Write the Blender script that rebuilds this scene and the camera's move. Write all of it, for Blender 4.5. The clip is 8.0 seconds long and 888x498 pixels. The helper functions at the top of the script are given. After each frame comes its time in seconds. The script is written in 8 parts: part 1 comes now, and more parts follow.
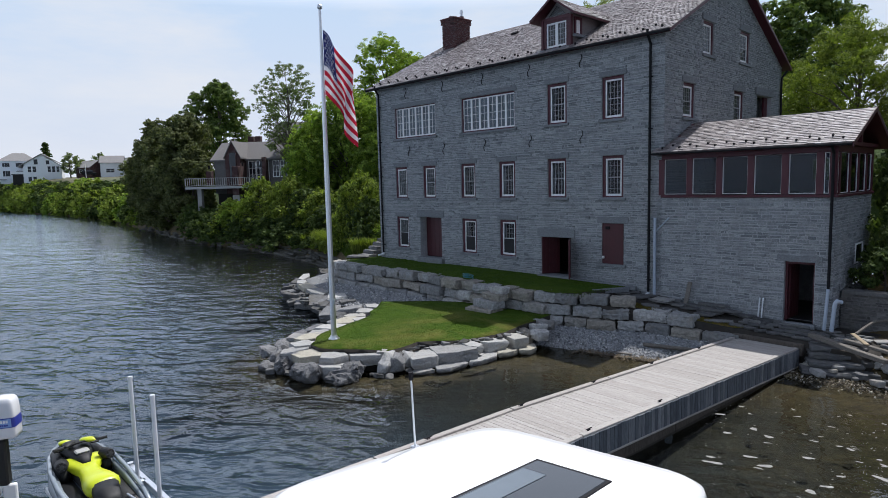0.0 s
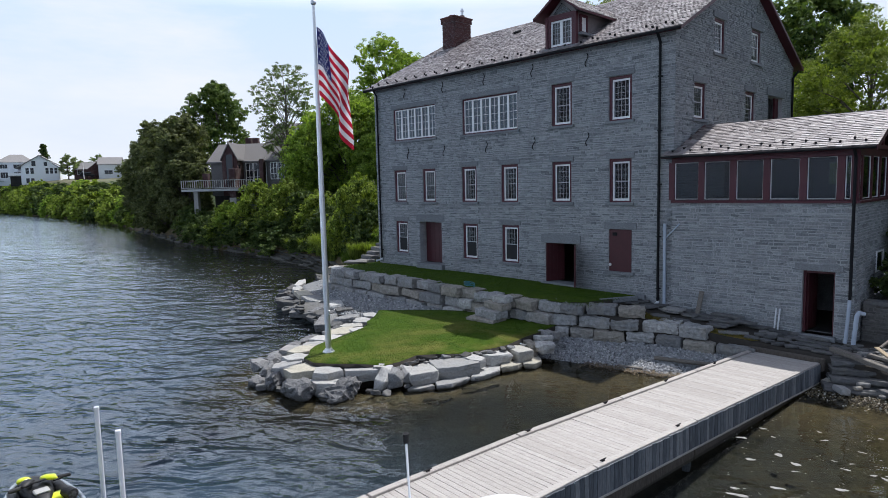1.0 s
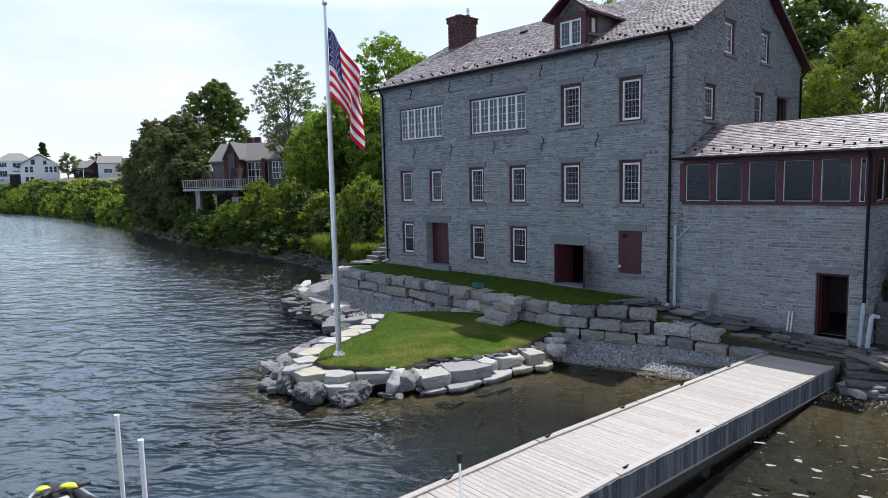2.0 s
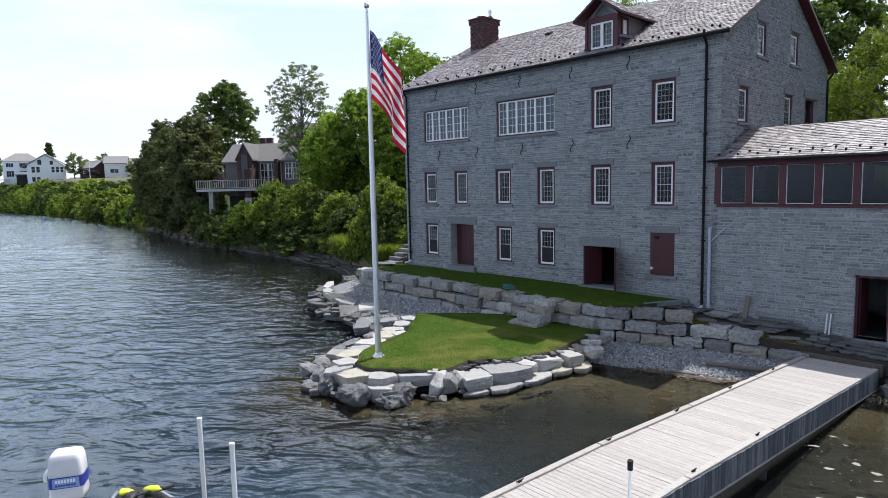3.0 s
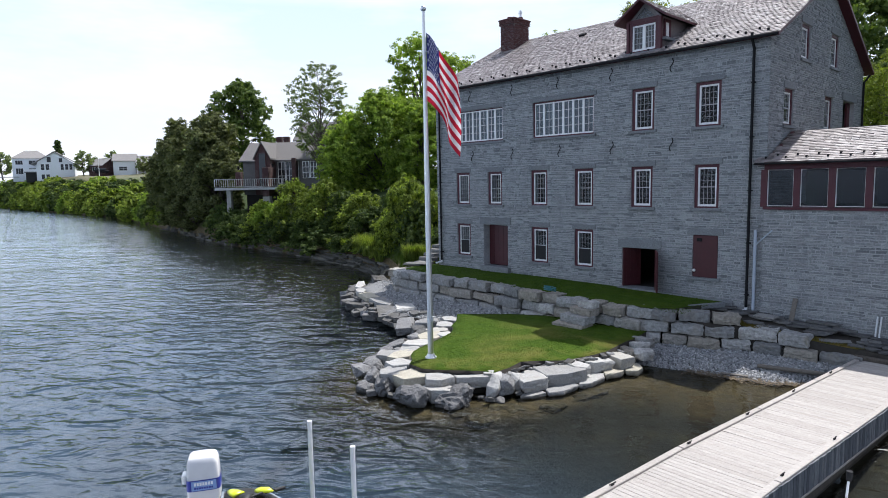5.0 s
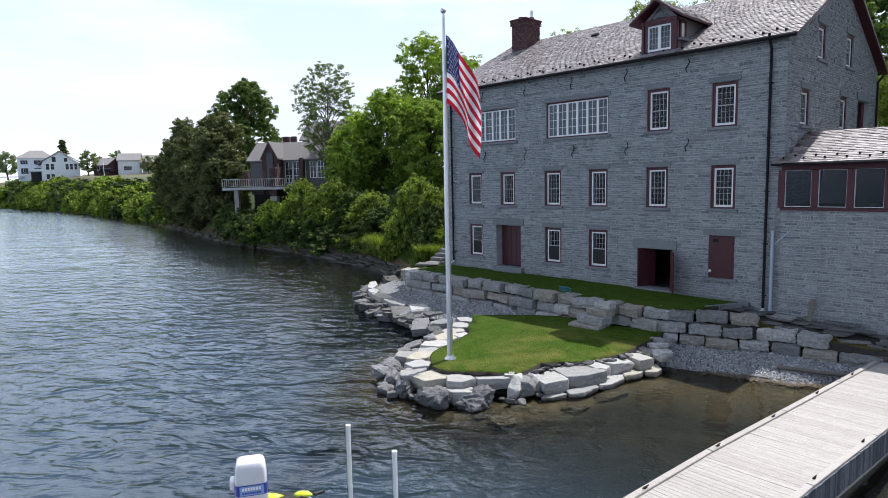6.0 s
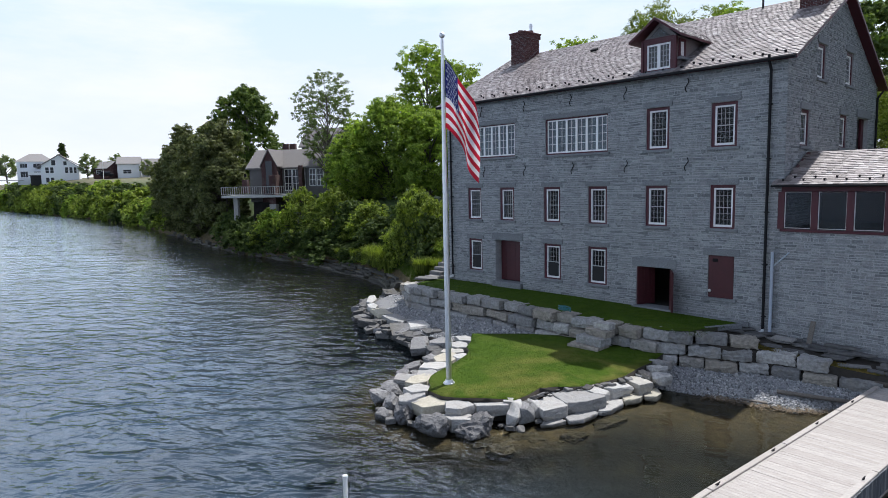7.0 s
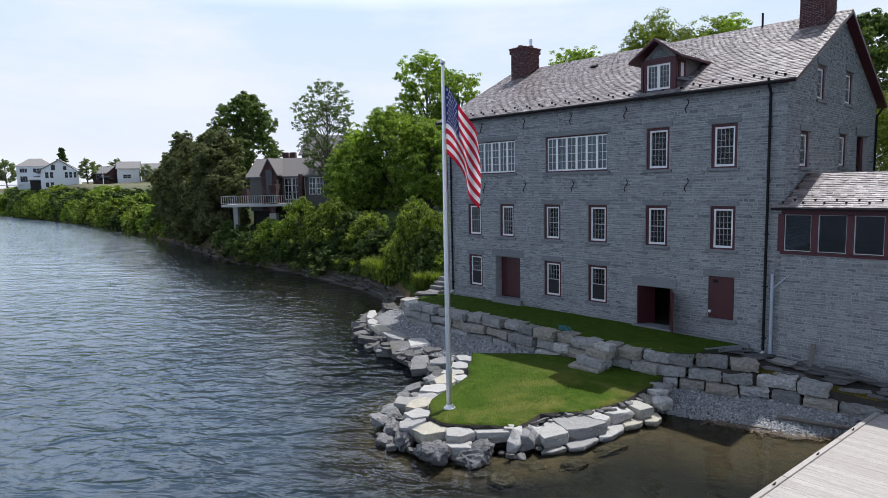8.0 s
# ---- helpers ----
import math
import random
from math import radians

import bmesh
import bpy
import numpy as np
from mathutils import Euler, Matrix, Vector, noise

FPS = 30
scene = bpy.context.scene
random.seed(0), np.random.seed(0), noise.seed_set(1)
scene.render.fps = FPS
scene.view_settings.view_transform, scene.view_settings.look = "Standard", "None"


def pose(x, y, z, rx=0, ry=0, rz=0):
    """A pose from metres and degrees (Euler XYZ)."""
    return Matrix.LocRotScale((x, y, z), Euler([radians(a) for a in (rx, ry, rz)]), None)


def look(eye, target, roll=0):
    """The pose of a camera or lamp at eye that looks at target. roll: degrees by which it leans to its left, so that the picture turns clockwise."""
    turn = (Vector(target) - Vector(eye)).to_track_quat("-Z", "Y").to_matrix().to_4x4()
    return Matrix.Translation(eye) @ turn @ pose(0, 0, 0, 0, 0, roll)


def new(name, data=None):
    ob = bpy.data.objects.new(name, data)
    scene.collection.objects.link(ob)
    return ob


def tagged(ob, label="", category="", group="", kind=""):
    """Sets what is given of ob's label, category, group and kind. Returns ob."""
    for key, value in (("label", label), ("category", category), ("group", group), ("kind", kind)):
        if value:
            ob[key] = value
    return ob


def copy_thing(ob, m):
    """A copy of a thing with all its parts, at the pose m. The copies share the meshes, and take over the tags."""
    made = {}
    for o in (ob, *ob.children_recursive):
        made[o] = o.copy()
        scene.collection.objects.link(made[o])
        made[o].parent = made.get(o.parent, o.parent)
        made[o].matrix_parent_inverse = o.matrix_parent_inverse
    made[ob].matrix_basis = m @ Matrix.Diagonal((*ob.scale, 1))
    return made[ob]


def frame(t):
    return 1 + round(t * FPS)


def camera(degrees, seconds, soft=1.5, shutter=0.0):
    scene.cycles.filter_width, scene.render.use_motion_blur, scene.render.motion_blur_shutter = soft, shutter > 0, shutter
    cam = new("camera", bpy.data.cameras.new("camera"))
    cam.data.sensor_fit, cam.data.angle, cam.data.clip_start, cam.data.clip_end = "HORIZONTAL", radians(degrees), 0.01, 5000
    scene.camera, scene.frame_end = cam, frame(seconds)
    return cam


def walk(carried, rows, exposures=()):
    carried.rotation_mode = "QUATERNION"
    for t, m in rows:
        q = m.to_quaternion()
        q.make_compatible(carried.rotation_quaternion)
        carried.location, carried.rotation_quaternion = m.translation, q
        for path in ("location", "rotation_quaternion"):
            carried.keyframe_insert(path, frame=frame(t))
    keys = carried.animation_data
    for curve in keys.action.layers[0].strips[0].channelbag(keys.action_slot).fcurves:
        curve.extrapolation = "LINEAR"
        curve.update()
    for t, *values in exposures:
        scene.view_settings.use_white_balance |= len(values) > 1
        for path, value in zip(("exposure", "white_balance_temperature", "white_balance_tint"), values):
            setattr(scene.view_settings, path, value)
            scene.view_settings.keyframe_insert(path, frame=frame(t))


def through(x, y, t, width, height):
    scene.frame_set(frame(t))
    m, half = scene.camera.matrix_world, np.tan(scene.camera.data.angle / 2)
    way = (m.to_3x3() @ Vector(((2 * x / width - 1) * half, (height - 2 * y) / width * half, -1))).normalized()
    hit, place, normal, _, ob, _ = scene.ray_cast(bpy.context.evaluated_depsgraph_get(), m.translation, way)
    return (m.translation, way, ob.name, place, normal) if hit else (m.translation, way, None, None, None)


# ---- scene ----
cam = camera(71.1, 8.0, soft=0.4)
PATH = [
    (0, (12.719, -25.489, 6.111), (11.288, -24.107, 5.903), -1.4),
    (0.5, (12.328, -25.158, 6.178), (10.899, -23.774, 5.971), -1.4),
    (1, (11.855, -24.677, 6.245), (10.424, -23.294, 6.041), -1.4),
    (1.5, (11.767, -24.552, 6.3), (10.336, -23.169, 6.093), -1.4),
    (1.7, (11.697, -24.611, 6.317), (10.269, -23.226, 6.11), -1.4),
    (2.8, (10.584, -25.795, 6.464), (9.153, -24.414, 6.254), -1.2),
    (3, (10.524, -25.868, 6.463), (9.092, -24.488, 6.256), -1.3),
    (3.5, (10.517, -25.93, 6.494), (9.084, -24.551, 6.285), -1.2),
    (4, (10.228, -26.259, 6.535), (8.795, -24.88, 6.324), -1.2),
    (4.5, (9.676, -26.861, 6.607), (8.239, -25.486, 6.396), -1.2),
    (5, (9.352, -27.228, 6.638), (7.914, -25.855, 6.426), -1.1),
    (5.2, (9.139, -27.448, 6.63), (7.7, -26.075, 6.418), -1.2),
    (6.3, (8.902, -27.689, 6.976), (7.458, -26.323, 6.759), -1.2),
    (6.5, (8.851, -27.627, 7.217), (7.408, -26.259, 7.003), -1.2),
    (7, (8.878, -27.539, 7.567), (7.435, -26.171, 7.355), -1.2),
    (7.5, (8.828, -27.481, 7.955), (7.385, -26.112, 7.745), -1.2),
    (8, (8.82, -27.508, 8.376), (7.377, -26.138, 8.172), -1.2),
]
EXPOSURES = [(0.0, -0.25, 6060, 11), (0.5, -0.22, 6060, 11), (1.0, -0.04, 6080, 11), (1.7, 0.10, 6120, 11.5), (3.0, 0.20, 6140, 11.5), (5.2, 0.22, 6150, 11.5), (6.6, 0.16, 6150, 11.5), (8.0, -0.03, 6150, 11.5)]
walk(cam, [(t, look(eye, target, roll)) for t, eye, target, roll in PATH], EXPOSURES)

# ---- light ----
SUN = Vector((-0.03, 0.51, 1.0)).normalized()
world = bpy.data.worlds.new("world")
scene.world = world
world.use_nodes = True
wn, wl = world.node_tree.nodes, world.node_tree.links
sky = wn.new("ShaderNodeTexSky")
sky.sky_type, sky.sun_disc = "NISHITA", False
sky.sun_elevation, sky.sun_rotation = math.asin(SUN.z), math.atan2(SUN.x, SUN.y)
sky.air_density, sky.dust_density, sky.ozone_density = 1.0, 2.5, 1.0
cloud_at = wn.new("ShaderNodeTexCoord")
cloud_map = wn.new("ShaderNodeMapping")
cloud_map.inputs["Scale"].default_value = (1.0, 1.0, 4.0)
cloud = wn.new("ShaderNodeTexNoise")
cloud.inputs["Scale"].default_value, cloud.inputs["Detail"].default_value, cloud.inputs["Roughness"].default_value = 2.2, 7.0, 0.6
cloud_ramp = wn.new("ShaderNodeValToRGB")
cloud_ramp.color_ramp.elements[0].position, cloud_ramp.color_ramp.elements[1].position = 0.42, 0.66
wl.new(cloud_at.outputs["Generated"], cloud_map.inputs["Vector"])
wl.new(cloud_map.outputs[0], cloud.inputs["Vector"])
wl.new(cloud.outputs["Fac"], cloud_ramp.inputs[0])
haze_z = wn.new("ShaderNodeSeparateXYZ")
wl.new(cloud_at.outputs["Generated"], haze_z.inputs[0])


def sky_range(lo, hi, at_lo, at_hi, axis=2):
    """A value that runs from at_lo to at_hi as the direction's height (or another axis) goes from lo to hi."""
    node = wn.new("ShaderNodeMapRange")
    for k, v in enumerate((lo, hi, at_lo, at_hi)):
        node.inputs[k + 1].default_value = v
    wl.new(haze_z.outputs[axis], node.inputs[0])
    return node.outputs[0]


def sky_mix(fac, a, b):
    node = wn.new("ShaderNodeMix")
    node.data_type = "RGBA"
    for socket, v in zip((node.inputs[0], node.inputs[6], node.inputs[7]), (fac, a, b)):
        if isinstance(v, tuple):
            socket.default_value = v
        else:
            wl.new(v, socket)
    return node.outputs[2]


# thin bright haze, whiter towards the horizon and where cloud drifts, brightest below the veiled sun; clear blue overhead and opposite the sun
haze_low = sky_mix(sky_range(0.02, 0.26, 0.0, 1.0), (8.9, 9.1, 9.6, 1), (7.1, 8.5, 10.2, 1))
haze_white = sky_mix(cloud_ramp.outputs[0], haze_low, (9.3, 9.5, 9.8, 1))
haze_sun = sky_mix(sky_range(0.26, 0.38, 0.0, 1.0), haze_white, (16.4, 17.8, 20.4, 1))
haze_side = sky_mix(sky_range(-0.55, -0.05, 1.0, 0.0, 1), haze_sun, haze_white)
haze_back = sky_mix(sky_range(-0.8, -0.2, 1.0, 0.0, 1), haze_side, (7.5, 8.7, 10.6, 1))
haze_east = sky_mix(sky_range(0.1, 0.65, 0.0, 1.0, 0), haze_back, (4.9, 5.6, 6.9, 1))
veil = sky_mix(sky_range(0.47, 0.70, 0.0, 0.94), haze_east, sky.outputs[0])
wl.new(veil, wn["Background"].inputs["Color"])
wn["Background"].inputs["Strength"].default_value = 0.1
sun = new("sun", bpy.data.lights.new("sun", "SUN"))
sun.data.energy, sun.data.angle, sun.data.color = 5.0, radians(0.6), (1.0, 0.96, 0.90)
sun.matrix_world = look(SUN * 60, (0, 0, 0))


# ---- materials ----
class Mat:
    """A node material under construction."""

    def __init__(self, name, rough=0.8, metal=0.0):
        self.m = bpy.data.materials.new(name)
        self.m.use_nodes = True
        self.n, self.l = self.m.node_tree.nodes, self.m.node_tree.links
        self.b = self.n["Principled BSDF"]
        self.b.inputs["Roughness"].default_value, self.b.inputs["Metallic"].default_value = rough, metal
        self.place = self.n.new("ShaderNodeTexCoord").outputs["Object"]
        self.world = self.n.new("ShaderNodeNewGeometry")

    def put(self, socket, value):
        if hasattr(value, "is_linked"):
            self.l.new(value, socket)
        else:
            socket.default_value = value

    def stretch(self, x, y, z, rz=0.0, source=None):
        m = self.n.new("ShaderNodeMapping")
        m.vector_type = "TEXTURE"
        m.inputs["Scale"].default_value = (1 / x, 1 / y, 1 / z)
        m.inputs["Rotation"].default_value = (0, 0, radians(rz))
        self.l.new(source or self.world.outputs["Position"], m.inputs["Vector"])
        return m.outputs[0]

    def noise(self, scale, detail=4.0, rough=0.55, at=None, warp=0.0):
        t = self.n.new("ShaderNodeTexNoise")
        t.inputs["Scale"].default_value, t.inputs["Detail"].default_value = scale, detail
        t.inputs["Roughness"].default_value, t.inputs["Distortion"].default_value = rough, warp
        self.l.new(at or self.world.outputs["Position"], t.inputs["Vector"])
        return t.outputs["Fac"]

    def cells(self, scale, at=None, feature="F1"):
        t = self.n.new("ShaderNodeTexVoronoi")
        t.feature = feature
        t.inputs["Scale"].default_value = scale
        self.l.new(at or self.world.outputs["Position"], t.inputs["Vector"])
        return t.outputs["Distance"]

    def island(self):
        return self.world.outputs["Random Per Island"]

    def each(self):
        return self.n.new("ShaderNodeObjectInfo").outputs["Random"]

    def ramp(self, fac, *stops):
        r = self.n.new("ShaderNodeValToRGB")
        e = r.color_ramp.elements
        while len(e) < len(stops):
            e.new(0.5)
        for k, (p, c) in enumerate(stops):
            e[k].position = p
            e[k].color = (*c, 1) if hasattr(c, "__len__") else (c, c, c, 1)
        self.l.new(fac, r.inputs[0])
        return r.outputs[0]

    def mix(self, fac, a, b, mode="MIX"):
        m = self.n.new("ShaderNodeMix")
        m.data_type, m.blend_type = "RGBA", mode
        for k, v in ((0, fac), (6, a), (7, b)):
            self.put(m.inputs[k], (*v, 1) if isinstance(v, tuple) and len(v) == 3 else v)
        return m.outputs[2]

    def sums(self, op, a, b):
        m = self.n.new("ShaderNodeMath")
        m.operation = op
        self.put(m.inputs[0], a), self.put(m.inputs[1], b)
        return m.outputs[0]

    def axis(self, which):
        s = self.n.new("ShaderNodeSeparateXYZ")
        self.l.new(self.world.outputs["Position"], s.inputs[0])
        return s.outputs[which]

    def colour(self, c):
        self.put(self.b.inputs["Base Color"], (*c, 1) if isinstance(c, tuple) else c)
        return self

    def rough(self, r):
        self.put(self.b.inputs["Roughness"], r)
        return self

    def bump(self, height, strength=0.4, dist=0.02):
        b = self.n.new("ShaderNodeBump")
        b.inputs["Strength"].default_value, b.inputs["Distance"].default_value = strength, dist
        self.l.new(height, b.inputs["Height"])
        self.l.new(b.outputs[0], self.b.inputs["Normal"])
        return self

    def set(self, **values):
        for k, v in values.items():
            self.put(self.b.inputs[k.replace("_", " ")], v)
        return self


def stone_material(name, dark, mid, light, per="island", stain=(0.2, 0.19, 0.16), fine=22.0, amount=0.35, odd=None, relief=0.55, depth=0.03, grainy=0.62, wet=False):
    m = Mat(name, 0.88)
    pick = m.island() if per == "island" else m.each()
    odd = odd or mid
    tone = m.ramp(pick, (0.0, dark), (0.3, mid), (0.52, mid), (0.6, odd), (0.72, odd), (0.76, mid), (1.0, light))
    grain = m.ramp(m.noise(fine, 6, 0.65), (0.25, grainy), (0.75, 1.87 - grainy))
    c = m.mix(1.0, tone, grain, "MULTIPLY")
    patch = m.ramp(m.noise(1.7, 5, 0.6), (0.48, 0.0), (0.75, amount))
    c = m.mix(patch, c, stain)
    if wet:
        # dark weed and wet stone up to an uneven line above the lake
        line = m.n.new("ShaderNodeMapRange")
        line.inputs[1].default_value, line.inputs[2].default_value, line.inputs[3].default_value, line.inputs[4].default_value = -0.30, -0.16, 0.85, 0.0
        m.l.new(m.sums("ADD", m.axis(2), m.sums("MULTIPLY", m.noise(3.0, 4), 0.25)), line.inputs[0])
        c = m.mix(line.outputs[0], c, (0.045, 0.042, 0.034))
    m.colour(c)
    return m.bump(m.noise(fine * 0.6, 7, 0.7), relief, depth)


def paint(name, c, rough=0.5, wear=0.12, scale=3.0):
    m = Mat(name, rough)
    d = tuple(v * (1 - 2.2 * wear) for v in c)
    m.colour(m.mix(m.ramp(m.noise(scale, 6, 0.65), (0.35, 0.0), (0.8, 1.0)), c, d))
    return m.bump(m.noise(60, 3), 0.12, 0.004)


MILL_TONES = ((0.165, 0.176, 0.184), (0.258, 0.272, 0.282), (0.375, 0.388, 0.398))
MILL_STONE = stone_material("grey limestone rubble", *MILL_TONES, stain=(0.19, 0.197, 0.203), odd=(0.285, 0.292, 0.298), fine=16.0, relief=1.0, grainy=0.5)
MILL_STONE_EACH = stone_material("grey limestone rubble block", *MILL_TONES, per="object", stain=(0.19, 0.197, 0.203), odd=(0.285, 0.292, 0.298), fine=16.0, relief=1.0, grainy=0.5)
MORTAR = stone_material("lime mortar", (0.40, 0.41, 0.415), (0.40, 0.41, 0.415), (0.40, 0.41, 0.415), stain=(0.22, 0.225, 0.23), amount=0.8)
DRESSED = stone_material("dressed limestone", (0.19, 0.2, 0.21), (0.21, 0.22, 0.23), (0.235, 0.246, 0.256), per="object", stain=(0.17, 0.178, 0.185), amount=0.7, grainy=0.5)
ARMOUR = stone_material("quarried armour stone", (0.17, 0.172, 0.17), (0.33, 0.332, 0.324), (0.50, 0.49, 0.465), per="object", stain=(0.25, 0.222, 0.18), fine=8.0, amount=0.75, odd=(0.31, 0.286, 0.243), relief=1.0, depth=0.05, grainy=0.5, wet=True)
BOULDER = stone_material("pale limestone boulder", (0.27, 0.268, 0.262), (0.38, 0.375, 0.36), (0.48, 0.47, 0.445), per="object", stain=(0.27, 0.25, 0.21), fine=15.0, amount=0.4, odd=(0.43, 0.40, 0.32), relief=0.9, depth=0.03, grainy=0.72, wet=True)
DARKROCK = stone_material("wet dark rock", (0.06, 0.06, 0.06), (0.105, 0.104, 0.102), (0.17, 0.168, 0.165), per="object", stain=(0.10, 0.09, 0.06), fine=9.0, amount=0.6)
# ledge coloured dark for the shade of the trees above it
SHADED_LEDGE = stone_material("mossy ledge darkened for tree shade", (0.045, 0.045, 0.04), (0.075, 0.072, 0.062), (0.13, 0.125, 0.11), per="object", stain=(0.06, 0.06, 0.025), fine=7.0, amount=0.8)
GREYROCK = stone_material("rough grey boulder", (0.12, 0.12, 0.123), (0.185, 0.185, 0.187), (0.27, 0.27, 0.266), per="object", stain=(0.25, 0.245, 0.235), fine=16.0, amount=0.5, relief=1.0, depth=0.05, grainy=0.45, wet=True)
ALGAE = stone_material("algae-brown submerged rock", (0.022, 0.018, 0.007), (0.045, 0.035, 0.013), (0.085, 0.066, 0.026), per="object", stain=(0.13, 0.10, 0.035), fine=7.0, amount=0.6)
GRAVEL = stone_material("grey shingle", (0.16, 0.165, 0.17), (0.31, 0.315, 0.32), (0.52, 0.52, 0.51), stain=(0.30, 0.28, 0.24), fine=30.0, amount=0.25)
SLATE = Mat("weathered roof slate", 0.5)
SLATE.colour(SLATE.mix(1.0, SLATE.ramp(SLATE.island(), (0.0, (0.130, 0.111, 0.108)), (0.25, (0.193, 0.167, 0.162)), (0.55, (0.255, 0.221, 0.214)), (0.85, (0.312, 0.274, 0.266)), (1.0, (0.415, 0.385, 0.377))),
                       SLATE.ramp(SLATE.noise(9, 6, 0.65), (0.25, 0.75), (0.8, 1.15)), "MULTIPLY")).bump(SLATE.noise(18, 6, 0.7), 0.5, 0.012)
EARTH = stone_material("dark earth and rubble", (0.026, 0.021, 0.016), (0.034, 0.028, 0.021), (0.045, 0.038, 0.03), stain=(0.05, 0.046, 0.04), fine=6.0, amount=0.8)
BRICK = stone_material("dark red chimney brick", (0.065, 0.027, 0.027), (0.105, 0.042, 0.041), (0.15, 0.07, 0.066), stain=(0.07, 0.05, 0.05))
RED = paint("oxblood red paint", (0.075, 0.010, 0.019), 0.5)
DOOR_RED = paint("oxblood door paint", (0.068, 0.011, 0.016), 0.5)
WHITE = paint("white paint", (0.84, 0.84, 0.83), 0.4, 0.04)
BAR = paint("grey-white glazing paint", (0.42, 0.43, 0.44), 0.45, 0.06)
BLACK = paint("black enamel", (0.014, 0.014, 0.016), 0.75).set(Specular_IOR_Level=0.2)
PVC = paint("grey plastic pipe", (0.42, 0.48, 0.56), 0.4, 0.06)
PVC_WHITE = paint("white plastic pipe", (0.72, 0.74, 0.76), 0.4, 0.05)
SILVER = Mat("brushed aluminium", 0.38, 1.0)
SILVER.colour(SILVER.mix(SILVER.noise(14, 4), (0.62, 0.63, 0.65), (0.78, 0.79, 0.80)))
GLASS = Mat("window glass", 0.02).set(Transmission_Weight=1.0, IOR=1.3).colour((0.7, 0.76, 0.78)).m
TINTED = Mat("dark porch glazing", 0.04).set(Transmission_Weight=1.0, IOR=1.34).colour((0.34, 0.39, 0.47)).m
# near-black colour stands in for unlit rooms, recesses and the shade below floors
DARK = Mat("near-black unlit space", 0.9).colour((0.024, 0.023, 0.022)).m
SIDING_DARK = paint("blue-grey porch boards", (0.075, 0.085, 0.10), 0.6)
PALE_BACKING = Mat("pale grey casement backing", 0.9).colour((0.23, 0.245, 0.265)).m
SCREEN = Mat("insect screen", 0.85).colour((0.02, 0.02, 0.021)).m
DARKGLASS = Mat("dark reflecting glass", 0.05).colour((0.02, 0.024, 0.028)).m
DECK = Mat("sun-bleached deck board", 0.85)
DECK.colour(DECK.mix(1.0, DECK.ramp(DECK.each(), (0.0, (0.38, 0.35, 0.32)), (0.5, (0.415, 0.385, 0.355)), (1.0, (0.45, 0.42, 0.39))),
                     DECK.ramp(DECK.noise(5, 7, 0.7, DECK.stretch(1.0, 14, 1, 6)), (0.28, 0.58), (0.7, 1.2)), "MULTIPLY"))
DECK.bump(DECK.noise(4, 7, 0.7, DECK.stretch(1.2, 22, 1, 6)), 0.5, 0.01)
SKIRT = Mat("weathered grey board", 0.9)
_plank = SKIRT.mix(1.0, SKIRT.ramp(SKIRT.each(), (0.0, (0.085, 0.095, 0.11)), (0.6, (0.15, 0.163, 0.18)), (1.0, (0.25, 0.258, 0.27))),
                   SKIRT.ramp(SKIRT.noise(7, 7, 0.75, SKIRT.stretch(12, 12, 0.6)), (0.3, 0.28), (0.7, 1.4)), "MULTIPLY")
SKIRT.colour(_plank)
SKIRT.bump(SKIRT.noise(6, 6, 0.7, SKIRT.stretch(9, 9, 0.8)), 0.5, 0.01)
WOOD = Mat("driftwood", 0.9)
WOOD.colour(WOOD.ramp(WOOD.noise(6, 7, 0.7, WOOD.stretch(2, 9, 9)), (0.3, (0.09, 0.08, 0.068)), (0.7, (0.22, 0.198, 0.17)))).bump(WOOD.noise(9, 6), 0.5, 0.01)
GRASS = Mat("mown grass", 0.9).set(Specular_IOR_Level=0.1)
def turf(m):
    """Mown green with worn yellow patches, by place."""
    dry = m.ramp(m.noise(0.42, 5, 0.6, warp=0.6), (0.44, 0.0), (0.64, 0.62))
    green = m.ramp(m.noise(2.6, 6, 0.65), (0.3, (0.034, 0.072, 0.006)), (0.7, (0.066, 0.112, 0.009)))
    worn = m.n.new("ShaderNodeMapRange")
    worn.inputs[1].default_value, worn.inputs[2].default_value, worn.inputs[3].default_value = -8.5, -4.5, 0.2
    m.l.new(m.axis(0), worn.inputs[0])
    front = m.n.new("ShaderNodeMapRange")
    front.inputs[1].default_value, front.inputs[2].default_value, front.inputs[3].default_value, front.inputs[4].default_value = -6.8, -5.2, 1.0, 0.12
    m.l.new(m.axis(1), front.inputs[0])
    return m.mix(m.sums("MULTIPLY", dry, m.sums("MULTIPLY", worn.outputs[0], front.outputs[0])), green, (0.20, 0.17, 0.05))


GRASS.colour(GRASS.mix(1.0, turf(GRASS), GRASS.ramp(GRASS.noise(45, 3), (0.3, 0.84), (0.7, 1.14)), "MULTIPLY"))
GRASS.bump(GRASS.noise(38, 4, 0.7), 0.8, 0.04)
DRY_GRASS = Mat("dry matted grass", 0.95).set(Specular_IOR_Level=0.1)
DRY_GRASS.colour(DRY_GRASS.ramp(DRY_GRASS.noise(3.2, 6, 0.7), (0.3, (0.07, 0.085, 0.015)), (0.55, (0.17, 0.13, 0.035)), (0.75, (0.25, 0.18, 0.06)))).bump(DRY_GRASS.noise(40, 4, 0.7), 0.8, 0.04)
SOIL = Mat("ground", 0.95)
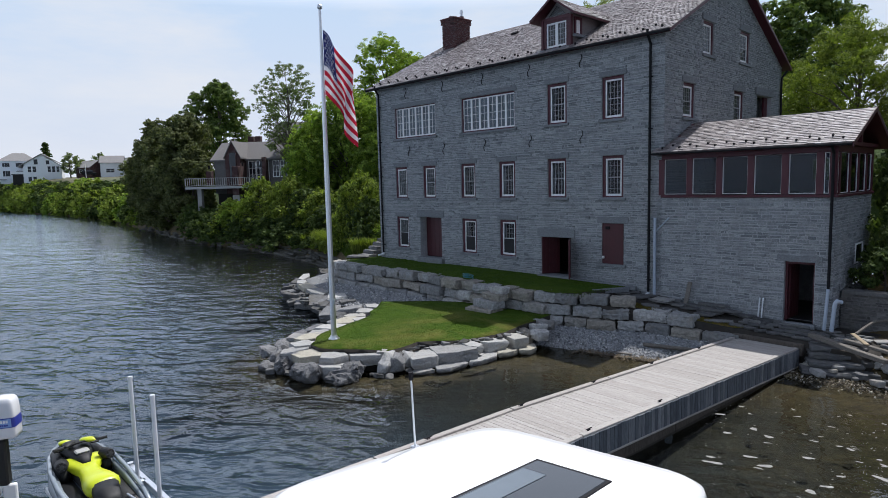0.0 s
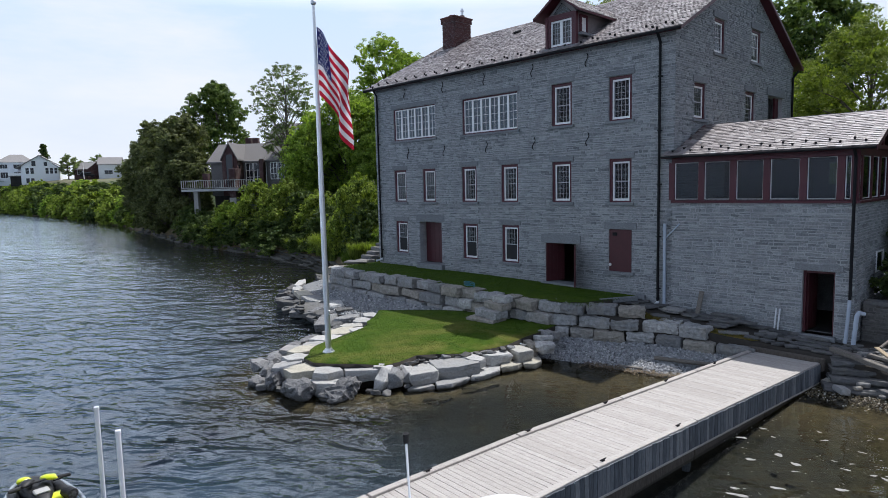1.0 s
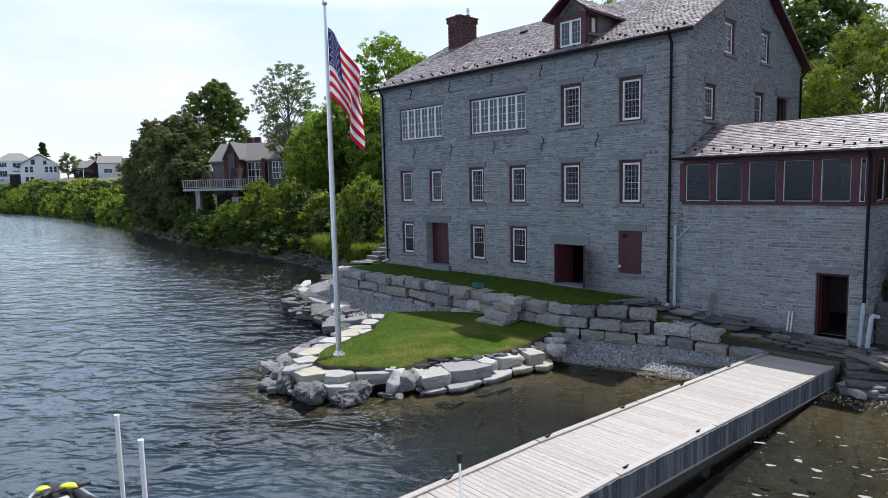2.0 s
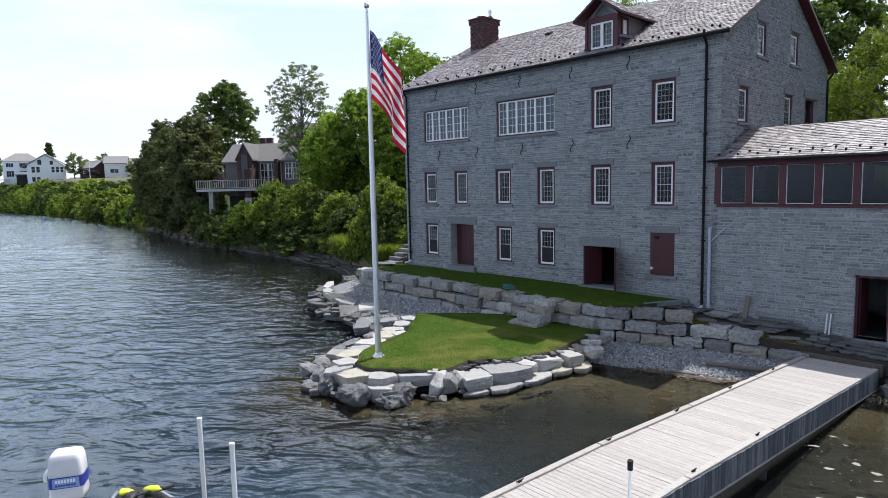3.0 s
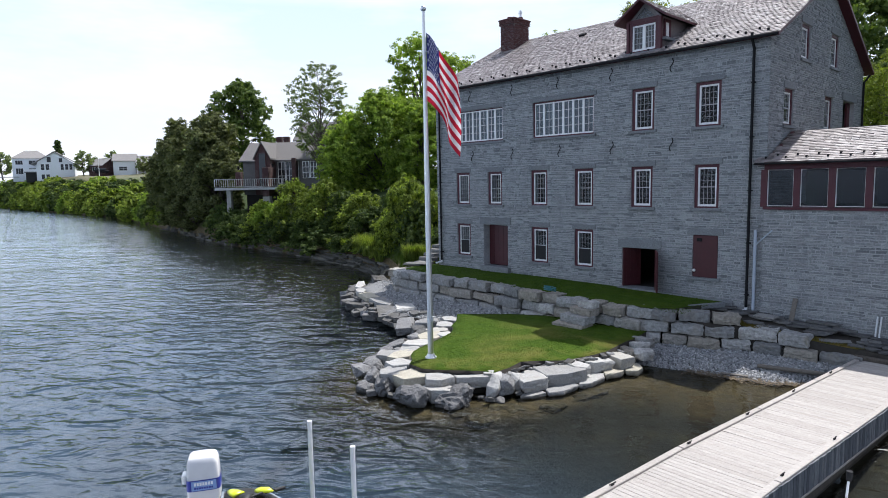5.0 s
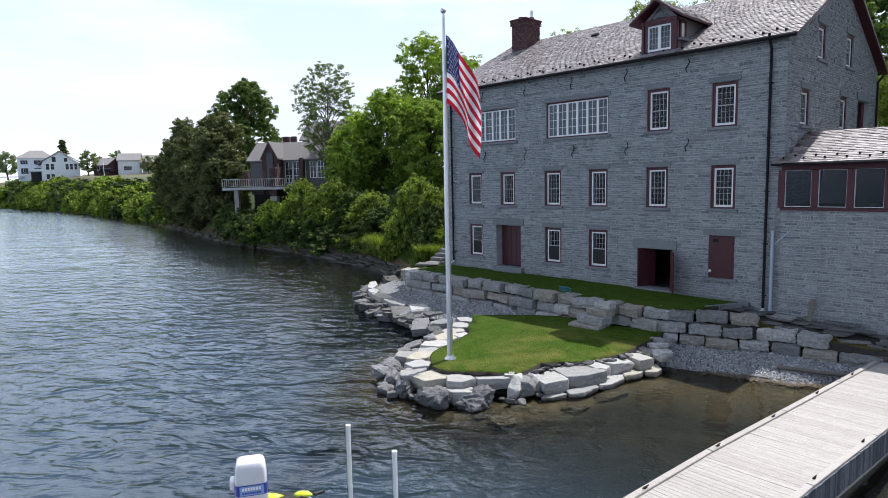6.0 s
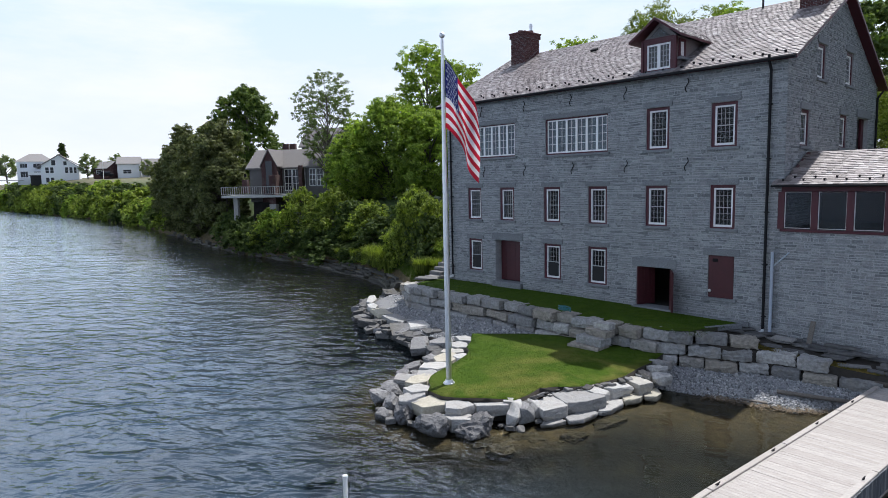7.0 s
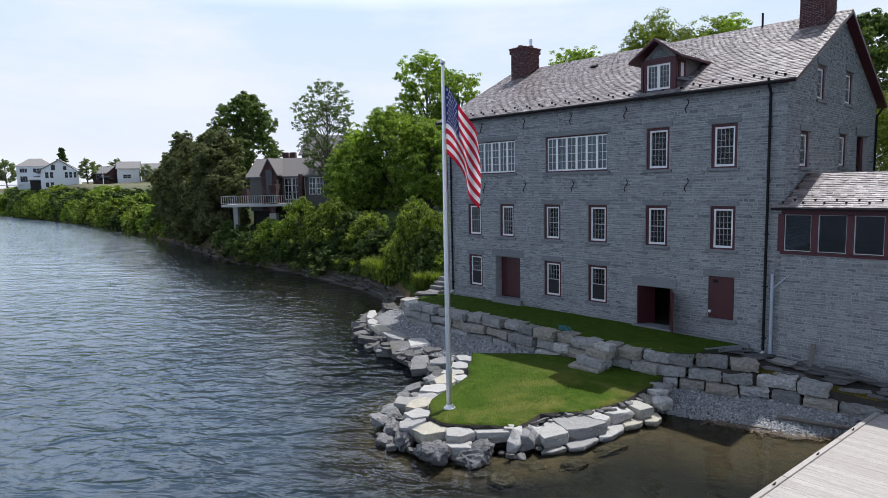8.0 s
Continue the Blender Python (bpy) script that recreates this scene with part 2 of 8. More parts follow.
_low = SOIL.ramp(SOIL.noise(1.3, 7, 0.65), (0.3, (0.007, 0.0068, 0.002)), (0.55, (0.018, 0.016, 0.005)), (0.8, (0.058, 0.048, 0.016)))
_sand = SOIL.n.new("ShaderNodeMapRange")
_sand.inputs[1].default_value, _sand.inputs[2].default_value = 5.5, 8.0
SOIL.l.new(SOIL.axis(0), _sand.inputs[0])
_low = SOIL.mix(_sand.outputs[0], _low, SOIL.ramp(SOIL.noise(2.3, 6, 0.65), (0.3, (0.014, 0.012, 0.004)), (0.6, (0.05, 0.04, 0.014)), (0.8, (0.095, 0.076, 0.030))))
# shallows paler, for the light that deeper water would take up
_shoal = SOIL.n.new("ShaderNodeMapRange")
_shoal.inputs[1].default_value, _shoal.inputs[2].default_value = -1.0, -0.6
SOIL.l.new(SOIL.axis(2), _shoal.inputs[0])
_low = SOIL.mix(_shoal.outputs[0], _low, SOIL.ramp(SOIL.noise(3.1, 6, 0.7), (0.3, (0.035, 0.026, 0.009)), (0.7, (0.13, 0.095, 0.036))))
_earth = SOIL.ramp(SOIL.noise(0.7, 6, 0.6), (0.35, (0.035, 0.06, 0.014)), (0.6, (0.06, 0.10, 0.022)), (0.8, (0.13, 0.12, 0.06)))
_bank = SOIL.n.new("ShaderNodeMapRange")
_bank.inputs[1].default_value, _bank.inputs[2].default_value = 0.7, 1.6
SOIL.l.new(SOIL.axis(2), _bank.inputs[0])
# bed colour changes with depth in place of absorption in the water
_bed_depth = SOIL.n.new("ShaderNodeMapRange")
_bed_depth.inputs[1].default_value, _bed_depth.inputs[2].default_value = -2.6, -1.2
SOIL.l.new(SOIL.axis(2), _bed_depth.inputs[0])
# bed darkened below the wooded bank, for the trees' reflection
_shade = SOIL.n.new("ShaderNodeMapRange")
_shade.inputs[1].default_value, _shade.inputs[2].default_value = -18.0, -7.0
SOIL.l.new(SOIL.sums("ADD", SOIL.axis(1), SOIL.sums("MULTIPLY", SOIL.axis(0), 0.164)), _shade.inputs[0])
# bed tinted for light scattered in water: blue-green deep, pale far, brown by bank
_far_bright = SOIL.n.new("ShaderNodeMapRange")
_far_bright.inputs[1].default_value, _far_bright.inputs[2].default_value = -32.0, -82.0
SOIL.l.new(SOIL.axis(0), _far_bright.inputs[0])
_deep = SOIL.mix(_shade.outputs[0], SOIL.mix(_far_bright.outputs[0], (0.042, 0.078, 0.118), (0.30, 0.38, 0.45)), (0.020, 0.019, 0.012))
_field = SOIL.n.new("ShaderNodeMapRange")
_field.inputs[1].default_value, _field.inputs[2].default_value = -150.0, -210.0
SOIL.l.new(SOIL.axis(0), _field.inputs[0])
_earth = SOIL.mix(_field.outputs[0], _earth, SOIL.ramp(SOIL.noise(0.12, 5, 0.6), (0.35, (0.075, 0.085, 0.035)), (0.65, (0.16, 0.14, 0.08))))
SOIL.colour(SOIL.mix(_bank.outputs[0], SOIL.mix(_bed_depth.outputs[0], _deep, _low), _earth)).bump(SOIL.noise(4, 8, 0.7), 0.8, 0.15)
WATER = Mat("lake water", 0.02).set(Transmission_Weight=1.0, IOR=1.34).colour((0.38, 0.43, 0.46))
# three trains of wind waves, crests across the wind, the longest with sharpened tops; heights in metres
_long = WATER.sums("POWER", WATER.noise(0.62, 2.0, 0.45, WATER.stretch(1.0, 1.7, 1, 36), 0.8), 1.5)
_mid = WATER.noise(1.7, 2.0, 0.5, WATER.stretch(1.0, 1.8, 1, 27), 0.8)
_small = WATER.noise(5.4, 1.0, 0.4, WATER.stretch(1.0, 1.5, 1, 48))


def along_lake(value, lo, hi, at_lo, at_hi):
    node = WATER.n.new("ShaderNodeMapRange")
    node.interpolation_type = "SMOOTHSTEP"
    for k, v in enumerate((lo, hi, at_lo, at_hi)):
        node.inputs[k + 1].default_value = v
    WATER.l.new(value, node.inputs[0])
    return node.outputs[0]


# a longer swell on the open reach, short chop everywhere
_swell = WATER.sums("MULTIPLY", WATER.noise(0.15, 3.0, 0.55, WATER.stretch(1.0, 2.4, 1, 40), 0.6), along_lake(WATER.axis(0), -75.0, -15.0, 0.42, 0.0))
_wave = WATER.sums("ADD", WATER.sums("MULTIPLY", _long, 0.26), WATER.sums("ADD", WATER.sums("MULTIPLY", _mid, 0.062), WATER.sums("MULTIPLY", _small, 0.006)))
_wave = WATER.sums("ADD", _wave, _swell)
# the bay between point and dock lies in the lee and is calmer; so is the strip below the wooded bank
_drift = WATER.sums("MULTIPLY", WATER.noise(0.35, 3), 3.0)
_reach = WATER.sums("ADD", WATER.sums("ADD", WATER.axis(0), WATER.sums("MULTIPLY", WATER.axis(1), 0.9)), _drift)
_lee = along_lake(_reach, -15.4, -10.4, 1.0, 0.24)
_bank_lee = along_lake(WATER.sums("ADD", WATER.sums("ADD", WATER.axis(1), WATER.sums("MULTIPLY", WATER.axis(0), 0.164)), _drift), -17.0, -6.0, 1.15, 0.48)
WATER.rough(along_lake(WATER.axis(0), -75.0, -6.0, 0.09, 0.012))
_gust = WATER.sums("MULTIPLY", WATER.ramp(WATER.noise(0.09, 3, 0.5), (0.35, 0.75), (0.65, 1.15)), _bank_lee)
WATER.bump(WATER.sums("MULTIPLY", WATER.sums("MULTIPLY", _wave, _lee), _gust), 1.0, 1.0)


def leaf_material(name, dark, light, through=0.2):
    m = Mat(name, 0.7).set(Specular_IOR_Level=0.15)
    c = m.mix(m.island(), dark, light)
    m.colour(c)
    t = m.n.new("ShaderNodeBsdfTranslucent")
    m.l.new(m.mix(1.0, c, (1.4, 1.6, 0.6), "MULTIPLY"), t.inputs["Color"])
    s = m.n.new("ShaderNodeMixShader")
    s.inputs[0].default_value = through
    m.l.new(m.b.outputs[0], s.inputs[1])
    m.l.new(t.outputs[0], s.inputs[2])
    m.l.new(s.outputs[0], m.n["Material Output"].inputs["Surface"])
    return m.m


LEAF_MAPLE = leaf_material("fresh green leaves", (0.085, 0.14, 0.03), (0.36, 0.44, 0.095), 0.5)
LEAF_DARK = leaf_material("deep green leaves", (0.022, 0.044, 0.014), (0.115, 0.155, 0.04), 0.2)
LEAF_OLIVE = leaf_material("dull olive foliage", (0.050, 0.062, 0.028), (0.19, 0.205, 0.082), 0.24)
LEAF_BUSH = leaf_material("bank shrub leaves", (0.042, 0.072, 0.017), (0.33, 0.39, 0.075), 0.38)
LEAF_LIGHT = leaf_material("yellow-green leaves", (0.07, 0.098, 0.018), (0.22, 0.262, 0.05), 0.36)
# far foliage: haze and backlight put into a lighter leaf colour
LEAF_FAR = leaf_material("far leaves paled by haze", (0.13, 0.16, 0.09), (0.32, 0.36, 0.20), 0.4)
LEAF_THIN = leaf_material("grey-green leaves", (0.070, 0.100, 0.040), (0.200, 0.250, 0.100), 0.3)
LEAF_ELM = leaf_material("mid green leaves", (0.032, 0.062, 0.018), (0.170, 0.225, 0.058), 0.26)
BARK = Mat("bark", 0.95)
BARK.colour(BARK.ramp(BARK.noise(7, 6, 0.7, BARK.stretch(4, 4, 0.7)), (0.3, (0.05, 0.042, 0.034)), (0.7, (0.13, 0.11, 0.09)))).bump(BARK.noise(9, 6), 0.7, 0.03)


# ---- mesh tools ----
def mat(m):
    return m.m if isinstance(m, Mat) else m


def finish(name, mesh, material, parent=None, label="", m=None):
    for one in material if isinstance(material, (list, tuple)) else [material]:
        mesh.materials.append(mat(one))
    ob = new(name, mesh)
    if parent:
        ob.parent = parent
    if m is not None:
        ob.matrix_basis = m
    if label:
        ob["label"] = label
    return ob


def part(name, bm, material, parent=None, label="", m=None):
    """One bmesh as one object, under a thing or a part."""
    mesh = bpy.data.meshes.new(name)
    bm.to_mesh(mesh)
    bm.free()
    return finish(name, mesh, material, parent, label, m)


def share(name, mesh, parent=None, m=None, label=""):
    ob = new(name, mesh)
    ob.parent = parent
    if m is not None:
        ob.matrix_basis = m
    if label:
        ob["label"] = label
    return ob


def raw(name, verts, faces, material, parent=None, label="", smooth=False):
    mesh = bpy.data.meshes.new(name)
    mesh.from_pydata([tuple(v) for v in verts], [], faces)
    if smooth:
        mesh.polygons.foreach_set("use_smooth", [True] * len(mesh.polygons))
    return finish(name, mesh, material, parent, label)


def thing(name, label, category, group="", kind="", m=None):
    ob = tagged(new(name), label, category, group, kind)
    ob.empty_display_size = 0.3
    if m is not None:
        ob.matrix_basis = m
    return ob


def box(bm, x0, y0, z0, x1, y1, z1, bevel=0.0, m=None):
    g = bmesh.ops.create_cube(bm, size=1.0)["verts"]
    bmesh.ops.transform(bm, matrix=Matrix.Translation(((x0 + x1) / 2, (y0 + y1) / 2, (z0 + z1) / 2)) @ Matrix.Diagonal((x1 - x0, y1 - y0, z1 - z0, 1)), verts=g)
    if bevel:
        e = list({e for v in g for e in v.link_edges})
        out = bmesh.ops.bevel(bm, geom=e, offset=bevel, segments=1, affect="EDGES", profile=0.5)
        g = list({v for f in out["faces"] for v in f.verts} | {v for v in g if v.is_valid})
    if m is not None:
        bmesh.ops.transform(bm, matrix=m, verts=g)
    return g


def boxed(*dims, bevel=0.0, m=None):
    bm = bmesh.new()
    box(bm, *dims, bevel=bevel, m=m)
    return bm


def rod(bm, a, b, r0, r1=None, sides=10, caps=True):
    a, b = Vector(a), Vector(b)
    g = bmesh.ops.create_cone(bm, cap_ends=caps, segments=sides, radius1=r0, radius2=r0 if r1 is None else r1, depth=(b - a).length)["verts"]
    bmesh.ops.transform(bm, matrix=Matrix.Translation((a + b) / 2) @ (b - a).to_track_quat("Z", "Y").to_matrix().to_4x4(), verts=g)
    return g


def tube(points, r, sides=8):
    bm = bmesh.new()
    for a, b in zip(points, points[1:]):
        rod(bm, a, b, r, sides=sides)
    for p in points[1:-1]:
        g = bmesh.ops.create_uvsphere(bm, u_segments=sides, v_segments=5, radius=r * 1.02)["verts"]
        bmesh.ops.translate(bm, vec=p, verts=g)
    return bm


def profile(outline, a, b, axis="x"):
    """A prism: an outline of (u, z) pushed from a to b along an axis."""
    bm = bmesh.new()
    rings = [[bm.verts.new((s, u, z) if axis == "x" else (u, s, z)) for u, z in outline] for s in (a, b)]
    bm.faces.new(rings[0]), bm.faces.new(rings[1][::-1])
    n = len(outline)
    for k in range(n):
        bm.faces.new((rings[0][k], rings[1][k], rings[1][(k + 1) % n], rings[0][(k + 1) % n]))
    bmesh.ops.recalc_face_normals(bm, faces=bm.faces)
    return bm


def bricks(cells, place):
    """Verts and faces of many five-sided blocks: cells are (u0, u1, z0, z1, depth); place maps (u, z, depth) to the world."""
    verts, faces = [], []
    for u0, u1, z0, z1, d in cells:
        k, c = len(verts), min(0.012, d * 0.4)
        for u, z in ((u0, z0), (u1, z0), (u1, z1), (u0, z1)):
            verts.append(place(u, z, -0.02))
        for i, (u, z) in enumerate(((u0 + c, z0 + c), (u1 - c, z0 + c), (u1 - c, z1 - c), (u0 + c, z1 - c))):
            q = math.sin(u0 * 91.7 + z0 * 57.3 + i * 2.1 + d * 700)
            p = math.sin(u0 * 47.3 + z0 * 83.1 + i * 4.4 + d * 900)
            verts.append(place(u + 0.018 * q * (u1 - u0 > 0.09), z + 0.015 * p, max(0.002, d + 0.011 * q)))
        faces.append((k + 4, k + 5, k + 6, k + 7))
        faces += [(k + i, k + (i + 1) % 4, k + 4 + (i + 1) % 4, k + 4 + i) for i in range(4)]
    return verts, faces


def rubble(rng, u0, u1, levels, holes, limit=None, gap=0.02):
    """Coursed rubble over a wall: levels are heights at which a course must break; holes are (u0, u1, z0, z1)."""
    cells = []
    levels = sorted(levels)
    clean = [levels[0]]
    for z in levels[1:]:
        if z - clean[-1] > 0.06:
            clean.append(z)
    for a, b in zip(clean, clean[1:]):
        n = max(1, round((b - a) / 0.102))
        cuts = [a + (b - a) * k / n for k in range(n + 1)]
        for k in range(1, n):
            cuts[k] += rng.uniform(-0.036, 0.036)
        for z0, z1 in zip(cuts, cuts[1:]):
            lo, hi = limit((z0 + z1) / 2) if limit else (u0, u1)
            spans, mid = [(lo, hi)], (z0 + z1) / 2
            for h0, h1, hz0, hz1 in holes:
                if hz0 < mid < hz1:
                    spans = [s for p, q in spans for s in ((p, min(q, h0)), (max(p, h1), q)) if s[1] - s[0] > 0.03]
            for p, q in spans:
                u = p
                while u < q - 0.02:
                    w = rng.choice((0.11, 0.16, 0.21, 0.27, 0.35, 0.46)) * rng.uniform(0.7, 1.3)
                    e = q if q - u - w < 0.1 else u + w
                    cells.append((u + gap / 2, e - gap / 2, z0 + gap / 2 + rng.uniform(-0.006, 0.014), z1 - gap / 2 + rng.uniform(-0.014, 0.006), rng.uniform(0.003, 0.036)))
                    u = e
    return cells


def wall_core(name, parent, along, u0, u1, z0, z1, back, front, holes, label=""):
    """A slab with openings cut through it, along x or y; back and front are its two faces."""
    us = sorted({u0, u1} | {v for h in holes for v in h[:2]})
    zs = sorted({z0, z1} | {v for h in holes for v in h[2:]})
    bm = bmesh.new()
    for a, b in zip(us, us[1:]):
        run = []
        for c, d in zip(zs, zs[1:]):
            inside = any(h[0] <= (a + b) / 2 <= h[1] and h[2] <= (c + d) / 2 <= h[3] for h in holes)
            if not inside and run and abs(run[-1][1] - c) < 1e-6:
                run[-1] = (run[-1][0], d)
            elif not inside:
                run.append((c, d))
        for c, d in run:
            lo, hi = min(front, back), max(front, back)
            box(bm, *((a, lo, c, b, hi, d) if along == "x" else (lo, a, c, hi, b, d)))
    bmesh.ops.remove_doubles(bm, verts=bm.verts, dist=1e-4)
    return part(name, bm, MORTAR, parent, label)


def hull(rng, sx, sy, sz, kind="boulder", bevel=0.02, rough=0.0):
    bm = bmesh.new()
    if kind == "boulder":
        for k in range(13):
            z = 1 - 2 * (k + 0.5) / 13
            a, h = k * 2.4 + rng.uniform(-0.5, 0.5), math.sqrt(1 - z * z)
            v = Vector((h * math.cos(a), h * math.sin(a), z))
            g = 0.56 / max(abs(v.x), abs(v.y), abs(v.z)) ** 0.55 * rng.uniform(0.85, 1.08)
            bm.verts.new((v.x * sx * g, v.y * sy * g, v.z * sz * g))
    elif kind == "slab":
        n = rng.choice((4, 4, 5))
        for k in range(n):
            a = 0.785 + 6.283 * k / n + rng.uniform(-0.28, 0.28)
            c = max(abs(math.cos(a)), abs(math.sin(a)))
            x, y = math.cos(a) * sx / 2 / c, math.sin(a) * sy / 2 / c
            e, f = rng.uniform(0.86, 1.06), rng.uniform(0.84, 1.04)
            bm.verts.new((x * e, y * e, sz / 2 * rng.uniform(0.86, 1.0)))
            bm.verts.new((x * f, y * f, -sz / 2 * rng.uniform(0.8, 1.0)))
        g = rng.uniform(0, 6.28)
        bm.verts.new((sx * 0.56 * math.cos(g), sy * 0.56 * math.sin(g), sz * rng.uniform(-0.15, 0.2)))
    elif kind == "flag":
        n = rng.choice((4, 5, 5, 6))
        turn = rng.uniform(-0.25, 0.25)
        for k in range(n):
            a = 0.785 + turn + 6.283 * k / n + rng.uniform(-0.22, 0.22)
            c = max(abs(math.cos(a)), abs(math.sin(a))) ** 0.85
            x, y = math.cos(a) * sx / 2 / c, math.sin(a) * sy / 2 / c
            e, f, g = rng.uniform(0.94, 1.05), rng.uniform(0.80, 1.0), rng.uniform(0.98, 1.07)
            bm.verts.new((x * e, y * e, sz / 2 * rng.uniform(0.92, 1.0)))
            bm.verts.new((x * g, y * g, sz * rng.uniform(-0.1, 0.25)))
            bm.verts.new((x * f, y * f, -sz / 2 * rng.uniform(0.8, 1.0)))
    else:
        j = lambda s: rng.uniform(-0.05, 0.05) * s
        for x in (-0.5, -0.17, 0.2, 0.5):
            for y in (-0.5, 0.5):
                for z in (-0.5, 0.0, 0.5):
                    end = 0.98 if abs(x) == 0.5 else 1.0
                    mid = 1.05 if z == 0 else 0.98
                    bm.verts.new((x * sx + j(0.1), y * sy * end * mid + j(sy), z * sz * end + j(sz * 0.8)))
    bmesh.ops.convex_hull(bm, input=bm.verts)
    bmesh.ops.delete(bm, geom=[v for v in bm.verts if not v.link_faces], context="VERTS")
    bmesh.ops.dissolve_limit(bm, angle_limit=0.12, verts=bm.verts, edges=bm.edges)
    if bevel:
        bmesh.ops.bevel(bm, geom=list(bm.edges), offset=bevel, segments=1, affect="EDGES", clamp_overlap=True)
    if rough:
        bmesh.ops.triangulate(bm, faces=bm.faces)
        for step in (0.45, 0.24, 0.15):
            long = [e for e in bm.edges if e.calc_length() > step]
            bmesh.ops.subdivide_edges(bm, edges=long, cuts=1)
            bmesh.ops.triangulate(bm, faces=[f for f in bm.faces if len(f.verts) > 3])
        bm.normal_update()
        off = Vector((rng.uniform(0, 50), rng.uniform(0, 50), rng.uniform(0, 50)))
        moves = [v.normal * rough * (0.55 * noise.noise(v.co * 2.2 + off) + 0.75 * noise.noise(v.co * Vector((4.5, 4.5, 13.0)) + off) + 0.45 * noise.noise(v.co * 11.0 + off)) for v in bm.verts]
        for v, d in zip(bm.verts, moves):
            v.co += d
    return bm


# ---- ground and lake ----
WATER_Z = -0.42
SHORE = [(-900, 60), (-300, 20), (-167, 21), (-130, 17), (-93, 10.7), (-62, 5.8), (-49, 5.9), (-36, 4.3), (-29, 2.4), (-24, -0.6), (-19, -4.6), (-9, -5.5), (-2.4, -5.8), (-0.5, -5.3), (2.2, -4.7),
         (3.6, -3.3), (6.6, -2.9), (8.9, -2.9), (13, -2.0), (40, 2), (300, 20), (900, 60)]
SX, SY = zip(*SHORE)


def shore(x):
    return float(np.interp(x, SX, SY))


def smooth(a, b, v):
    t = min(1.0, max(0.0, (v - a) / (b - a)))
    return t * t * (3 - 2 * t)


def ground_height(x, y):
    d = y - shore(x)
    n = noise.noise((x * 0.35, y * 0.35, 0.0))
    if d < 0:
        steep = smooth(-4.0, -9.0, x)
        bed = WATER_Z - 0.04 + max(-7.0, (0.08 + 0.64 * steep) * d - (0.006 + 0.024 * steep) * d * d) + 0.06 * n * min(1, -d)
        mound = -0.62 - 3.5 * max(0.0, math.hypot((x + 6.6) / 4.7, (y + 9.5) / 5.9) - 1.0) + 0.12 * n
        return max(bed, mound)
    west, east = smooth(-21.0, -23.5, x), smooth(6.6, 8.0, x)
    plateau = float(np.interp(x, (-300, -250, -150, -60, -30), (12.5, 11.5, 9.0, 6.2, 5.5)))
    bank = -0.45 + 1.7 * smooth(0.0, 1.3, d) + (plateau - 1.2) * smooth(0.8, 11.0, d) + 2.5 * smooth(15, 60, d)
    beach = -0.46 + 0.13 * d if d < 3.2 else -0.04
    middle = min(beach, 0.9) + 7.6 * smooth(11.5, 15.5, y)
    side = -0.46 + 0.3 * min(d, 3.0) + 1.3 * smooth(1.2, 1.7, y) + 6.5 * smooth(2.5, 12.0, y)
    h = west * bank + east * side + (1 - west - east) * middle
    return h + 0.18 * n * min(1, d * 0.3) * max(west, east)


def axis_steps(*spans):
    out = []
    for a, b, step in spans:
        out += list(np.arange(a, b, step))
    return out + [spans[-1][1]]


gx = axis_steps((-1600, -400, 200), (-400, -120, 10), (-120, -40, 3), (-40, 14, 0.6), (14, 60, 4), (60, 400, 40), (400, 1600, 200))
gy = axis_steps((-1600, -200, 200), (-200, -40, 20), (-40, -22, 3), (-22, 22, 0.6), (22, 70, 4), (70, 400, 30), (400, 1600, 200))
verts = [(x, y, ground_height(x, y)) for y in gy for x in gx]
nx = len(gx)
faces = [(j * nx + i, j * nx + i + 1, (j + 1) * nx + i + 1, (j + 1) * nx + i) for j in range(len(gy) - 1) for i in range(nx - 1)]
tagged(raw("ground", verts, faces, SOIL, smooth=True), "grassy river bank sloping down to a stony brown lake bed tinted for deep water", "ground", kind="structure")
bm = bmesh.new()
bmesh.ops.create_grid(bm, x_segments=2, y_segments=2, size=1600)
lake = tagged(part("water", bm, WATER, m=pose(0, 0, WATER_Z)), "dark rippled lake water, brown and clear over the shallows", "water", kind="structure")
lake.visible_shadow = False


def sheet(name, outline, height, skirt, material, label, category, cuts=4):
    """A piece of ground with an outline, its own heights and sides that run down into the soil."""
    bm = bmesh.new()
    ring = [bm.verts.new((x, y, 0)) for x, y in outline]
    edges = [bm.edges.new((a, b)) for a, b in zip(ring, ring[1:] + ring[:1])]
    bmesh.ops.triangle_fill(bm, edges=edges, use_beauty=True)
    for _ in range(cuts):
        bmesh.ops.subdivide_edges(bm, edges=[e for e in bm.edges if e.calc_length() > 0.7], cuts=1)
        bmesh.ops.triangulate(bm, faces=[f for f in bm.faces if len(f.verts) > 3])
    for v in bm.verts:
        v.co.z = height(v.co.x, v.co.y)
    rim = [e for e in bm.edges if e.is_boundary]
    down = bmesh.ops.extrude_edge_only(bm, edges=rim)["geom"]
    for v in down:
        if isinstance(v, bmesh.types.BMVert):
            v.co.z -= skirt
        elif isinstance(v, bmesh.types.BMFace):
            v.material_index = 1
    bmesh.ops.recalc_face_normals(bm, faces=bm.faces)
    for f in bm.faces:
        f.smooth = True
    return tagged(part(name, bm, [material, EARTH]), label, category, kind="structure")


def lawn_height(x, y):
    return 0.36 + 0.04 * noise.noise((x * 0.5, y * 0.5, 3)) + 0.07 * smooth(-9, -5, y) - 0.12 * smooth(-5.2, -3.2, x) * smooth(-6.0, -7.5, y)


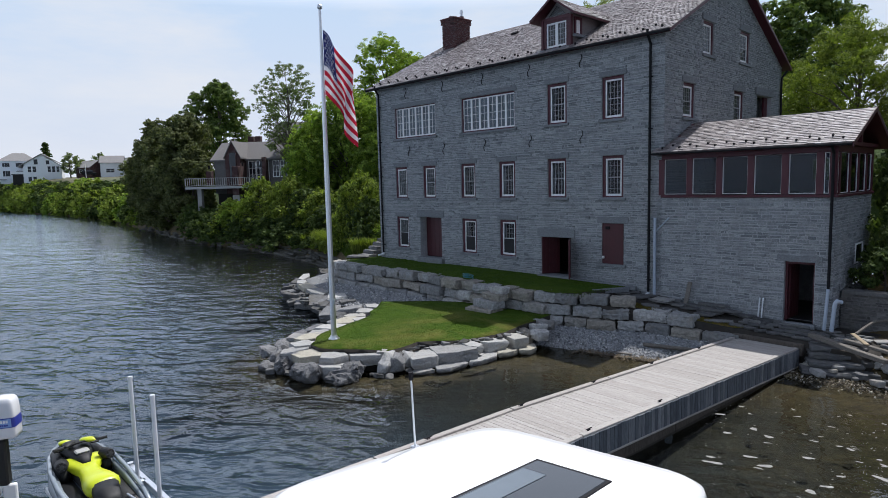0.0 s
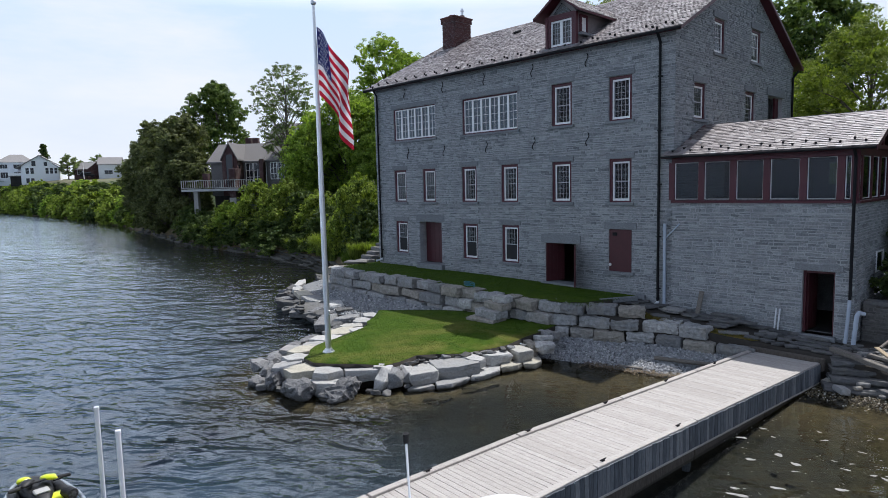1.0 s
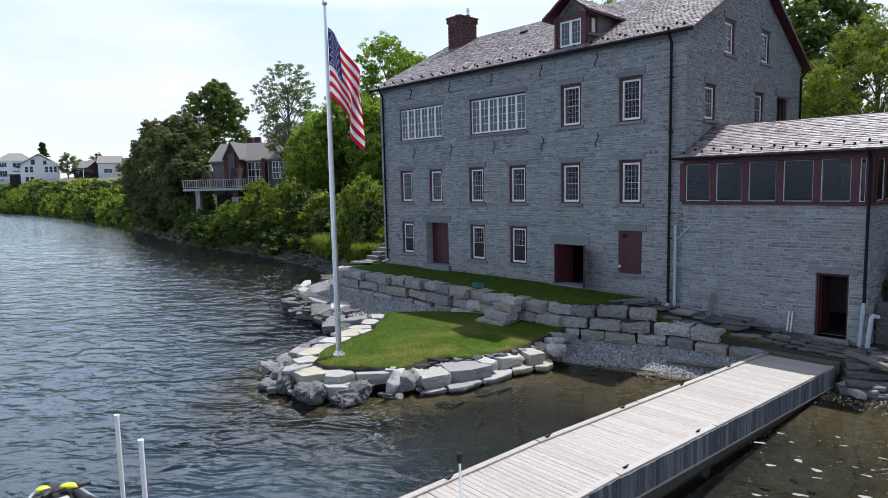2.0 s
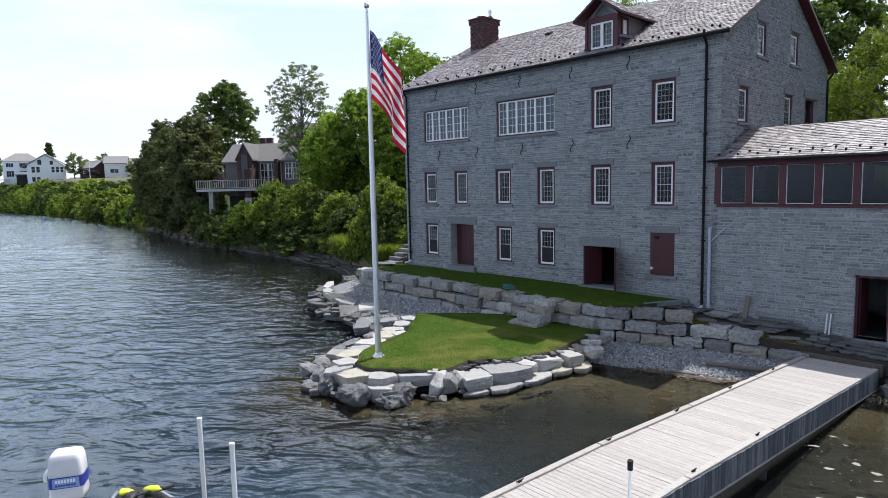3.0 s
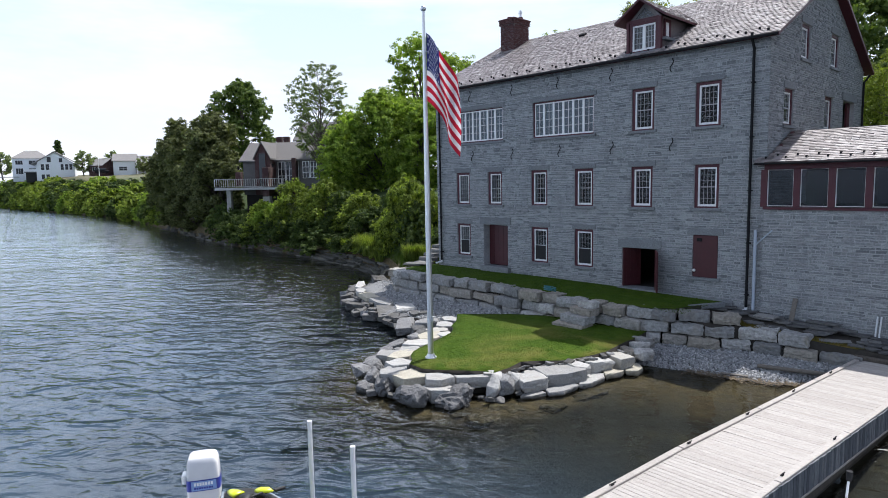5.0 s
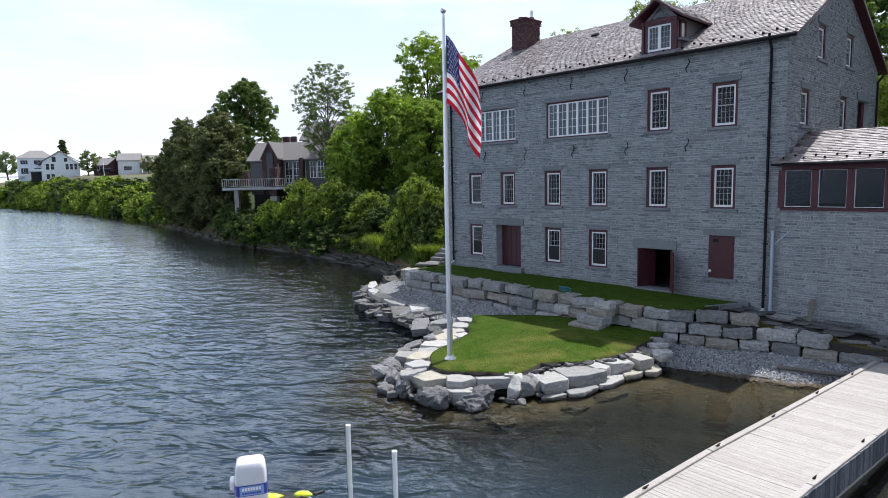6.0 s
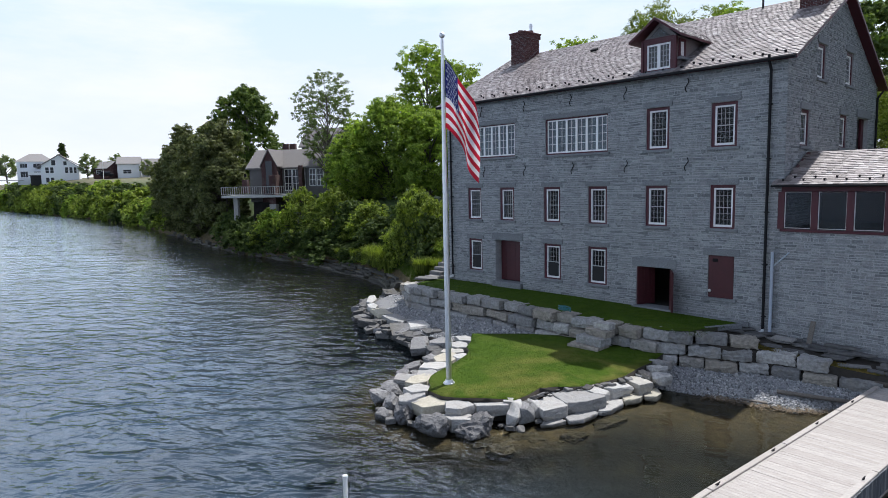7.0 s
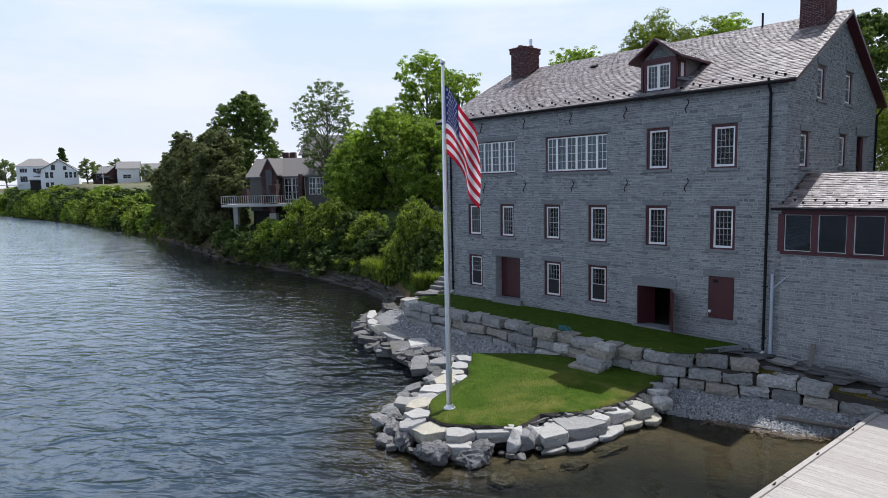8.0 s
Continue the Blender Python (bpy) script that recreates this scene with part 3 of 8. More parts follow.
def terrace_height(x, y):
    return 1.40 - 0.012 * (x + 10) * (x > -10) + 0.02 * noise.noise((x * 0.6, y * 0.6, 7))


def apron_height(x, y):
    return float(np.interp(x, (-1.8, 0.5, 3, 6.5, 8.0), (1.05, 0.86, 0.62, 0.40, 0.36))) + 0.10 * smooth(-2.0, -0.2, y) - 0.08


LAWN = [(-11.3, -6.7), (-10.35, -7.75), (-9.9, -8.5), (-9.5, -8.75), (-9.05, -9.35), (-8.6, -10.45), (-8.35, -11.2), (-8.25, -11.75), (-8.05, -12.3), (-7.7, -12.75), (-7.2, -13.1), (-6.9, -13.5), (-6.1, -13.62), (-5.7, -13.45), (-5.3, -13.2), (-4.4, -12.3), (-4.15, -12.15), (-4.15, -11.4), (-4.3, -10.55), (-3.95, -9.95), (-3.4, -9.3), (-3.2, -8.5), (-3.0, -7.75), (-2.9, -7.2), (-2.75, -5.6), (-3.0, -4.0), (-7.6, -4.2), (-9.4, -5.2)]
sheet("lawn_point", LAWN, lawn_height, 0.9, GRASS, "small mown lawn with dry patches on the rocky point", "lawn")
sheet("lawn_terrace", [(-19.7, 0.4), (-20.4, -1.2), (-19.6, -3.4), (-12, -3.7), (-7.6, -3.8), (-3.1, -3.6), (-2.3, -3.0), (-1.5, -0.7), (-1.5, 0.4)], terrace_height, 1.6, GRASS, "narrow grass terrace along the mill wall", "lawn")
sheet("apron", [(-2.3, 0.3), (-2.6, -2.9), (-1.0, -3.2), (0.2, -2.6), (2.8, -2.2), (4.1, -2.1), (6.3, -2.1), (8.2, -2.2), (8.4, 0.8), (6.4, 0.8), (6.4, 0.3)], apron_height, 1.5, EARTH, "bare earth and rubble paving below the annex wall", "paving")

# ---- the stone mill ----
XL, DEEP, EAVE, RIDGE_Y, RIDGE = -19.65, 14.3, 12.3, 7.15, 16.15
PITCH = (RIDGE - EAVE) / (RIDGE_Y + 0.35)
mill = thing("stone_mill", "three-storey grey rubble-stone mill with slate roof and oxblood trim", "building")
rng = random.Random(4)
ROW3 = [(-17.84, -14.15, 8.98, 10.88), (-12.0, -8.16, 8.94, 10.83), (-6.09, -4.94, 8.9, 10.84), (-3.02, -1.9, 8.87, 10.77)]
ROW2 = [(a, b, 5.31, 7.22) for a, b in ((-17.92, -16.81), (-15.33, -14.24), (-12.14, -11.03), (-9.3, -8.18), (-6.09, -4.98), (-2.99, -1.9))]
ROW1 = [(a, b, 2.18, 4.13) for a, b in ((-17.9, -16.78), (-12.12, -11.0), (-9.29, -8.16))]
ENTRY, STABLE, HATCH = (-15.71, -13.83, 1.62, 4.15), (-6.5, -4.72, 1.40, 3.33), (-3.0, -1.87, 2.22, 4.11)
FRONT = ROW3 + ROW2 + ROW1 + [ENTRY, STABLE, HATCH]
GABLE = [(1.76, 2.95, 8.82, 10.36), (7.44, 8.72, 8.87, 10.46), (3.71, 4.9, 11.82, 13.34), (8.07, 9.36, 11.93, 13.51), (10.55, 12.7, 8.6, 10.5)]


def levels_for(holes, lo, hi):
    return [lo, hi] + [z for h in holes for z in h[2:]]


wall = wall_core("wall", mill, "x", XL, 0.0, -0.5, EAVE, 0.6, 0.0, FRONT, "coursed grey limestone front wall")
wall_core("wall", mill, "y", 0.6, DEEP, -0.5, EAVE, -0.6, 0.0, GABLE[:2] + [GABLE[4]] + [(a, b, c, EAVE) for a, b, c, d in GABLE[2:4]], "coursed grey limestone gable wall")
wall_core("wall", mill, "y", 0.6, DEEP, -0.5, EAVE, XL + 0.6, XL, [])
wall_core("wall", mill, "x", XL + 0.6, -0.6, -0.5, EAVE, DEEP - 0.6, DEEP, [])
for x, side in ((-0.6, 0.0), (XL, XL + 0.6)):
    bm = bmesh.new()
    holes = [(a, b, EAVE, d) for a, b, c, d in GABLE[2:4]] if x == -0.6 else []
    cuts = sorted({0.0, RIDGE_Y, DEEP} | {v for h in holes for v in h[:2]})
    for a, b in zip(cuts, cuts[1:]):
        base = max([EAVE] + [h[3] for h in holes if h[0] <= (a + b) / 2 <= h[1]])
        ring = [(a, base), (b, base)] + [(v, max(base, EAVE + 0.12 + PITCH * (min(v, DEEP - v)))) for v in (b, a)]
        piece = profile(ring, x, side)
        mesh = bpy.data.meshes.new("gable")
        piece.to_mesh(mesh), piece.free(), bm.from_mesh(mesh)
    part("gable", bm, MORTAR, mill)
front_cells = rubble(rng, XL, 0.03, levels_for(FRONT, 0.2, EAVE), FRONT)
raw("stonework", *bricks(front_cells, lambda u, z, d: (u, -d, z + 0.03 * noise.noise((u * 1.1, z * 2.5, 0)) + 0.012 * noise.noise((u * 4.0, z * 3.0, 5)))), MILL_STONE, wall)["kind"] = "stuff"
gable_cells = rubble(rng, 0.0, DEEP, levels_for(GABLE, 5.0, RIDGE), GABLE, lambda z: (0.0, DEEP) if z < EAVE + 0.1 else ((z - EAVE) / PITCH, DEEP - (z - EAVE) / PITCH))
raw("stonework", *bricks(gable_cells, lambda u, z, d: (d, u, z)), MILL_STONE, wall)["kind"] = "stuff"
# unseen floors and partition, near-black so the rooms look unlit
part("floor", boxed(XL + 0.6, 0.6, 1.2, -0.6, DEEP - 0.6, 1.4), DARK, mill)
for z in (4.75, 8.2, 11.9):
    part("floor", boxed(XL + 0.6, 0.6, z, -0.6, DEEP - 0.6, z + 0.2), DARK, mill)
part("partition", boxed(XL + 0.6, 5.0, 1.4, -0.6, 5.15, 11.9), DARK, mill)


def slates(rng, width, length, w, exposure, lift=0.016):
    """Overlapping slates on a slope: local x across, local y up the slope, local z out of it."""
    verts, faces = [], []
    rows = int(length / exposure)
    for r in range(rows + 1):
        x = -rng.uniform(0, w)
        while x < width:
            a, b = max(0.0, x), min(width, x + w * rng.uniform(0.8, 1.25))
            x = b if b > x else x + w
            if b - a < 0.04:
                continue
            y0, y1 = r * exposure + rng.uniform(-0.012, 0.012), min(length + 0.02, (r + 1.6) * exposure)
            t, k = lift * rng.uniform(0.7, 1.7), len(verts)
            e = rng.uniform(-0.009, 0.009)
            for xx, yy, zz in ((a, y0, t + 0.012 + e), (b - 0.008, y0 + e * 0.8, t + 0.012 - e), (b - 0.008, y1, 0.004), (a, y1, 0.004), (a, y0, 0.0), (b - 0.008, y0, 0.0)):
                verts.append((xx, yy, zz))
            faces += [(k, k + 1, k + 2, k + 3), (k + 4, k + 5, k + 1, k), (k + 4, k, k + 3), (k + 5, k + 2, k + 1)]
    return verts, faces


def slope_matrix(x, y, z, rise, run, yaw=0.0):
    return pose(x, y, z) @ pose(0, 0, 0, 0, 0, yaw) @ pose(0, 0, 0, math.degrees(math.atan2(rise, run)))


def slate_slope(name, parent, m, width, length, w=0.27, exposure=0.20, seed=1):
    v, f = slates(random.Random(seed), width, length, w, exposure)
    ob = raw(name, [m @ Vector(p) for p in v], f, SLATE, parent, "weathered grey-brown slates")
    ob["kind"] = "stuff"
    return ob


# main roof: two thick slopes, slates, fascia and bargeboards
RX0, RX1, OV = XL - 0.55, 0.4, 0.35
ROOF_L = math.hypot(RIDGE_Y + OV, RIDGE - EAVE)
outline = [(-OV, EAVE - 0.02), (RIDGE_Y, RIDGE - 0.02), (DEEP + OV, EAVE - 0.02), (DEEP + OV, EAVE - 0.16), (RIDGE_Y, RIDGE - 0.2), (-OV, EAVE - 0.16)]
roof = part("roof", profile(outline, RX0, RX1), RED, mill, "slate roof with oxblood soffit and bargeboards")
slate_slope("slating", roof, slope_matrix(RX0, -OV - 0.05, EAVE - 0.02, RIDGE - EAVE, RIDGE_Y + OV), RX1 - RX0 + 0.07, ROOF_L, seed=3)
slate_slope("slating", roof, slope_matrix(RX1, DEEP + OV + 0.05, EAVE - 0.02, RIDGE - EAVE, RIDGE_Y + OV, 180), RX1 - RX0, ROOF_L, 0.5, 0.4, seed=4)
part("ridge_cap", profile([(RIDGE_Y - 0.14, RIDGE - 0.06), (RIDGE_Y, RIDGE + 0.05), (RIDGE_Y + 0.14, RIDGE - 0.06)], RX0, RX1), SLATE, roof)
for sx in (RX0 - 0.03, RX1):
    for s in (1, -1):
        edge = [(RIDGE_Y - s * (RIDGE_Y + OV + 0.05), EAVE - 0.17), (RIDGE_Y, RIDGE - 0.17), (RIDGE_Y, RIDGE - 0.01), (RIDGE_Y - s * (RIDGE_Y + OV + 0.05), EAVE - 0.02)]
        part("bargeboard", profile(edge, sx, sx + 0.03), RED, roof)
part("gutter", boxed(RX0, -OV - 0.12, EAVE - 0.14, RX1, -OV - 0.002, EAVE - 0.03, bevel=0.02), BLACK, roof, "black eaves gutter")
guard = bmesh.new()
box(guard, -0.045, -0.03, 0.0, 0.045, 0.05, 0.11, bevel=0.015)
box(guard, -0.03, -0.02, -0.01, 0.03, 0.22, 0.012)
guard_mesh = bpy.data.meshes.new("snow_guard")
guard.to_mesh(guard_mesh), guard.free()
guard_mesh.materials.append(BLACK.m)


def guards(parent, m, width, ups, step, size=1.0):
    for r, up in enumerate(ups):
        x = 0.35 + (r % 2) * step / 2
        while x < width - 0.2:
            share("snow_guard", guard_mesh, parent, m @ pose(x, up, 0.03) @ Matrix.Diagonal((size, size, size, 1)))
            x += step


guards(roof, slope_matrix(RX0, -OV, EAVE - 0.02, RIDGE - EAVE, RIDGE_Y + OV), RX1 - RX0, (0.3, 0.62), 0.86)


# ---- windows and doors ----
def lattice(bm, x0, x1, z0, z1, cols, rows, y, bar=0.012, depth=0.02):
    for k in range(1, cols):
        x = x0 + (x1 - x0) * k / cols
        box(bm, x - bar / 2, y, z0, x + bar / 2, y + depth, z1)
    for k in range(1, rows):
        z = z0 + (z1 - z0) * k / rows
        box(bm, x0, y + 0.002, z - bar / 2, x1, y + depth - 0.002, z + bar / 2)


WINDOW_MESHES = {}


def window_meshes(w, h, kind):
    """Casing, sash, panes and sill of a window w by h, its outer face at y = 0 and its lower left corner at the origin."""
    key = (round(w, 2), round(h, 2), kind)
    if key in WINDOW_MESHES:
        return WINDOW_MESHES[key]
    made = {}

    def keep(name, bm, material):
        mesh = bpy.data.meshes.new(name)
        bm.to_mesh(mesh), bm.free()
        mesh.materials.append(mat(material))
        made[name] = mesh

    c, s = (0.13, 0.075) if kind != "casement" else (0.07, 0.06)
    bm = bmesh.new()
    for d in ((0, 0.06, 0, c, 0.2, h), (w - c, 0.06, 0, w, 0.2, h), (c, 0.06, h - c, w - c, 0.2, h), (c, 0.06, 0, w - c, 0.2, 0.07)):
        box(bm, *d, bevel=0.006)
    keep("casing", bm, RED)
    bm = bmesh.new()
    x0, x1, z0, z1 = c, w - c, 0.07, h - c
    leaves = [(x0, x1)] if kind in ("sash", "screened", "single") else [(x0 + (x1 - x0) * k / 6, x0 + (x1 - x0) * (k + 1) / 6) for k in range(6)] if kind == "casement" else [(x0, (x0 + x1) / 2), ((x0 + x1) / 2, x1)]
    mid = (z0 + z1) / 2
    for a, b in leaves:
        for d in ((a, 0.1, z0, a + s, 0.15, z1), (b - s, 0.1, z0, b, 0.15, z1), (a + s, 0.1, z1 - s, b - s, 0.15, z1), (a + s, 0.1, z0, b - s, 0.15, z0 + s * 1.3)):
            box(bm, *d)
    keep("sash", bm, WHITE)
    bm = bmesh.new()
    for a, b in leaves:
        if kind in ("sash", "screened", "single"):
            box(bm, a + s, 0.11, mid - 0.02, b - s, 0.155, mid + 0.02)
            lattice(bm, a + s, b - s, mid + 0.02, z1 - s, 4, 3, 0.118)
            if kind != "screened":
                lattice(bm, a + s, b - s, z0 + s * 1.3, mid - 0.02, 4, 3, 0.122)
        else:
            lattice(bm, a + s, b - s, z0 + s * 1.3, z1 - s, 2 if kind == "casement" else 3, 4, 0.118, 0.022)
    keep("glazing_bar", bm, WHITE if kind == "casement" else BAR)
    keep("pane", boxed(x0 + 0.01, 0.134, z0 + 0.01, x1 - 0.01, 0.14, z1 - 0.01), GLASS)
    # pale grey panel set behind the casement panes
    if kind == "casement":
        keep("blind", boxed(x0 + 0.03, 0.165, z0 + 0.03, x1 - 0.03, 0.175, z1 - 0.03), PALE_BACKING)
    if kind == "screened":
        keep("insect_screen", boxed(x0 + s, 0.112, z0 + s, x1 - s, 0.118, mid - 0.02), SCREEN)
    bm = bmesh.new()
    box(bm, -0.14, -0.1, -0.13, w + 0.14, 0.2, -0.005, bevel=0.012)
    keep("sill", bm, DRESSED)
    WINDOW_MESHES[key] = made
    return made


def window(parent, m, w, h, kind="sash", lintel=0.3):
    meshes = window_meshes(w, h, kind)
    frame_ob = share("window", meshes["casing"], parent, m, "white multi-paned window in an oxblood casing")
    for name, mesh in meshes.items():
        if name != "casing":
            pane = share(name, mesh, frame_ob)
            if name == "pane":
                pane.visible_shadow = False
    if lintel:
        part("lintel", boxed(-0.14, -0.052, 0.004, w + 0.14, 0.12, lintel, bevel=0.012, m=pose(0, 0, h)), DRESSED, frame_ob, "smooth stone lintel")
    return frame_ob


for k, (a, b, c, d) in enumerate(ROW3 + ROW2 + ROW1):
    kind = "casement" if b - a > 2 else "screened" if c < 3 else "sash"
    window(mill, pose(a, 0, c), b - a, d - c, kind, 0.22 if kind == "casement" else 0.24)
for a, b, c, d in GABLE[:4]:
    window(mill, pose(0, a, c, 0, 0, 90), b - a, d - c, "sash", 0.28)


def door(parent, x0, x1, z0, z1, y, label, planks=5):
    ob = part("door", boxed(x0, y, z0, x1, y + 0.06, z1, bevel=0.005), DOOR_RED, parent, label)
    w = (x1 - x0) / planks
    for k in range(planks):
        part("plank", boxed(x0 + w * k + 0.006, y - 0.018, z0 + 0.02, x0 + w * (k + 1) - 0.006, y, z1 - 0.02, bevel=0.004), DOOR_RED, ob)
    return ob


def lintel(x0, x1, z, height=0.4):
    part("lintel", boxed(x0 - 0.24, -0.055, z + 0.004, x1 + 0.24, 0.3, z + height, bevel=0.015), DRESSED, mill, "long smooth stone lintel")


door(mill, ENTRY[0] + 0.02, ENTRY[1] - 0.02, ENTRY[2] + 0.1, ENTRY[3], 0.52, "oxblood plank door set deep in the wall")
lintel(ENTRY[0], ENTRY[1], ENTRY[3])
part("threshold", boxed(ENTRY[0] - 0.1, -0.25, ENTRY[2] - 0.28, ENTRY[1] + 0.2, 0.5, ENTRY[2] + 0.08, bevel=0.02), DRESSED, mill, "worn stone door step")
lintel(STABLE[0], STABLE[1], STABLE[3], 0.42)
part("threshold", boxed(STABLE[0] - 0.1, -0.3, STABLE[2] - 0.3, STABLE[1] + 0.1, 0.6, STABLE[2] + 0.02, bevel=0.02), DRESSED, mill)
leaf = door(mill, 0, 0.98, STABLE[2] + 0.04, STABLE[3] - 0.02, -0.03, "oxblood stable door leaf swung inward")
leaf.matrix_basis = pose(STABLE[0] + 0.05, -0.03, 0, 0, 0, 62)
leaf = door(mill, -0.98, 0, STABLE[2] + 0.04, STABLE[3] - 0.02, -0.03, "oxblood stable door leaf swung outward")
leaf.matrix_basis = pose(STABLE[1] - 0.02, -0.06, 0, 0, 0, 122)
hatch = door(mill, HATCH[0] + 0.02, HATCH[1] - 0.02, HATCH[2] + 0.005, HATCH[3] - 0.005, 0.02, "oxblood door high above the ground", 1)
bm = bmesh.new()
bmesh.ops.create_uvsphere(bm, u_segments=12, v_segments=8, radius=0.07)
part("knob", bm, WHITE, hatch, "white round knob", pose(HATCH[0] + 0.1, -0.04, HATCH[2] + 0.3))
part("lamp", boxed(HATCH[0] + 0.2, -0.05, HATCH[3] - 0.28, HATCH[0] + 0.42, 0.06, HATCH[3] - 0.14, bevel=0.02), BLACK, hatch)
lintel(HATCH[0], HATCH[1], HATCH[3], 0.3)
part("sill", boxed(HATCH[0] - 0.15, -0.12, HATCH[2] - 0.14, HATCH[1] + 0.15, 0.3, HATCH[2] + 0.004, bevel=0.015), DRESSED, mill)
a, b, c, d = GABLE[4]
part("door_frame", boxed(-0.3, a, c, -0.2, a + 0.14, d), RED, mill)
part("door_frame", boxed(-0.3, b - 0.5, c, -0.2, b, d), RED, mill)
part("door", boxed(-0.5, a + 0.14, c, -0.44, b - 0.5, d), DARK, mill)
part("lintel", boxed(-0.12, a - 0.25, d + 0.004, 0.062, b + 0.25, d + 0.4, bevel=0.015), DRESSED, mill)

# iron S-shaped wall anchors
s_curve = [(0.07 * math.sin(t * math.pi), -0.075, 0.3 * t) for t in np.linspace(-1, 1, 11)]
anchor_bm = tube(s_curve, 0.022, 6)
anchor_mesh = bpy.data.meshes.new("wall_anchor")
anchor_bm.to_mesh(anchor_mesh), anchor_bm.free()
anchor_mesh.materials.append(BLACK.m)
for z, xs in ((11.68, (-16.66, -13.43, -10.33, -7.18, -4.11)), (8.17, (-16.49, -13.42, -10.22, -7.11, -4.07))):
    for x in xs:
        share("wall_anchor", anchor_mesh, mill, pose(x, 0, z, 0, rng.uniform(-8, 8), 0), "black iron S-shaped wall anchor")


def downpipe(parent, x, y, z0, z1, foot, material=BLACK, r=0.055, top=True):
    pts = ([(x, -OV - 0.06, z1 + 0.3), (x, -OV - 0.06, z1 + 0.1), (x, y, z1 - 0.25)] if top else [(x, y, z1)]) + [(x, y, z0)]
    ob = part("downpipe", tube(pts, r, 10), material, parent, "round rainwater downpipe")
    if foot:
        part("elbow", tube([(x, y, z0), (x, y, z0 - 0.1), (x + foot[0], y + foot[1], z0 - 0.2)], r * 1.15, 10), PVC_WHITE, ob, "white plastic outlet elbow")
    for z in np.arange(z0 + 0.5, z1 - 0.4, 2.2):
        part("bracket", boxed(x - 0.08, y - 0.03, z, x + 0.08, 0.02, z + 0.05), material, ob)
    return ob


downpipe(mill, -0.58, -0.13, 1.15, EAVE - 0.2, (-0.12, -0.25))
downpipe(mill, -19.25, -0.13, 1.75, EAVE - 0.2, (-0.25, -0.3))
vent_pipe = part("waste_pipe", tube([(-0.3, -0.11, 0.95), (-0.3, -0.11, 4.43)], 0.065, 12), PVC, mill, "pale grey plastic waste pipe")
part("branch", tube([(-0.3, -0.11, 3.8), (0.02, -0.12, 4.12), (0.34, -0.1, 4.45)], 0.03, 8), PVC, vent_pipe)


part("downpipe", tube([(0.3, 14.3, 12.1), (0.1, 14.05, 11.7), (0.1, 14.05, 5.0)], 0.055, 10), BLACK, mill, "black rainwater downpipe")
# ---- chimneys, dormer, roof vents ----
def chimney(x0, x1, y0, y1, base, top, pots):
    ch = part("chimney", boxed(x0 + 0.02, y0 + 0.02, base, x1 - 0.02, y1 - 0.02, top), MORTAR, mill, "dark red brick chimney stack")
    verts, faces, r = [], [], random.Random(int(-x0 * 10))
    z = base
    row = 0
    while z < top - 0.03:
        out = 0.07 if z > top - 0.32 else 0.0
        for side, (u0, u1) in enumerate(((x0, x1), (y0, y1), (x0, x1), (y0, y1))):
            u = u0 - out - (0.11 if row % 2 else 0.0)
            while u < u1 + out:
                a, b = max(u, u0 - out), min(u + 0.215, u1 + out)
                if b - a > 0.03:
                    place = {0: lambda p, q, d: (p, y0 - out - d, q), 2: lambda p, q, d: (p, y1 + out + d, q), 1: lambda p, q, d: (x1 + out + d, p, q), 3: lambda p, q, d: (x0 - out - d, p, q)}[side]
                    v, f = bricks([(a + 0.005, b - 0.005, z + 0.005, z + 0.07, 0.012 + r.uniform(0, 0.006))], place)
                    k = len(verts)
                    verts += v
                    faces += [tuple(i + k for i in q) for q in f]
                u += 0.225
        z += 0.078
        row += 1
    raw("brickwork", verts, faces, BRICK, ch)["kind"] = "stuff"
    part("cap", boxed(x0 - 0.12, y0 - 0.12, top, x1 + 0.12, y1 + 0.12, top + 0.09, bevel=0.02), BRICK, ch)
    for px, py in pots:
        bm = bmesh.new()
        rod(bm, (px, py, top + 0.08), (px, py, top + 0.3), 0.2, 0.17, 14)
        part("chimney_pot", bm, BRICK, ch)
    return ch


stack = chimney(-19.0, -17.85, 5.5, 7.05, 14.9, 17.3, ((-18.6, 6.0), (-18.2, 6.6)))
bm = bmesh.new()
rod(bm, (-18.2, 6.6, 17.6), (-18.2, 6.6, 18.05), 0.1, sides=12)
rod(bm, (-18.2, 6.6, 17.85), (-18.2, 6.6, 17.95), 0.13, sides=12)
part("flue_cowl", bm, SILVER, stack, "shiny metal flue cowl")
chimney(-1.35, -0.25, 5.5, 7.05, 14.9, 17.3, ((-0.8, 6.2),))
bm = bmesh.new()
rod(bm, (-3.5, 6.9, 15.8), (-3.5, 6.9, 16.75), 0.05)
part("vent_pipe", bm, BLACK, roof)
for x, y in ((-12.3, 5.2), (-6.6, 5.0)):
    part("roof_vent", boxed(-0.2, -0.15, 0.0, 0.2, 0.15, 0.12, bevel=0.02, m=slope_matrix(x, y, EAVE + PITCH * (y + OV) + 0.02, RIDGE - EAVE, RIDGE_Y + OV)), BLACK, roof)

DX0, DX1, DXM, DZ, DR = -6.38, -4.72, -5.55, 13.98, 14.85
dormer = part("dormer", profile([(DX0, 12.35), (DX1, 12.35), (DX1, DZ), (DXM, DR - 0.12), (DX0, DZ)], 0.16, 4.4, "y"), SLATE, mill, "gabled dormer with a paired window and oxblood trim")
for x in (DX0 - 0.03, DX1 - 0.1):
    part("corner_post", boxed(x, -0.02, 12.35, x + 0.13, 0.17, DZ - 0.02, bevel=0.01), RED, dormer)
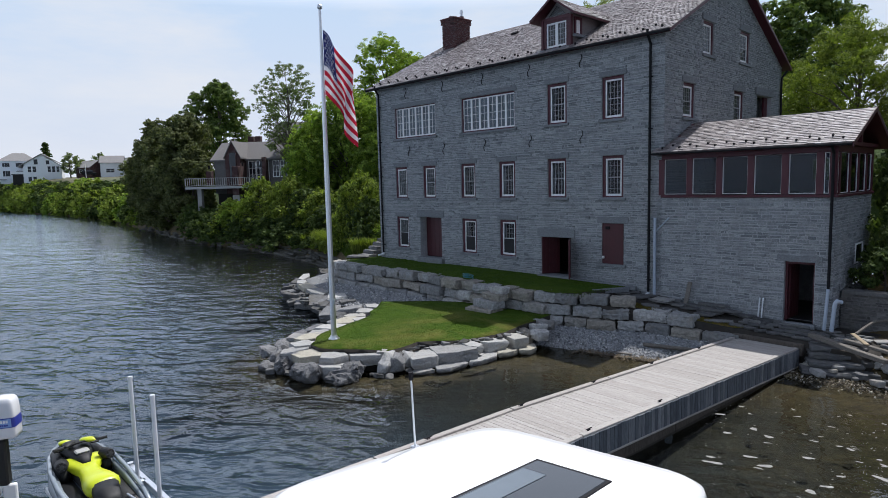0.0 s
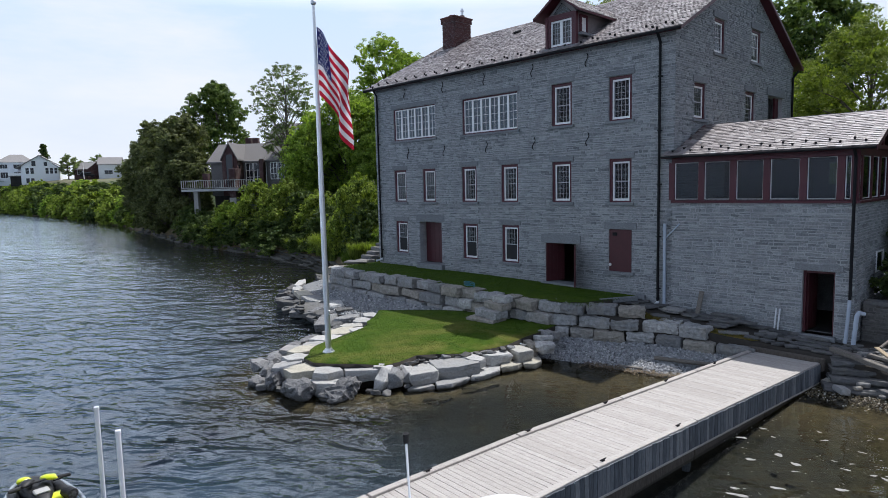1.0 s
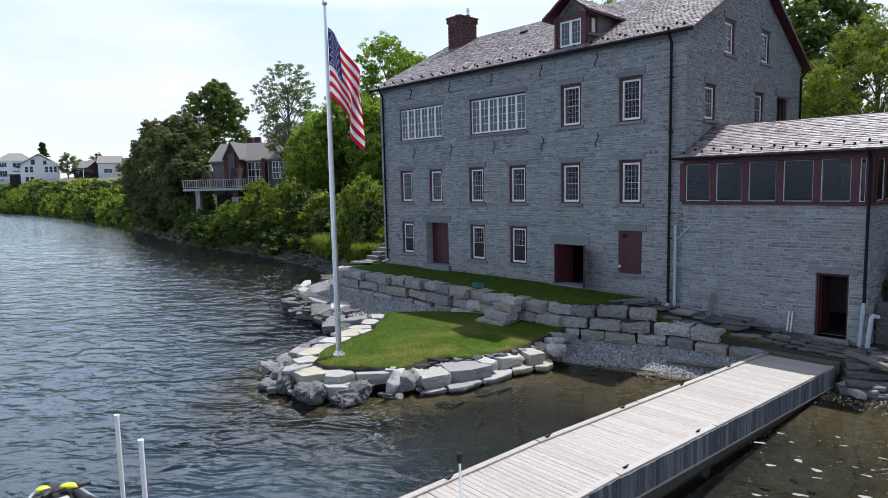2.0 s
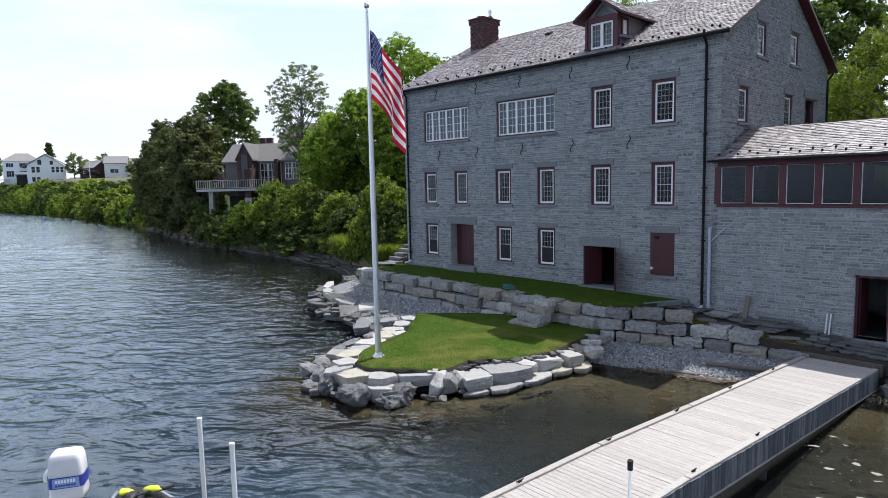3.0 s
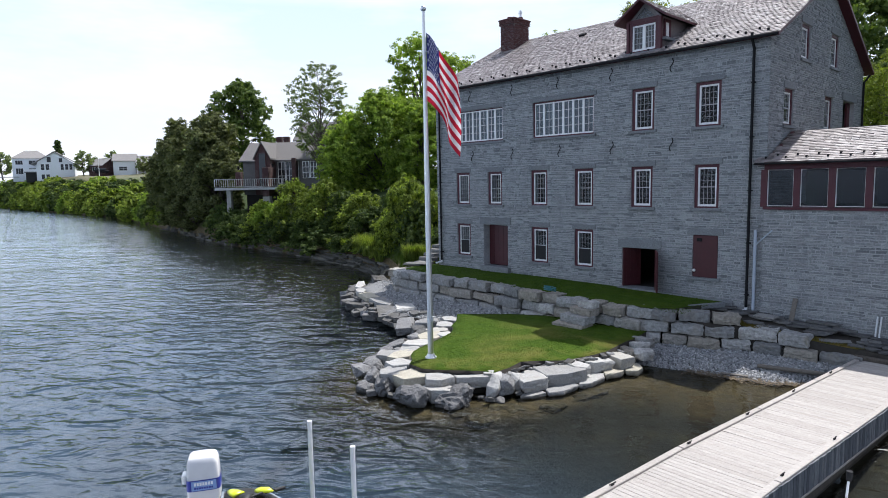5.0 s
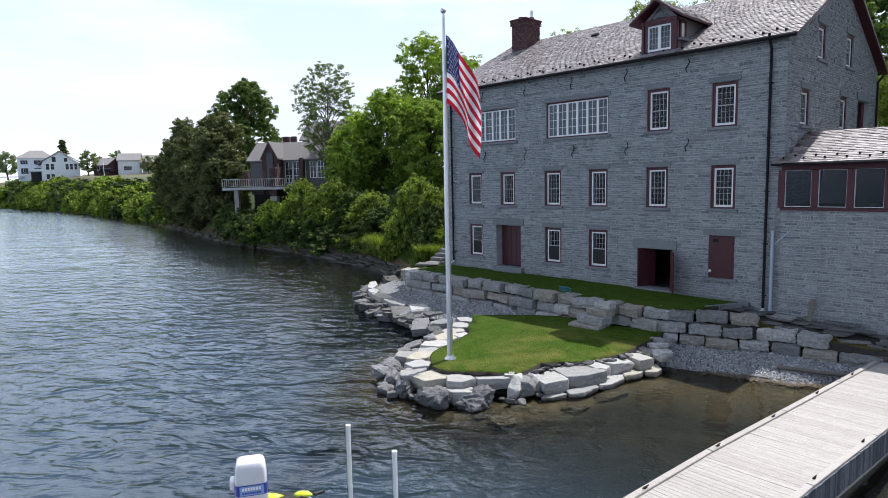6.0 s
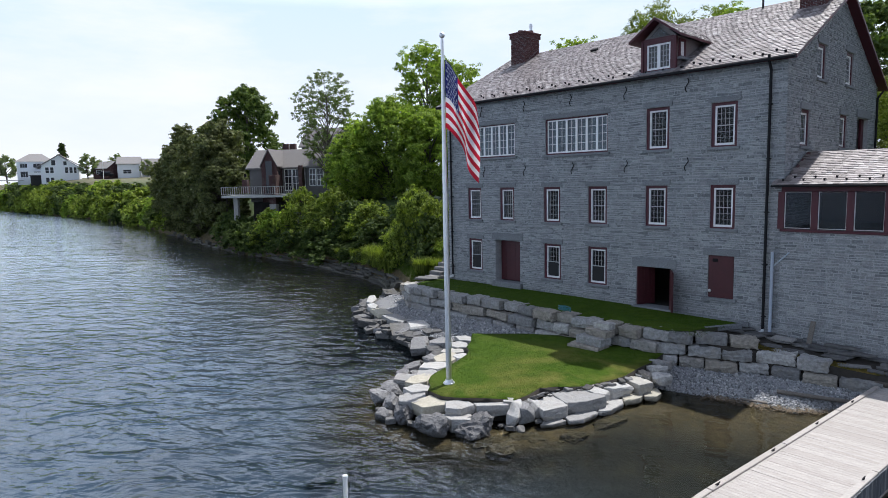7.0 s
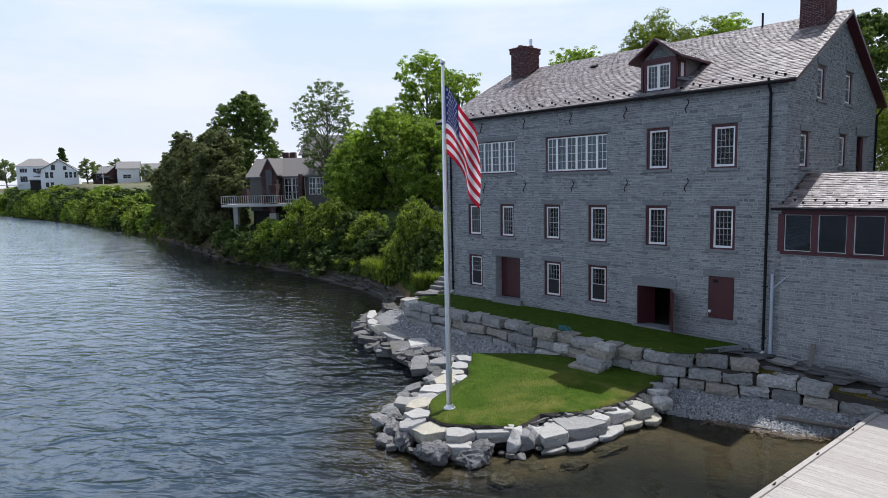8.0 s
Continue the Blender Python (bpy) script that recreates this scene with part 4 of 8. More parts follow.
part("head", boxed(DX0 + 0.1, 0.0, 13.84, DX1 - 0.1, 0.17, 14.0, bevel=0.01), RED, dormer)
part("apron_board", boxed(DX0 + 0.1, 0.0, 12.35, DX1 - 0.1, 0.17, 12.5, bevel=0.01), RED, dormer)
part("pane", profile([(DX0 + 0.35, 14.06), (DX1 - 0.35, 14.06), (DXM, 14.5)], 0.10, 0.155, "y"), GLASS, dormer)
for s in (1, -1):
    hw, rise = 1.28, DR - (DZ - 0.03)
    edge = [(DXM, DR), (DXM + s * hw, DR - rise - 0.02), (DXM + s * hw, DR - rise - 0.12), (DXM, DR - 0.12)]
    pitch_roof = part("dormer_roof", profile(edge, -0.4, 4.4, "y"), RED, dormer)
    if s == 1:
        mm = pose(DXM + hw, -0.42, DR - rise - 0.02) @ pose(0, 0, 0, 0, 0, 90) @ pose(0, 0, 0, math.degrees(math.atan2(rise, hw)))
    else:
        mm = pose(DXM - hw, 4.4, DR - rise - 0.02) @ pose(0, 0, 0, 0, 0, -90) @ pose(0, 0, 0, math.degrees(math.atan2(rise, hw)))
    slate_slope("slating", pitch_roof, mm, 4.8, math.hypot(hw, rise), 0.25, 0.18, seed=8 + s)
win = window(dormer, pose(DX0 + 0.12, -0.04, 12.5), DX1 - DX0 - 0.24, 1.36, "pair", 0)
win = window(dormer, pose(DX1 + 0.13, 0.28, 13.05, 0, 0, 90), 0.62, 0.82, "pair", 0)

# ---- the annex with its glazed porch ----
AX1, AD, AF, PZ, PE = 6.5, 5.2, -0.05, 5.3, 7.16
annex = thing("porch_annex", "stone annex with glazed oxblood porch and slate roof", "building")
ADOOR, AWIN = (4.9, 5.93, 0.62, 2.9), (2.9, 4.0, 2.6, 3.4)
awall = wall_core("wall", annex, "x", -0.02, AX1, -0.5, PZ, 0.5, AF, [ADOOR], "coursed grey limestone wall")
wall_core("wall", annex, "y", 0.5, AD, -0.5, PZ, AX1 - 0.5, AX1, [AWIN])
wall_core("wall", annex, "x", 0.62, AX1 - 0.5, -0.5, PZ, AD - 0.4, AD, [])
cells = rubble(rng, -0.25, AX1 + 0.03, levels_for([ADOOR], -0.1, PZ - 0.02), [ADOOR])
near = [c for c in cells if c[0] > 3.2]
near = near[:300]
rest = [c for c in cells if c not in set(near)]
raw("stonework", *bricks(rest, lambda u, z, d: (u, AF - d, z + 0.03 * noise.noise((u * 1.1, z * 2.5, 0)) + 0.012 * noise.noise((u * 4.0, z * 3.0, 5)))), MILL_STONE, awall)["kind"] = "stuff"
side_cells = rubble(rng, 0.0, AD, levels_for([AWIN], -0.1, PZ - 0.02), [AWIN])
raw("stonework", *bricks(side_cells, lambda u, z, d: (AX1 + d, u, z)), MILL_STONE, awall)["kind"] = "stuff"
NEAR_STONES = near
part("lintel", boxed(ADOOR[0] - 0.25, AF - 0.06, ADOOR[3] + 0.004, ADOOR[1] + 0.25, AF + 0.3, ADOOR[3] + 0.24, bevel=0.015), DRESSED, annex)
part("threshold", boxed(ADOOR[0] - 0.1, AF - 0.2, ADOOR[2] - 0.2, ADOOR[1] + 0.1, 0.4, ADOOR[2], bevel=0.02), DRESSED, annex, "stone door step")
for x in (ADOOR[0], ADOOR[1] - 0.08):
    part("door_frame", boxed(x, 0.12, ADOOR[2], x + 0.08, 0.3, ADOOR[3]), RED, annex, "oxblood door frame")
part("door_frame", boxed(ADOOR[0] + 0.08, 0.12, ADOOR[3] - 0.1, ADOOR[1] - 0.08, 0.3, ADOOR[3]), RED, annex)
leaf = door(annex, 0, 0.86, ADOOR[2] + 0.03, ADOOR[3] - 0.12, 0.0, "oxblood annex door standing open inward")
leaf.matrix_basis = pose(ADOOR[0] + 0.1, 0.32, 0, 0, 0, 86)
# unseen near-black floors keep the annex rooms dark
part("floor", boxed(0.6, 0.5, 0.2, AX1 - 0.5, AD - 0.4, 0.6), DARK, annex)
a, b, c, d = AWIN
side_window = part("window_frame", boxed(AX1 - 0.1, a, c, AX1 + 0.045, a + 0.06, d, bevel=0.008), WHITE, annex, "white frame of a small side window")
part("jamb", boxed(AX1 - 0.1, b - 0.06, c, AX1 + 0.045, b, d, bevel=0.008), WHITE, side_window)
part("rail", boxed(AX1 - 0.1, a + 0.06, c, AX1 + 0.04, b - 0.06, c + 0.06, bevel=0.008), WHITE, side_window)
part("rail", boxed(AX1 - 0.1, a + 0.06, d - 0.06, AX1 + 0.04, b - 0.06, d, bevel=0.008), WHITE, side_window)
part("pane", boxed(AX1 + 0.005, a + 0.06, c + 0.06, AX1 + 0.015, b - 0.06, d - 0.06), DARKGLASS, side_window)
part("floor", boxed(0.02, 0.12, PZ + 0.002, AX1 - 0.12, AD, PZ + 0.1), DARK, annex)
part("sill_beam", boxed(-0.05, AF - 0.1, PZ, AX1 + 0.1, AF + 0.14, PZ + 0.1, bevel=0.015), RED, annex, "oxblood sill beam")
part("sill_beam", boxed(AX1 - 0.14, AF + 0.142, PZ, AX1 + 0.1, AD, PZ + 0.1, bevel=0.015), RED, annex)
part("head_beam", boxed(-0.05, AF - 0.04, 6.92, AX1 + 0.04, AF + 0.12, PE, bevel=0.01), RED, annex, "dark oxblood head beam")
part("head_beam", boxed(AX1 - 0.12, AF + 0.122, 6.92, AX1 + 0.04, AD, PE, bevel=0.01), RED, annex)


def screen_bay(m, w, z0, z1):
    bm = bmesh.new()
    for d in ((0, 0, z0, 0.022, 0.05, z1), (w - 0.010, 0, z0, w, 0.05, z1), (0.022, 0, z0, w - 0.010, 0.05, z0 + 0.022), (0.022, 0, z1 - 0.008, w - 0.010, 0.05, z1)):
        box(bm, *d)
    ob = part("porch_window", bm, WHITE, annex, "porch window with a thin white frame", m)
    pane = part("pane", boxed(0.03, 0.02, z0 + 0.03, w - 0.03, 0.026, z1 - 0.03), TINTED, ob)
    pane.visible_shadow = False


posts = [-0.05, 1.17, 2.39, 3.6, 4.82, 5.98]
for k, x in enumerate(posts + [AX1 - 0.1]):
    part("post", boxed(x - 0.12, AF - 0.03, PZ + 0.1, x + 0.12, AF + 0.12, 6.92, bevel=0.01), RED, annex, "oxblood porch post")
for a, b in zip(posts + [AX1 - 0.1], posts[1:] + [AX1 - 0.1]):
    if b > a:
        screen_bay(pose(a + 0.13, AF + 0.02, 0), b - a - 0.26, PZ + 0.14, 6.9)
sides = [0.35, 1.7, 2.95, 4.2, AD - 0.08]
for y in sides:
    part("post", boxed(AX1 - 0.1, y - 0.075, PZ + 0.1, AX1 + 0.03, y + 0.075, 6.92, bevel=0.01), RED, annex)
for a, b in zip([0.03] + sides, sides):
    if b - a > 0.3:
        screen_bay(pose(AX1 - 0.02, a + 0.09, 0, 0, 0, 90), b - a - 0.18, PZ + 0.14, 6.9)
back = wall_core("back_wall", annex, "x", 0.02, AX1, PZ + 0.1, PE, AD, AD - 0.1, [(4.3, 5.4, 5.9, 6.8)])
back.data.materials[0] = SIDING_DARK.m
AR, ARZ = 2.6, 8.58
outline = [(-0.45, PE + 0.04), (AR, ARZ - 0.02), (AD + 0.45, PE + 0.04), (AD + 0.45, PE - 0.06), (AR, ARZ - 0.14), (-0.45, PE - 0.06)]
proof = part("roof", profile(outline, 0.06, 7.05), RED, annex, "slate porch roof with oxblood eaves")
ax0 = -0.32
part("roof_return", boxed(ax0, -0.45, PE - 0.06, 0.06, -0.07, PE + 0.02), RED, annex)
AL = math.hypot(AR + 0.47, ARZ - PE - 0.06)
AM = slope_matrix(ax0, -0.49, PE + 0.045, ARZ - PE - 0.06, AR + 0.47)
av, af = slates(random.Random(12), 7.1 - ax0, AL, 0.24, 0.175)
clip = [(AM @ Vector(p)) for p in av]
keep = [q for q in af if not (min(clip[i].x for i in q) < 0.04 and min(clip[i].y for i in q) > -0.05)]
ob = raw("slating", clip, keep, SLATE, proof, "weathered silver-grey slates")
ob["kind"] = "stuff"
slate_slope("slating", proof, slope_matrix(7.1, AD + 0.49, PE + 0.045, ARZ - PE - 0.06, AR + 0.47, 180), 7.0, AL, 0.5, 0.4, seed=14)
for s in (1, -1):
    edge = [(AR - s * (AR + 0.5), PE - 0.12), (AR, ARZ - 0.16), (AR, ARZ + 0.02), (AR - s * (AR + 0.5), PE + 0.06)]
    part("bargeboard", profile(edge, 7.05, 7.09), RED, proof)
part("tie_beam", boxed(6.55, -0.3, PE, 6.68, AD + 0.3, PE + 0.14), RED, annex)
part("king_post", boxed(6.56, AR - 0.12, PE + 0.14, 6.66, AR + 0.12, ARZ - 0.2), RED, annex)
part("gutter", boxed(ax0, -0.55, PE - 0.05, 7.05, -0.452, PE + 0.03, bevel=0.02), BLACK, proof, "dark eaves gutter")
guards(proof, slope_matrix(ax0, -0.45, PE + 0.05, ARZ - PE, AR + 0.45), 7.1 - ax0, (0.3, 0.54), 0.74, 0.72)
down = part("downpipe", tube([(6.42, -0.5, PE), (6.42, -0.18, PE - 0.3), (6.42, -0.18, 2.0)], 0.05, 10), BLACK, annex, "black rainwater downpipe")
part("lower_pipe", tube([(6.42, -0.2, 2.0), (6.36, -0.3, 0.5)], 0.06, 12), PVC, down, "pale blue-grey plastic pipe")
part("drain_pipe", tube([(6.85, -0.1, 1.55), (6.72, -0.22, 1.6), (6.66, -0.26, 1.5), (6.6, -0.32, 0.45)], 0.07, 12), PVC, annex, "thick blue-grey plastic drain with an elbow")
for dx in (0, 0.12):
    part("stub_pipe", tube([(4.05 + dx, -0.2, 0.5), (4.1 + dx, -0.16, 1.42)], 0.03, 8), PVC_WHITE, annex)


# ---- retaining wall of armour stones ----
def along(points, s):
    """The point and heading s metres along a line of (x, y, ...) points."""
    for a, b in zip(points, points[1:]):
        d = math.hypot(b[0] - a[0], b[1] - a[1])
        if s <= d or b is points[-1]:
            t = s / d
            return [p + (q - p) * t for p, q in zip(a, b)], math.degrees(math.atan2(b[1] - a[1], b[0] - a[0]))
        s -= d


def line_length(points):
    return sum(math.hypot(b[0] - a[0], b[1] - a[1]) for a, b in zip(points, points[1:]))


WALL = [(-21.6, -1.3), (-21.0, -2.9), (-19.4, -4.0), (-12.4, -4.2), (-7.5, -4.45), (-3.2, -4.25), (-1.3, -3.5), (0.2, -2.85), (3.5, -2.5), (4.05, -2.45)]
retaining = thing("retaining_wall", "dry-laid wall of large grey quarried blocks holding the grass terrace", "wall", kind="structure")
rng = random.Random(21)
# level courses; the upper ones stop short as the ground falls towards the dock
for course, last in enumerate((3.95, 2.85, 0.05)):
    s, end = rng.uniform(-0.5, 0.0) if course else 0.0, line_length(WALL)
    while s < end - 0.3:
        w = rng.choice((0.95, 1.25, 1.45, 1.7)) * rng.uniform(0.9, 1.1)
        if s > end - 9.0:
            w = rng.uniform(0.95, 1.4)
        mid = min(max(s + w / 2, 0.01), end - 0.01)
        (x, y), yaw = along(WALL, mid)
        top = float(np.interp(x, (-22, -20.5, -8.0, -4.5, 4.0), (1.15, 1.5, 1.47, 1.33, 1.31)))
        low = float(np.interp(x, (-22, -12, -8, -3, 2.0, 4.0), (0.0, 0.02, 0.03, -0.06, -0.09, -0.16)))
        h = (top - low) / 3.0
        if x + w / 2 < last + 0.35:
            d = rng.uniform(0.65, 0.85)
            bm = hull(rng, w - rng.uniform(0.05, 0.15), d, h * rng.uniform(0.80, 0.95), "block", 0.03, 0.06)
            back = 0.10 * course + rng.uniform(-0.16, 0.16)
            n = Vector((-math.sin(radians(yaw)), math.cos(radians(yaw)), 0))
            c = Vector((x, y, low + h * (course + 0.5))) + n * (d / 2 + back)
            part("stone", bm, ARMOUR, retaining, m=pose(c.x, c.y, c.z, rng.uniform(-3, 3), rng.uniform(-2.2, 2.2), yaw + rng.uniform(-6, 6)))
        s += w
# a low flight of loose block steps in front of the wall
for x, y, z, w, d, h in ((-5.9, -5.1, 0.42, 1.5, 0.9, 0.26), (-5.75, -4.95, 0.72, 1.35, 0.7, 0.32), (-5.6, -4.65, 1.02, 1.1, 0.6, 0.28), (-5.5, -4.45, 1.3, 0.8, 0.55, 0.26)):
    part("stone", hull(rng, w, d, h, "block", 0.03, 0.04), ARMOUR, retaining, m=pose(x, y, z, 0, 0, rng.uniform(-12, 4)))


TEAL = paint("teal hose", (0.03, 0.16, 0.19), 0.4)
bm = tube([(0.32 * math.cos(a) + 0.05 * math.sin(3 * a), 0.16 * math.sin(a), 0.03 + 0.012 * a) for a in np.linspace(0, 18, 46)], 0.022, 6)
tagged(part("garden_hose", bm, TEAL, m=pose(-7.9, -4.0, 1.52, 0, 0, -12)), "teal garden hose coiled on the wall", "hose")

# ---- boulders round the point ----
def boulder(x, y, z, sx, sy, sz, yaw, kind="slab", material=BOULDER, tilt=5, rough=0.035, lean=0.0):
    out = Vector((x + 7.0, y + 9.5, 0)).normalized()
    lay = pose(x, y, z) @ Matrix.Rotation(radians(lean), 4, Vector((0, 0, 1)).cross(out)) @ pose(0, 0, 0, rng.uniform(-tilt, tilt), rng.uniform(-tilt, tilt), yaw)
    ob = part("boulder", hull(rng, sx, sy, sz, kind, 0.014, rough), material, m=lay)
    tags = {BOULDER: "pale weathered limestone block at the lawn's edge", DARKROCK: "dark wet boulder standing in the shallow water", ARMOUR: "grey quarried stone on the shore", GREYROCK: "rough dark grey boulder at the water's edge", ALGAE: "brown algae-covered flat rock under the shallow water"}
    return tagged(ob, tags[material], "rock", "shore boulders")


# the flat slabs that edge the lawn: x, y, top, length, width, thickness, yaw
BAY_SLABS = [(-3.43, -10.98, 0.10, 1.75, 1.1, 0.46, 101), (-3.23, -9.76, 0.14, 1.7, 1.45, 0.48, 60), (-2.94, -9.08, 0.2, 0.95, 0.5, 0.36, 174), (-2.92, -8.1, 0.15, 1.35, 0.9, 0.44, 62), (-2.5, -7.07, 0.18, 1.15, 0.7, 0.46, 158),
             (-3.05, -11.5, -0.3, 0.95, 0.4, 0.22, 67), (-2.6, -10.5, -0.25, 1.3, 0.6, 0.22, 79), (-2.45, -9.0, -0.24, 1.55, 0.6, 0.22, 94), (-2.25, -7.8, -0.2, 1.3, 0.6, 0.24, 90), (-1.95, -6.95, -0.2, 1.05, 0.6, 0.24, 95)]
TIP_SLABS = [(-6.21, -13.87, 0.25, 1.35, 1.12, 0.5, 96), (-5.37, -13.6, 0.29, 1.05, 0.85, 0.36, 84), (-5.1, -13.9, 0.04, 1.0, 0.75, 0.5, 37), (-4.82, -12.67, 0.24, 1.45, 0.8, 0.42, 39), (-4.42, -12.14, 0.32, 0.55, 0.4, 0.3, 130), (-7.13, -13.97, 0.23, 1.3, 1.0, 0.48, 114)]
WEST_SLABS = [(-7.5, -13.38, 0.28, 1.08, 0.9, 0.42, 95), (-8.26, -12.7, 0.3, 1.2, 0.85, 0.42, 98), (-9.2, -12.6, 0.16, 1.25, 0.85, 0.6, 131), (-8.6, -12.03, 0.3, 1.0, 0.75, 0.4, 67), (-9.14, -11.14, 0.28, 1.4, 1.1, 0.42, 64), (-9.6, -10.02, 0.3, 1.3, 1.0, 0.42, 108),
              (-10.09, -9.11, 0.3, 1.1, 0.65, 0.4, 18), (-9.2, -9.55, 0.34, 1.0, 0.65, 0.3, 116), (-10.62, -8.22, 0.31, 1.15, 0.75, 0.4, 133), (-11.25, -7.24, 0.3, 1.15, 0.75, 0.4, 3)]
SPIT_SLABS = [(-22.6, -4.1, 0.34, 2.2, 0.6, 0.42, 140), (-20.8, -5.4, 0.34, 2.1, 0.6, 0.42, 148), (-19.2, -6.0, 0.3, 1.9, 0.85, 0.4, 163), (-17.3, -6.5, 0.28, 2.0, 0.95, 0.4, 165), (-15.5, -6.5, 0.24, 1.8, 1.1, 0.4, 150)]
for x, y, top, sx, sy, sz, yaw in BAY_SLABS + TIP_SLABS + WEST_SLABS + SPIT_SLABS:
    boulder(x, y, top - sz / 2, sx, sy, sz, yaw, "flag", ARMOUR if -18 < x < -13 else BOULDER, 2.5, 0.03)
for x, y, top, sx, sy, yaw in ((-15.8, -7.4, 0.1, 1.9, 0.9, 116), (-14.7, -7.4, 0.02, 1.9, 0.95, 117), (-12.7, -8.8, 0.1, 1.6, 0.85, 135), (-11.9, -8.15, 0.26, 1.7, 1.1, 137)):
    boulder(x, y, top - 0.2, sx, sy, 0.4, yaw, "flag", GREYROCK, 7, 0.04)
# grey blocks at the tip and in the bay between lawn and spit
for x, y, z, sx, sy, sz, yaw, kind in ((-4.5, -13.6, -0.28, 1.35, 1.1, 0.8, 84, "boulder"), (-5.5, -14.55, -0.22, 1.0, 1.3, 0.75, 78, "boulder"), (-2.6, -6.3, 0.04, 0.5, 0.8, 0.45, 66, "slab"),
                                       
                                       (-2.0, -6.2, 0.1, 0.8, 0.6, 0.4, 30, "slab"), (-2.4, -5.7, 0.2, 0.7, 0.6, 0.4, 70, "slab"), (-2.6, -5.1, 0.25, 0.8, 0.6, 0.4, 10, "slab")):
    boulder(x, y, z, sx, sy, sz, yaw, kind, GREYROCK if kind == "boulder" else ARMOUR, 9, 0.11 if kind == "boulder" else 0.06)
boulder(-4.05, -12.15, -0.1, 0.5, 1.1, 0.7, 35, "boulder", BOULDER, 24)
boulder(-3.85, -12.0, -0.12, 0.75, 0.7, 0.75, 20, "boulder", GREYROCK, 8)
boulder(-3.75, -11.45, -0.12, 0.6, 0.55, 0.6, 60, "boulder", BOULDER, 8)
boulder(-13.2, -8.3, -0.1, 0.9, 1.3, 0.5, 48, "boulder", GREYROCK, 10)
# dark wet rocks on the water side
for x, y, z, sx, sy, sz, yaw, kind in ((-6.95, -14.55, -0.25, 0.7, 0.95, 0.85, 42, "boulder"), (-8.0, -14.3, -0.3, 0.6, 1.0, 0.75, 36, "boulder"), (-18.3, -6.75, -0.1, 1.0, 1.7, 0.34, 63, "slab"), (-16.9, -7.3, -0.12, 1.5, 0.75, 0.34, 117, "slab"),
                                       (-20.2, -5.95, -0.1, 1.8, 0.75, 0.34, 156, "slab"), (-14.0, -6.8, 0.0, 0.85, 1.4, 0.4, 63, "slab"), (-24.0, -1.5, 0.1, 1.0, 1.8, 0.4, 63, "slab"), (-7.6, -14.9, -0.4, 0.7, 0.6, 0.5, 10, "boulder"), (-8.8, -13.6, -0.25, 0.8, 0.6, 0.6, 60, "boulder")):
    boulder(x, y, z, sx, sy, sz, yaw, kind, DARKROCK if x < -10 else GREYROCK, 13, 0.1)
for x, y, sx, sy, yaw in ((-4.2, -14.1, 1.6, 1.0, 40), (-3.1, -12.7, 1.7, 0.9, 70), (-3.3, -13.9, 1.2, 0.8, 10), (-2.2, -11.6, 1.2, 0.7, 80), (-6.4, -15.5, 1.2, 0.8, 160), (-2.0, -9.8, 1.6, 0.7, 88)):
    boulder(x, y, -0.74, sx, sy, 0.46, yaw, "boulder", ALGAE, 8, 0.1)
OUTER = [(-12.6, -9.0), (-14.2, -8.5), (-17.2, -7.9), (-20.5, -6.6), (-23.2, -4.6), (-24.6, -2.4)]
for k in range(46):
    (x, y), yaw = along(OUTER, line_length(OUTER) * (k + 0.5) / 46)
    w = rng.uniform(0.7, 1.7)
    boulder(x + rng.uniform(-0.3, 0.3), y + rng.uniform(-0.3, 1.0), -0.24 + rng.uniform(0, 0.24), w, w * rng.uniform(0.4, 0.7), rng.uniform(0.18, 0.34), yaw + rng.uniform(-60, 60), rng.choice(("flag", "slab")), rng.choice((DARKROCK, DARKROCK, DARKROCK, GREYROCK)), 18)
WEST = [(-8.5, -14.3), (-9.7, -12.9), (-10.4, -11.2), (-10.9, -9.8), (-11.8, -8.7)]
for k in range(15):
    (x, y), yaw = along(WEST, line_length(WEST) * (k + 0.5) / 15)
    w = rng.uniform(0.5, 0.95)
    boulder(x + rng.uniform(-0.15, 0.35), y + rng.uniform(-0.15, 0.3), -0.18 + rng.uniform(-0.1, 0.1), w, w * rng.uniform(0.6, 0.9), rng.uniform(0.35, 0.6), rng.uniform(0, 180), rng.choice(("flag", "boulder")), rng.choice((GREYROCK, GREYROCK, DARKROCK)), 14, 0.06)
TIP = [(-8.3, -14.9), (-6.4, -15.1), (-5.2, -14.6), (-3.9, -13.2), (-3.3, -12.0), (-2.3, -10.2), (-2.1, -8.6)]
for k in range(30):
    (x, y), yaw = along(TIP, line_length(TIP) * (k + 0.5) / 30)
    w = rng.uniform(0.2, 0.5) if y < -12 else rng.uniform(0.15, 0.3)
    boulder(x + rng.uniform(-0.55, 0.15), y + rng.uniform(-0.1, 0.5), -0.44 + rng.uniform(0, 0.12), w, w * rng.uniform(0.6, 0.9), w * rng.uniform(0.4, 0.7), rng.uniform(0, 180), rng.choice(("slab", "boulder")), DARKROCK, 18)
# small broken stones packed between the lawn's edge and the slabs
SEAM = [(-4.3, -12.1), (-4.05, -11.6), (-4.15, -10.8), (-4.0, -10.0), (-3.35, -9.2), (-3.15, -8.6), (-2.85, -7.4), (-2.8, -6.2)]
